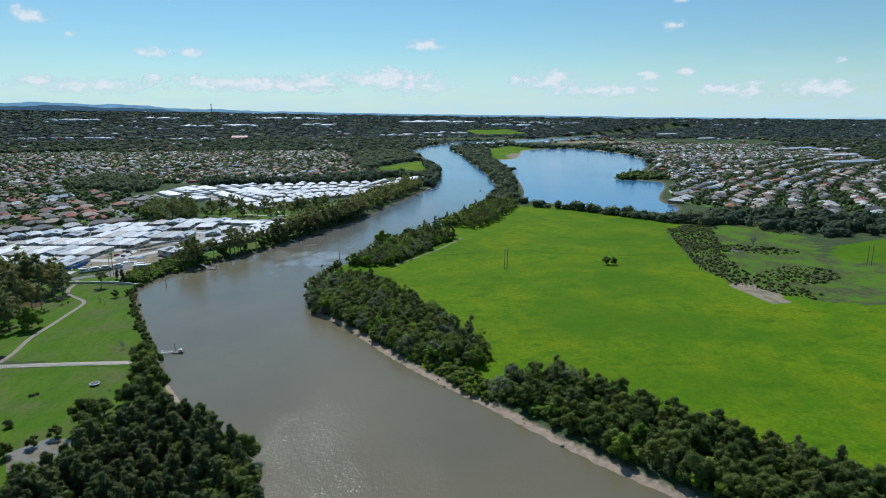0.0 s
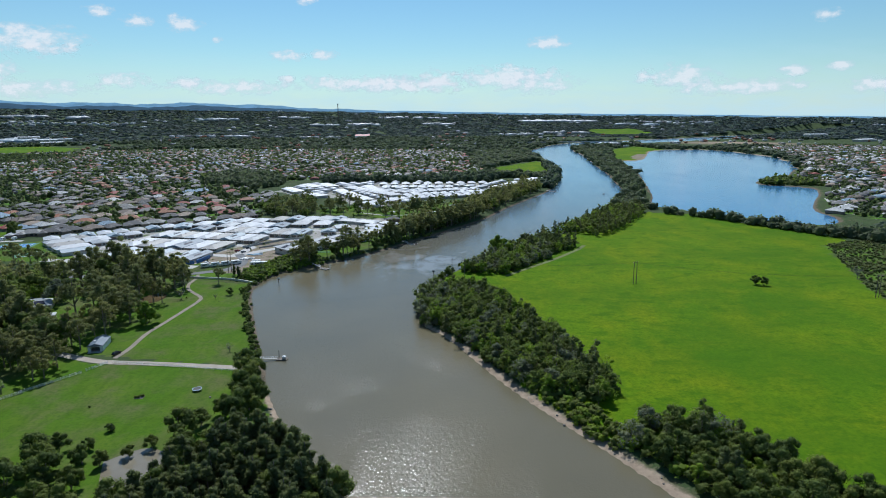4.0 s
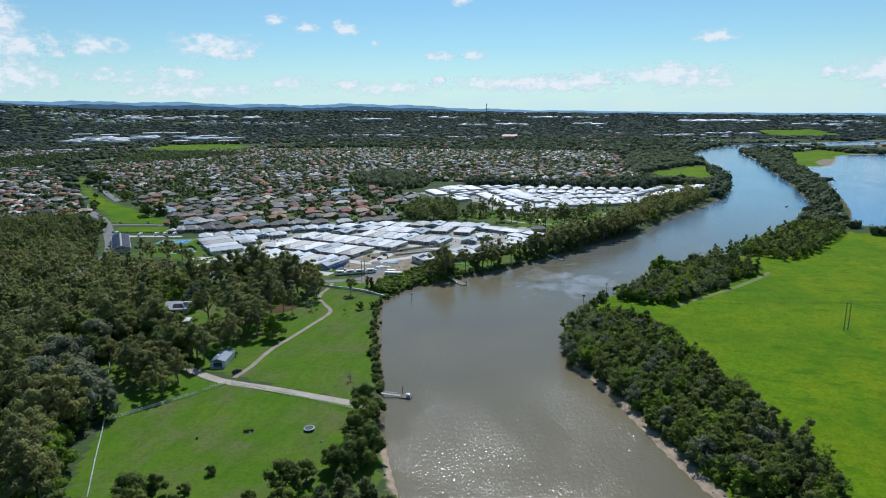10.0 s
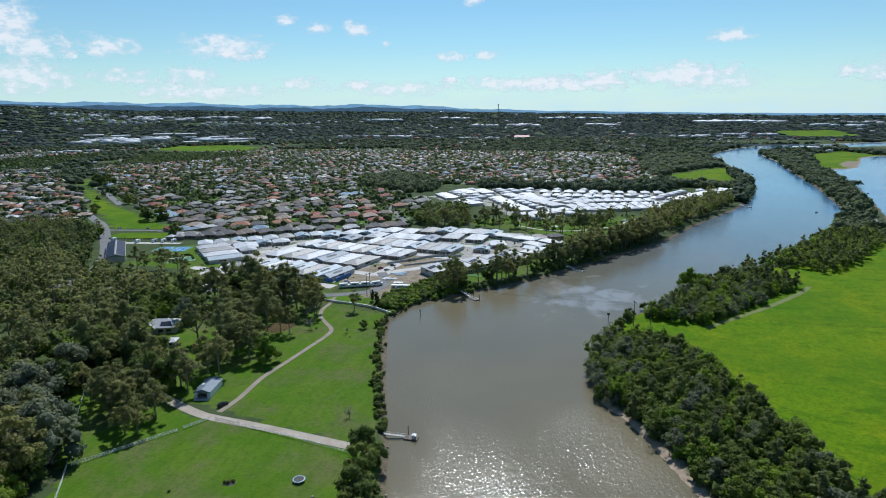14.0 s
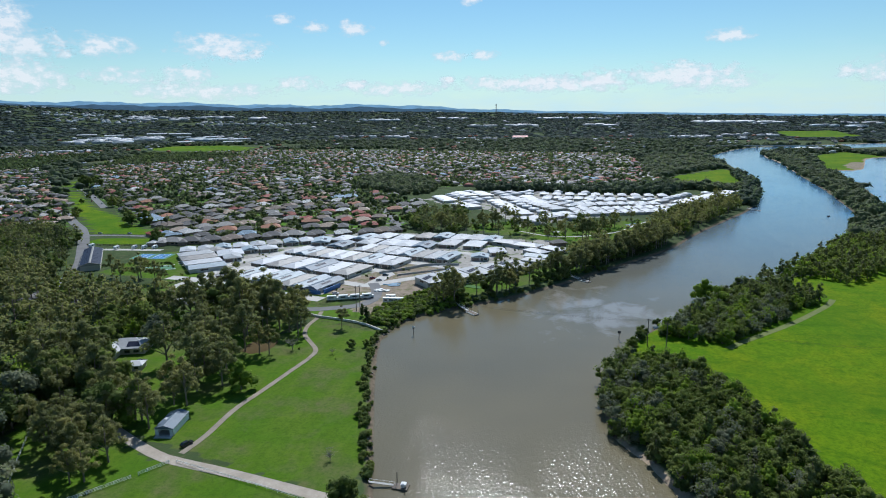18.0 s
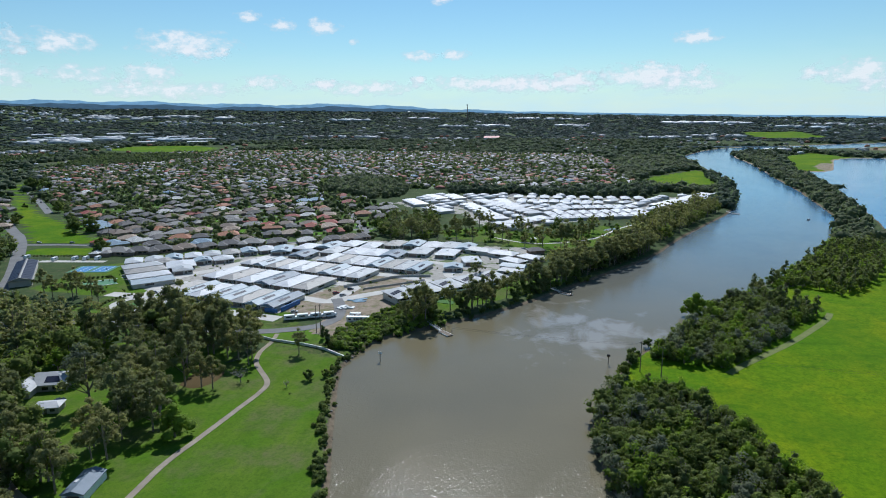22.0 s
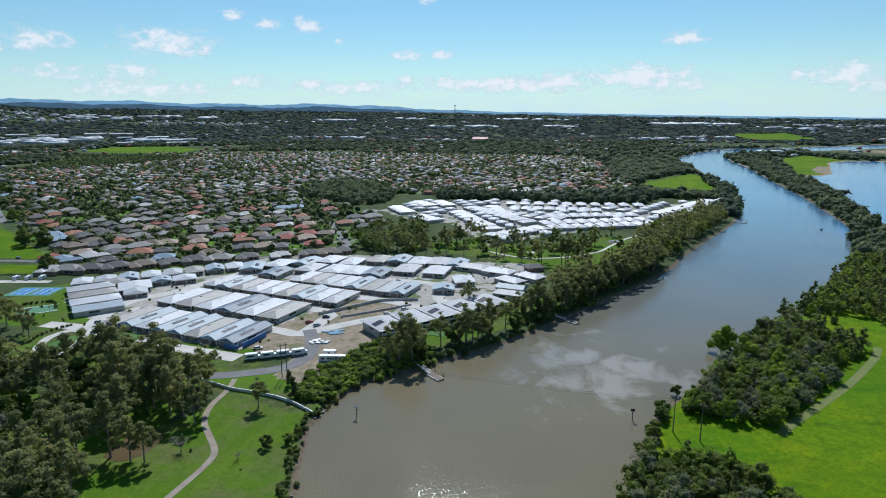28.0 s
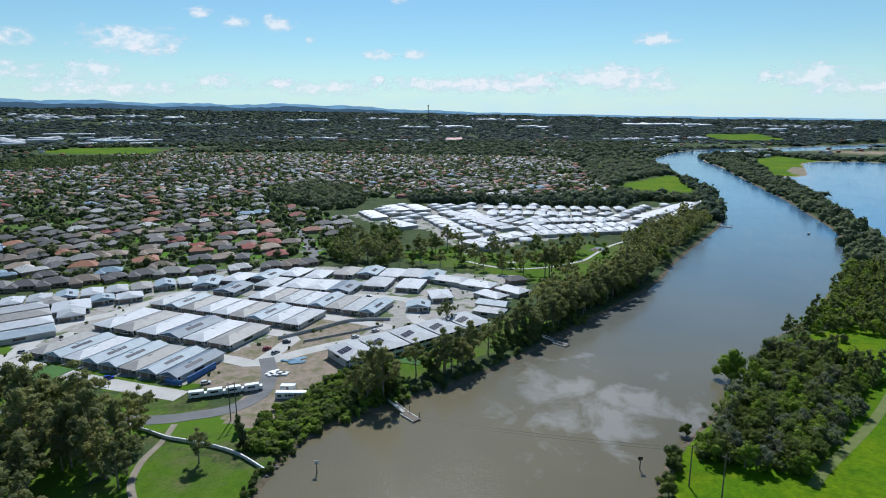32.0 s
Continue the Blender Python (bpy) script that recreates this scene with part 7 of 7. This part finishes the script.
for row in CLOUDS.replace("\n", "|").split("|"):
    side, high, wide, tall = map(float, row.split())
    cloud(side, high - 12.3, wide, tall)
cloud(-6, 22.5, 13, 10)
cloud(-24, 30, 14, 6)
cloud(25, 33, 12, 6)

SKYLINE = ([-60, -47, -32, -23, -12, -8, 4, 9.6, 12, 16, 20, 24.5, 30, 36, 48, 60], [-0.5, -0.5, -0.33, -0.14, 0.03, 0.12, 0.42, 0.62, 0.76, 1.0, 1.14, 1.10, 1.16, 1.34, 1.46, 1.5])


def far_ridge(label, r, drop, foot, colour, seed):
    """One hazy ridge along the horizon: degrees below the skyline, and the air's haze, put in as colour and emission.
    """
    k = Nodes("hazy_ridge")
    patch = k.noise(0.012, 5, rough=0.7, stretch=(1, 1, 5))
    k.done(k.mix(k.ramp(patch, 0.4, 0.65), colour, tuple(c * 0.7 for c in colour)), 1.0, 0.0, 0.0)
    # The ridge glows: haze before it is painted as blue emission.
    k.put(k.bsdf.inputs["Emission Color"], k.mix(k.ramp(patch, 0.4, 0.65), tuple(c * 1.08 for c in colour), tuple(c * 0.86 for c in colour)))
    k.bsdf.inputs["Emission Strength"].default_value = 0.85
    v, f = [], []
    for i in range(241):
        side = 62 - i * 0.5
        a = radians(side)
        up = np.interp(side, *SKYLINE) - drop + (0.05 * math.sin(side * 0.9 + seed) + 0.035 * math.sin(side * 2.3 + 2 * seed) + 0.02 * math.sin(side * 6.1)) * min(1, max(0.25, (side + 10) / 25))
        top = 110 + r * math.tan(radians(up))
        for q, h in ((r - 30, foot), (r, top), (r + 8, top), (r + 9, foot)):
            v.append((40 - q * math.sin(a), 130 + q * math.cos(a), h))
    for i in range(240):
        for j in range(3):
            o = i * 4 + j
            f.append((o, o + 4, o + 5, o + 1))
    setting("backdrop_hills", Geo().add(v, f), label, "hills", k.mat)


def horizon_veil():
    """Haze and thin cloud along the whole horizon, added as a glowing band, thickest at its foot."""
    k = Nodes("horizon_haze_glow")
    uv = k.n.new("ShaderNodeUVMap")
    split = k.n.new("ShaderNodeSeparateXYZ")
    k.l.new(uv.outputs[0], split.inputs[0])
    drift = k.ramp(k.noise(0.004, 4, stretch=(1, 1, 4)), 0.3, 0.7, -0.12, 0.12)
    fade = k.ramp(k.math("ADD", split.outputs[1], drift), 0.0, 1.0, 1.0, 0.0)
    # Pale haze laid over the sky's foot by emission.
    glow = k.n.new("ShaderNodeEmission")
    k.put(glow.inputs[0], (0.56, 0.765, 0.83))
    sky_show = k.n.new("ShaderNodeBsdfTransparent")
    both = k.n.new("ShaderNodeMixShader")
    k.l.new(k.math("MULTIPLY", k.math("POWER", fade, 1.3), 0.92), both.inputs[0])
    k.l.new(sky_show.outputs[0], both.inputs[1])
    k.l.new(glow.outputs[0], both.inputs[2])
    k.l.new(both.outputs[0], k.n["Material Output"].inputs[0])
    v, f, uvs, r = [], [], [], 4740
    for i in range(49):
        a = radians(72 - 3 * i)
        for j in range(5):
            v.append((40 - r * math.sin(a), 130 + r * math.cos(a), 60 + j * 130))
            uvs.append((i / 48, j / 4))
    for i in range(48):
        for j in range(4):
            o = i * 5 + j
            f.append((o, o + 5, o + 6, o + 1))
    me = Geo().add(v, f).mesh("veil", k.mat)
    layer = me.uv_layers.new(name="UVMap")
    for loop in me.loops:
        layer.data[loop.index].uv = uvs[loop.vertex_index]
    tagged(new("backdrop_veil", me), "glowing band of haze and thin cloud along the horizon", "cloud", kind="structure").visible_shadow = False


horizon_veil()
far_ridge("far hills painted haze-blue along the horizon", 4715, 0.0, 0, (0.17, 0.30, 0.42), 1)
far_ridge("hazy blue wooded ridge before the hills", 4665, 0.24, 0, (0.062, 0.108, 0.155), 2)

# ---- small things on the lawns, the bank and in the parks ----
car(-181, 395, 0.4, 0, "white car parked beside the farmhouse")
car(-152, 364, 1.2, 2, "black car parked beside the farmhouse")

bed = thing("garden_bed", "round bed of dark soil in the lawn", "garden bed", at=place(-54, 260, LAND))
part("soil", Geo().hip(-1.8, -1.3, 1.8, 1.3, 0.0, 0.35, 1.1), bed, mat=TIMBER)
for px, py, s in ((-54, 260, 0.55), (-53, 260.6, 0.45), (-55.2, 259.6, 0.4), (-69, 252, 0.3), (-88, 394, 0.4), (-66, 386, 0.3)):
    plant("bush", px, py, s, LAND, group="small shrubs on the lawn")
stump = thing("tree_stump", "low grey tree stump on the lawn", "stump", at=place(-26, 259, LAND))
part("wood", Geo().tube((0, 0, -0.2), (0.05, 0, 0.45), 0.5, 0.36, 9), stump, mat=DEAD)
ROCK = paint("grey_river_rock", (0.27, 0.245, 0.21), (0.19, 0.17, 0.145), 0.8, 0.9, fine=4, bump=0.5)
ROCKS = [tri_mesh("rock", *lump(0, 0, 0.2, 0.7, 300 + k, 3, 7), [ROCK]) for k in range(4)]
g = np.random.default_rng(95)
spots = [(px - 1.0, py) for px, py in LEFT_BANK[(LEFT_BANK[:, 1] > 232) & (LEFT_BANK[:, 1] < 470)]] + [(px + 0.8, py) for px, py in RIGHT_BANK[(RIGHT_BANK[:, 1] > 170) & (RIGHT_BANK[:, 1] < 480)]]
for px, py in spots:
    for k in range(3):
        x, y = px + g.normal() * 1.2, py + g.normal() * 5
        z = float(land_height(np.array([x]), np.array([y]))[0][0])
        if 0.0 < z < 1.4:
            ob = tagged(new("rock", ROCKS[k]), "rounded grey rock at the water's edge", "rock", "rocks on the bank")
            ob.matrix_basis = place(x, y, z - 0.1, g.random() * 6, 0.5 + 0.8 * g.random() ** 2)
block = thing("amenities_block", "low brick amenities block with a dark hipped roof", "building", at=place(20, 660, LAND, 0.5))
part("wall", Geo().box(-6, -4, -0.3, 6, 4, 2.9), block, mat=BRICK)
part("roof", Geo().hip(-7.2, -5.2, 7.2, 5.2, 3.0, 2.2, 4.5), block, mat=TILES["charcoal"])
part("door", Geo().box(-1, -4.07, 0, 0.2, -3.98, 2.1), block, mat=GARAGE)
shelter = thing("picnic_shelter", "small open picnic shelter with a pale roof", "shelter", at=place(16, 709, LAND, 0.3))
for px in (-2.2, 2.2):
    for py in (-1.8, 1.8):
        part("post", Geo().tube((px, py, -0.2), (px, py, 2.5), 0.09, 0.09, 7), shelter, mat=STEEL)
part("roof", Geo().hip(-3, -2.6, 3, 2.6, 2.5, 0.9, 1.5), shelter, mat=ROOFS["pale grey"])
part("table", Geo().box(-1, -0.4, 0.68, 1, 0.4, 0.76), shelter, mat=TIMBER)
pool_of_water("water_park_pond", [(80, 772), (88, 784), (95, 780), (92, 770), (85, 767)], "small still pond in the park", SILTY)
for px, py, a, long, label in ((298, 875, 0.8, 4.5, "small dark boat on the river"), (258, 1005, 1.1, 5.5, "small white boat near the bank")):
    boat = thing("boat", label, "boat", at=place(px, py, 0, a))
    h = long / 2
    part("hull", Geo().add([(-h, -0.8, 0.7), (h * 0.4, -0.8, 0.7), (h, 0, 0.85), (h * 0.4, 0.8, 0.7), (-h, 0.8, 0.7), (-h * 0.9, -0.55, -0.25), (h * 0.4, -0.5, -0.25), (h * 0.85, 0, -0.1), (h * 0.4, 0.5, -0.25), (-h * 0.9, 0.55, -0.25)], [(0, 1, 2, 3, 4), (0, 5, 6, 1), (1, 6, 7, 2), (2, 7, 8, 3), (3, 8, 9, 4), (4, 9, 5, 0)]), boat, mat=WHITE if "white" in label else BLACK)
    part("console", Geo().box(-0.4, -0.35, 0.7, 0.3, 0.35, 1.5), boat, mat=TRIM)
    part("outboard", Geo().box(-h - 0.35, -0.2, 0.1, -h, 0.2, 1.2), boat, mat=BLACK)
rail_fence([(-212, 407), (-206, 410), (-199, 413)], "brown timber paling fence by the farmhouse", (0.4, 0.8, 1.2), 1.6, TIMBER, 1.6)
for n, (px, py, a) in enumerate(((-376, 577, 0.15), (-348, 574, 0.15), (-334, 579, 0.15), (-326, 581, 0.15), (-317, 583, 0.15))):
    van = thing("caravan", "white caravan parked beside a hedge", "caravan", "caravans by the verge", at=place(px, py, LAND + 0.05, a + math.pi / 2))
    part("body", Geo().add([(-2.9, -1.15, 0.5), (2.9, -1.15, 0.5), (2.9, 1.15, 0.5), (-2.9, 1.15, 0.5), (-3.0, -1.15, 2.2), (3.2, -1.15, 1.6), (3.2, 1.15, 1.6), (-3.0, 1.15, 2.2), (-2.6, -1.1, 2.75), (2.5, -1.1, 2.75), (2.5, 1.1, 2.75), (-2.6, 1.1, 2.75)], [(3, 2, 1, 0), (0, 1, 5, 4), (1, 2, 6, 5), (2, 3, 7, 6), (3, 0, 4, 7), (4, 5, 9, 8), (5, 6, 10, 9), (6, 7, 11, 10), (7, 4, 8, 11), (8, 9, 10, 11)]), van, mat=WHITE)
    part("window", Geo().box(-1.6, -1.2, 1.3, 0.2, -1.14, 2.0), van, mat=GLASS)
    part("drawbar", Geo().beam((2.9, 0, 0.5), (4.2, 0, 0.5), 0.12), van, mat=STEEL)
    for wy in (-1.1, 1.1):
        part("wheel", Geo().tube((-0.2, wy - 0.1, 0.34), (-0.2, wy + 0.1, 0.34), 0.34, 0.34, 9), van, mat=BLACK)
for line, s in (([(-386, 583), (-360, 587), (-340, 590), (-319, 594)], 0.55), ([(-193, 466), (-186, 470), (-176, 472)], 0.5), ([(-203, 497), (-196, 503), (-188, 502)], 0.5), ([(-226, 474), (-228, 488), (-224, 500)], 0.6), ([(-280, 528), (-268, 536), (-256, 526)], 0.7)):
    for px, py in smooth_line(line, 2.4):
        plant("bush", float(px), float(py), s, LAND, group="clipped hedges")
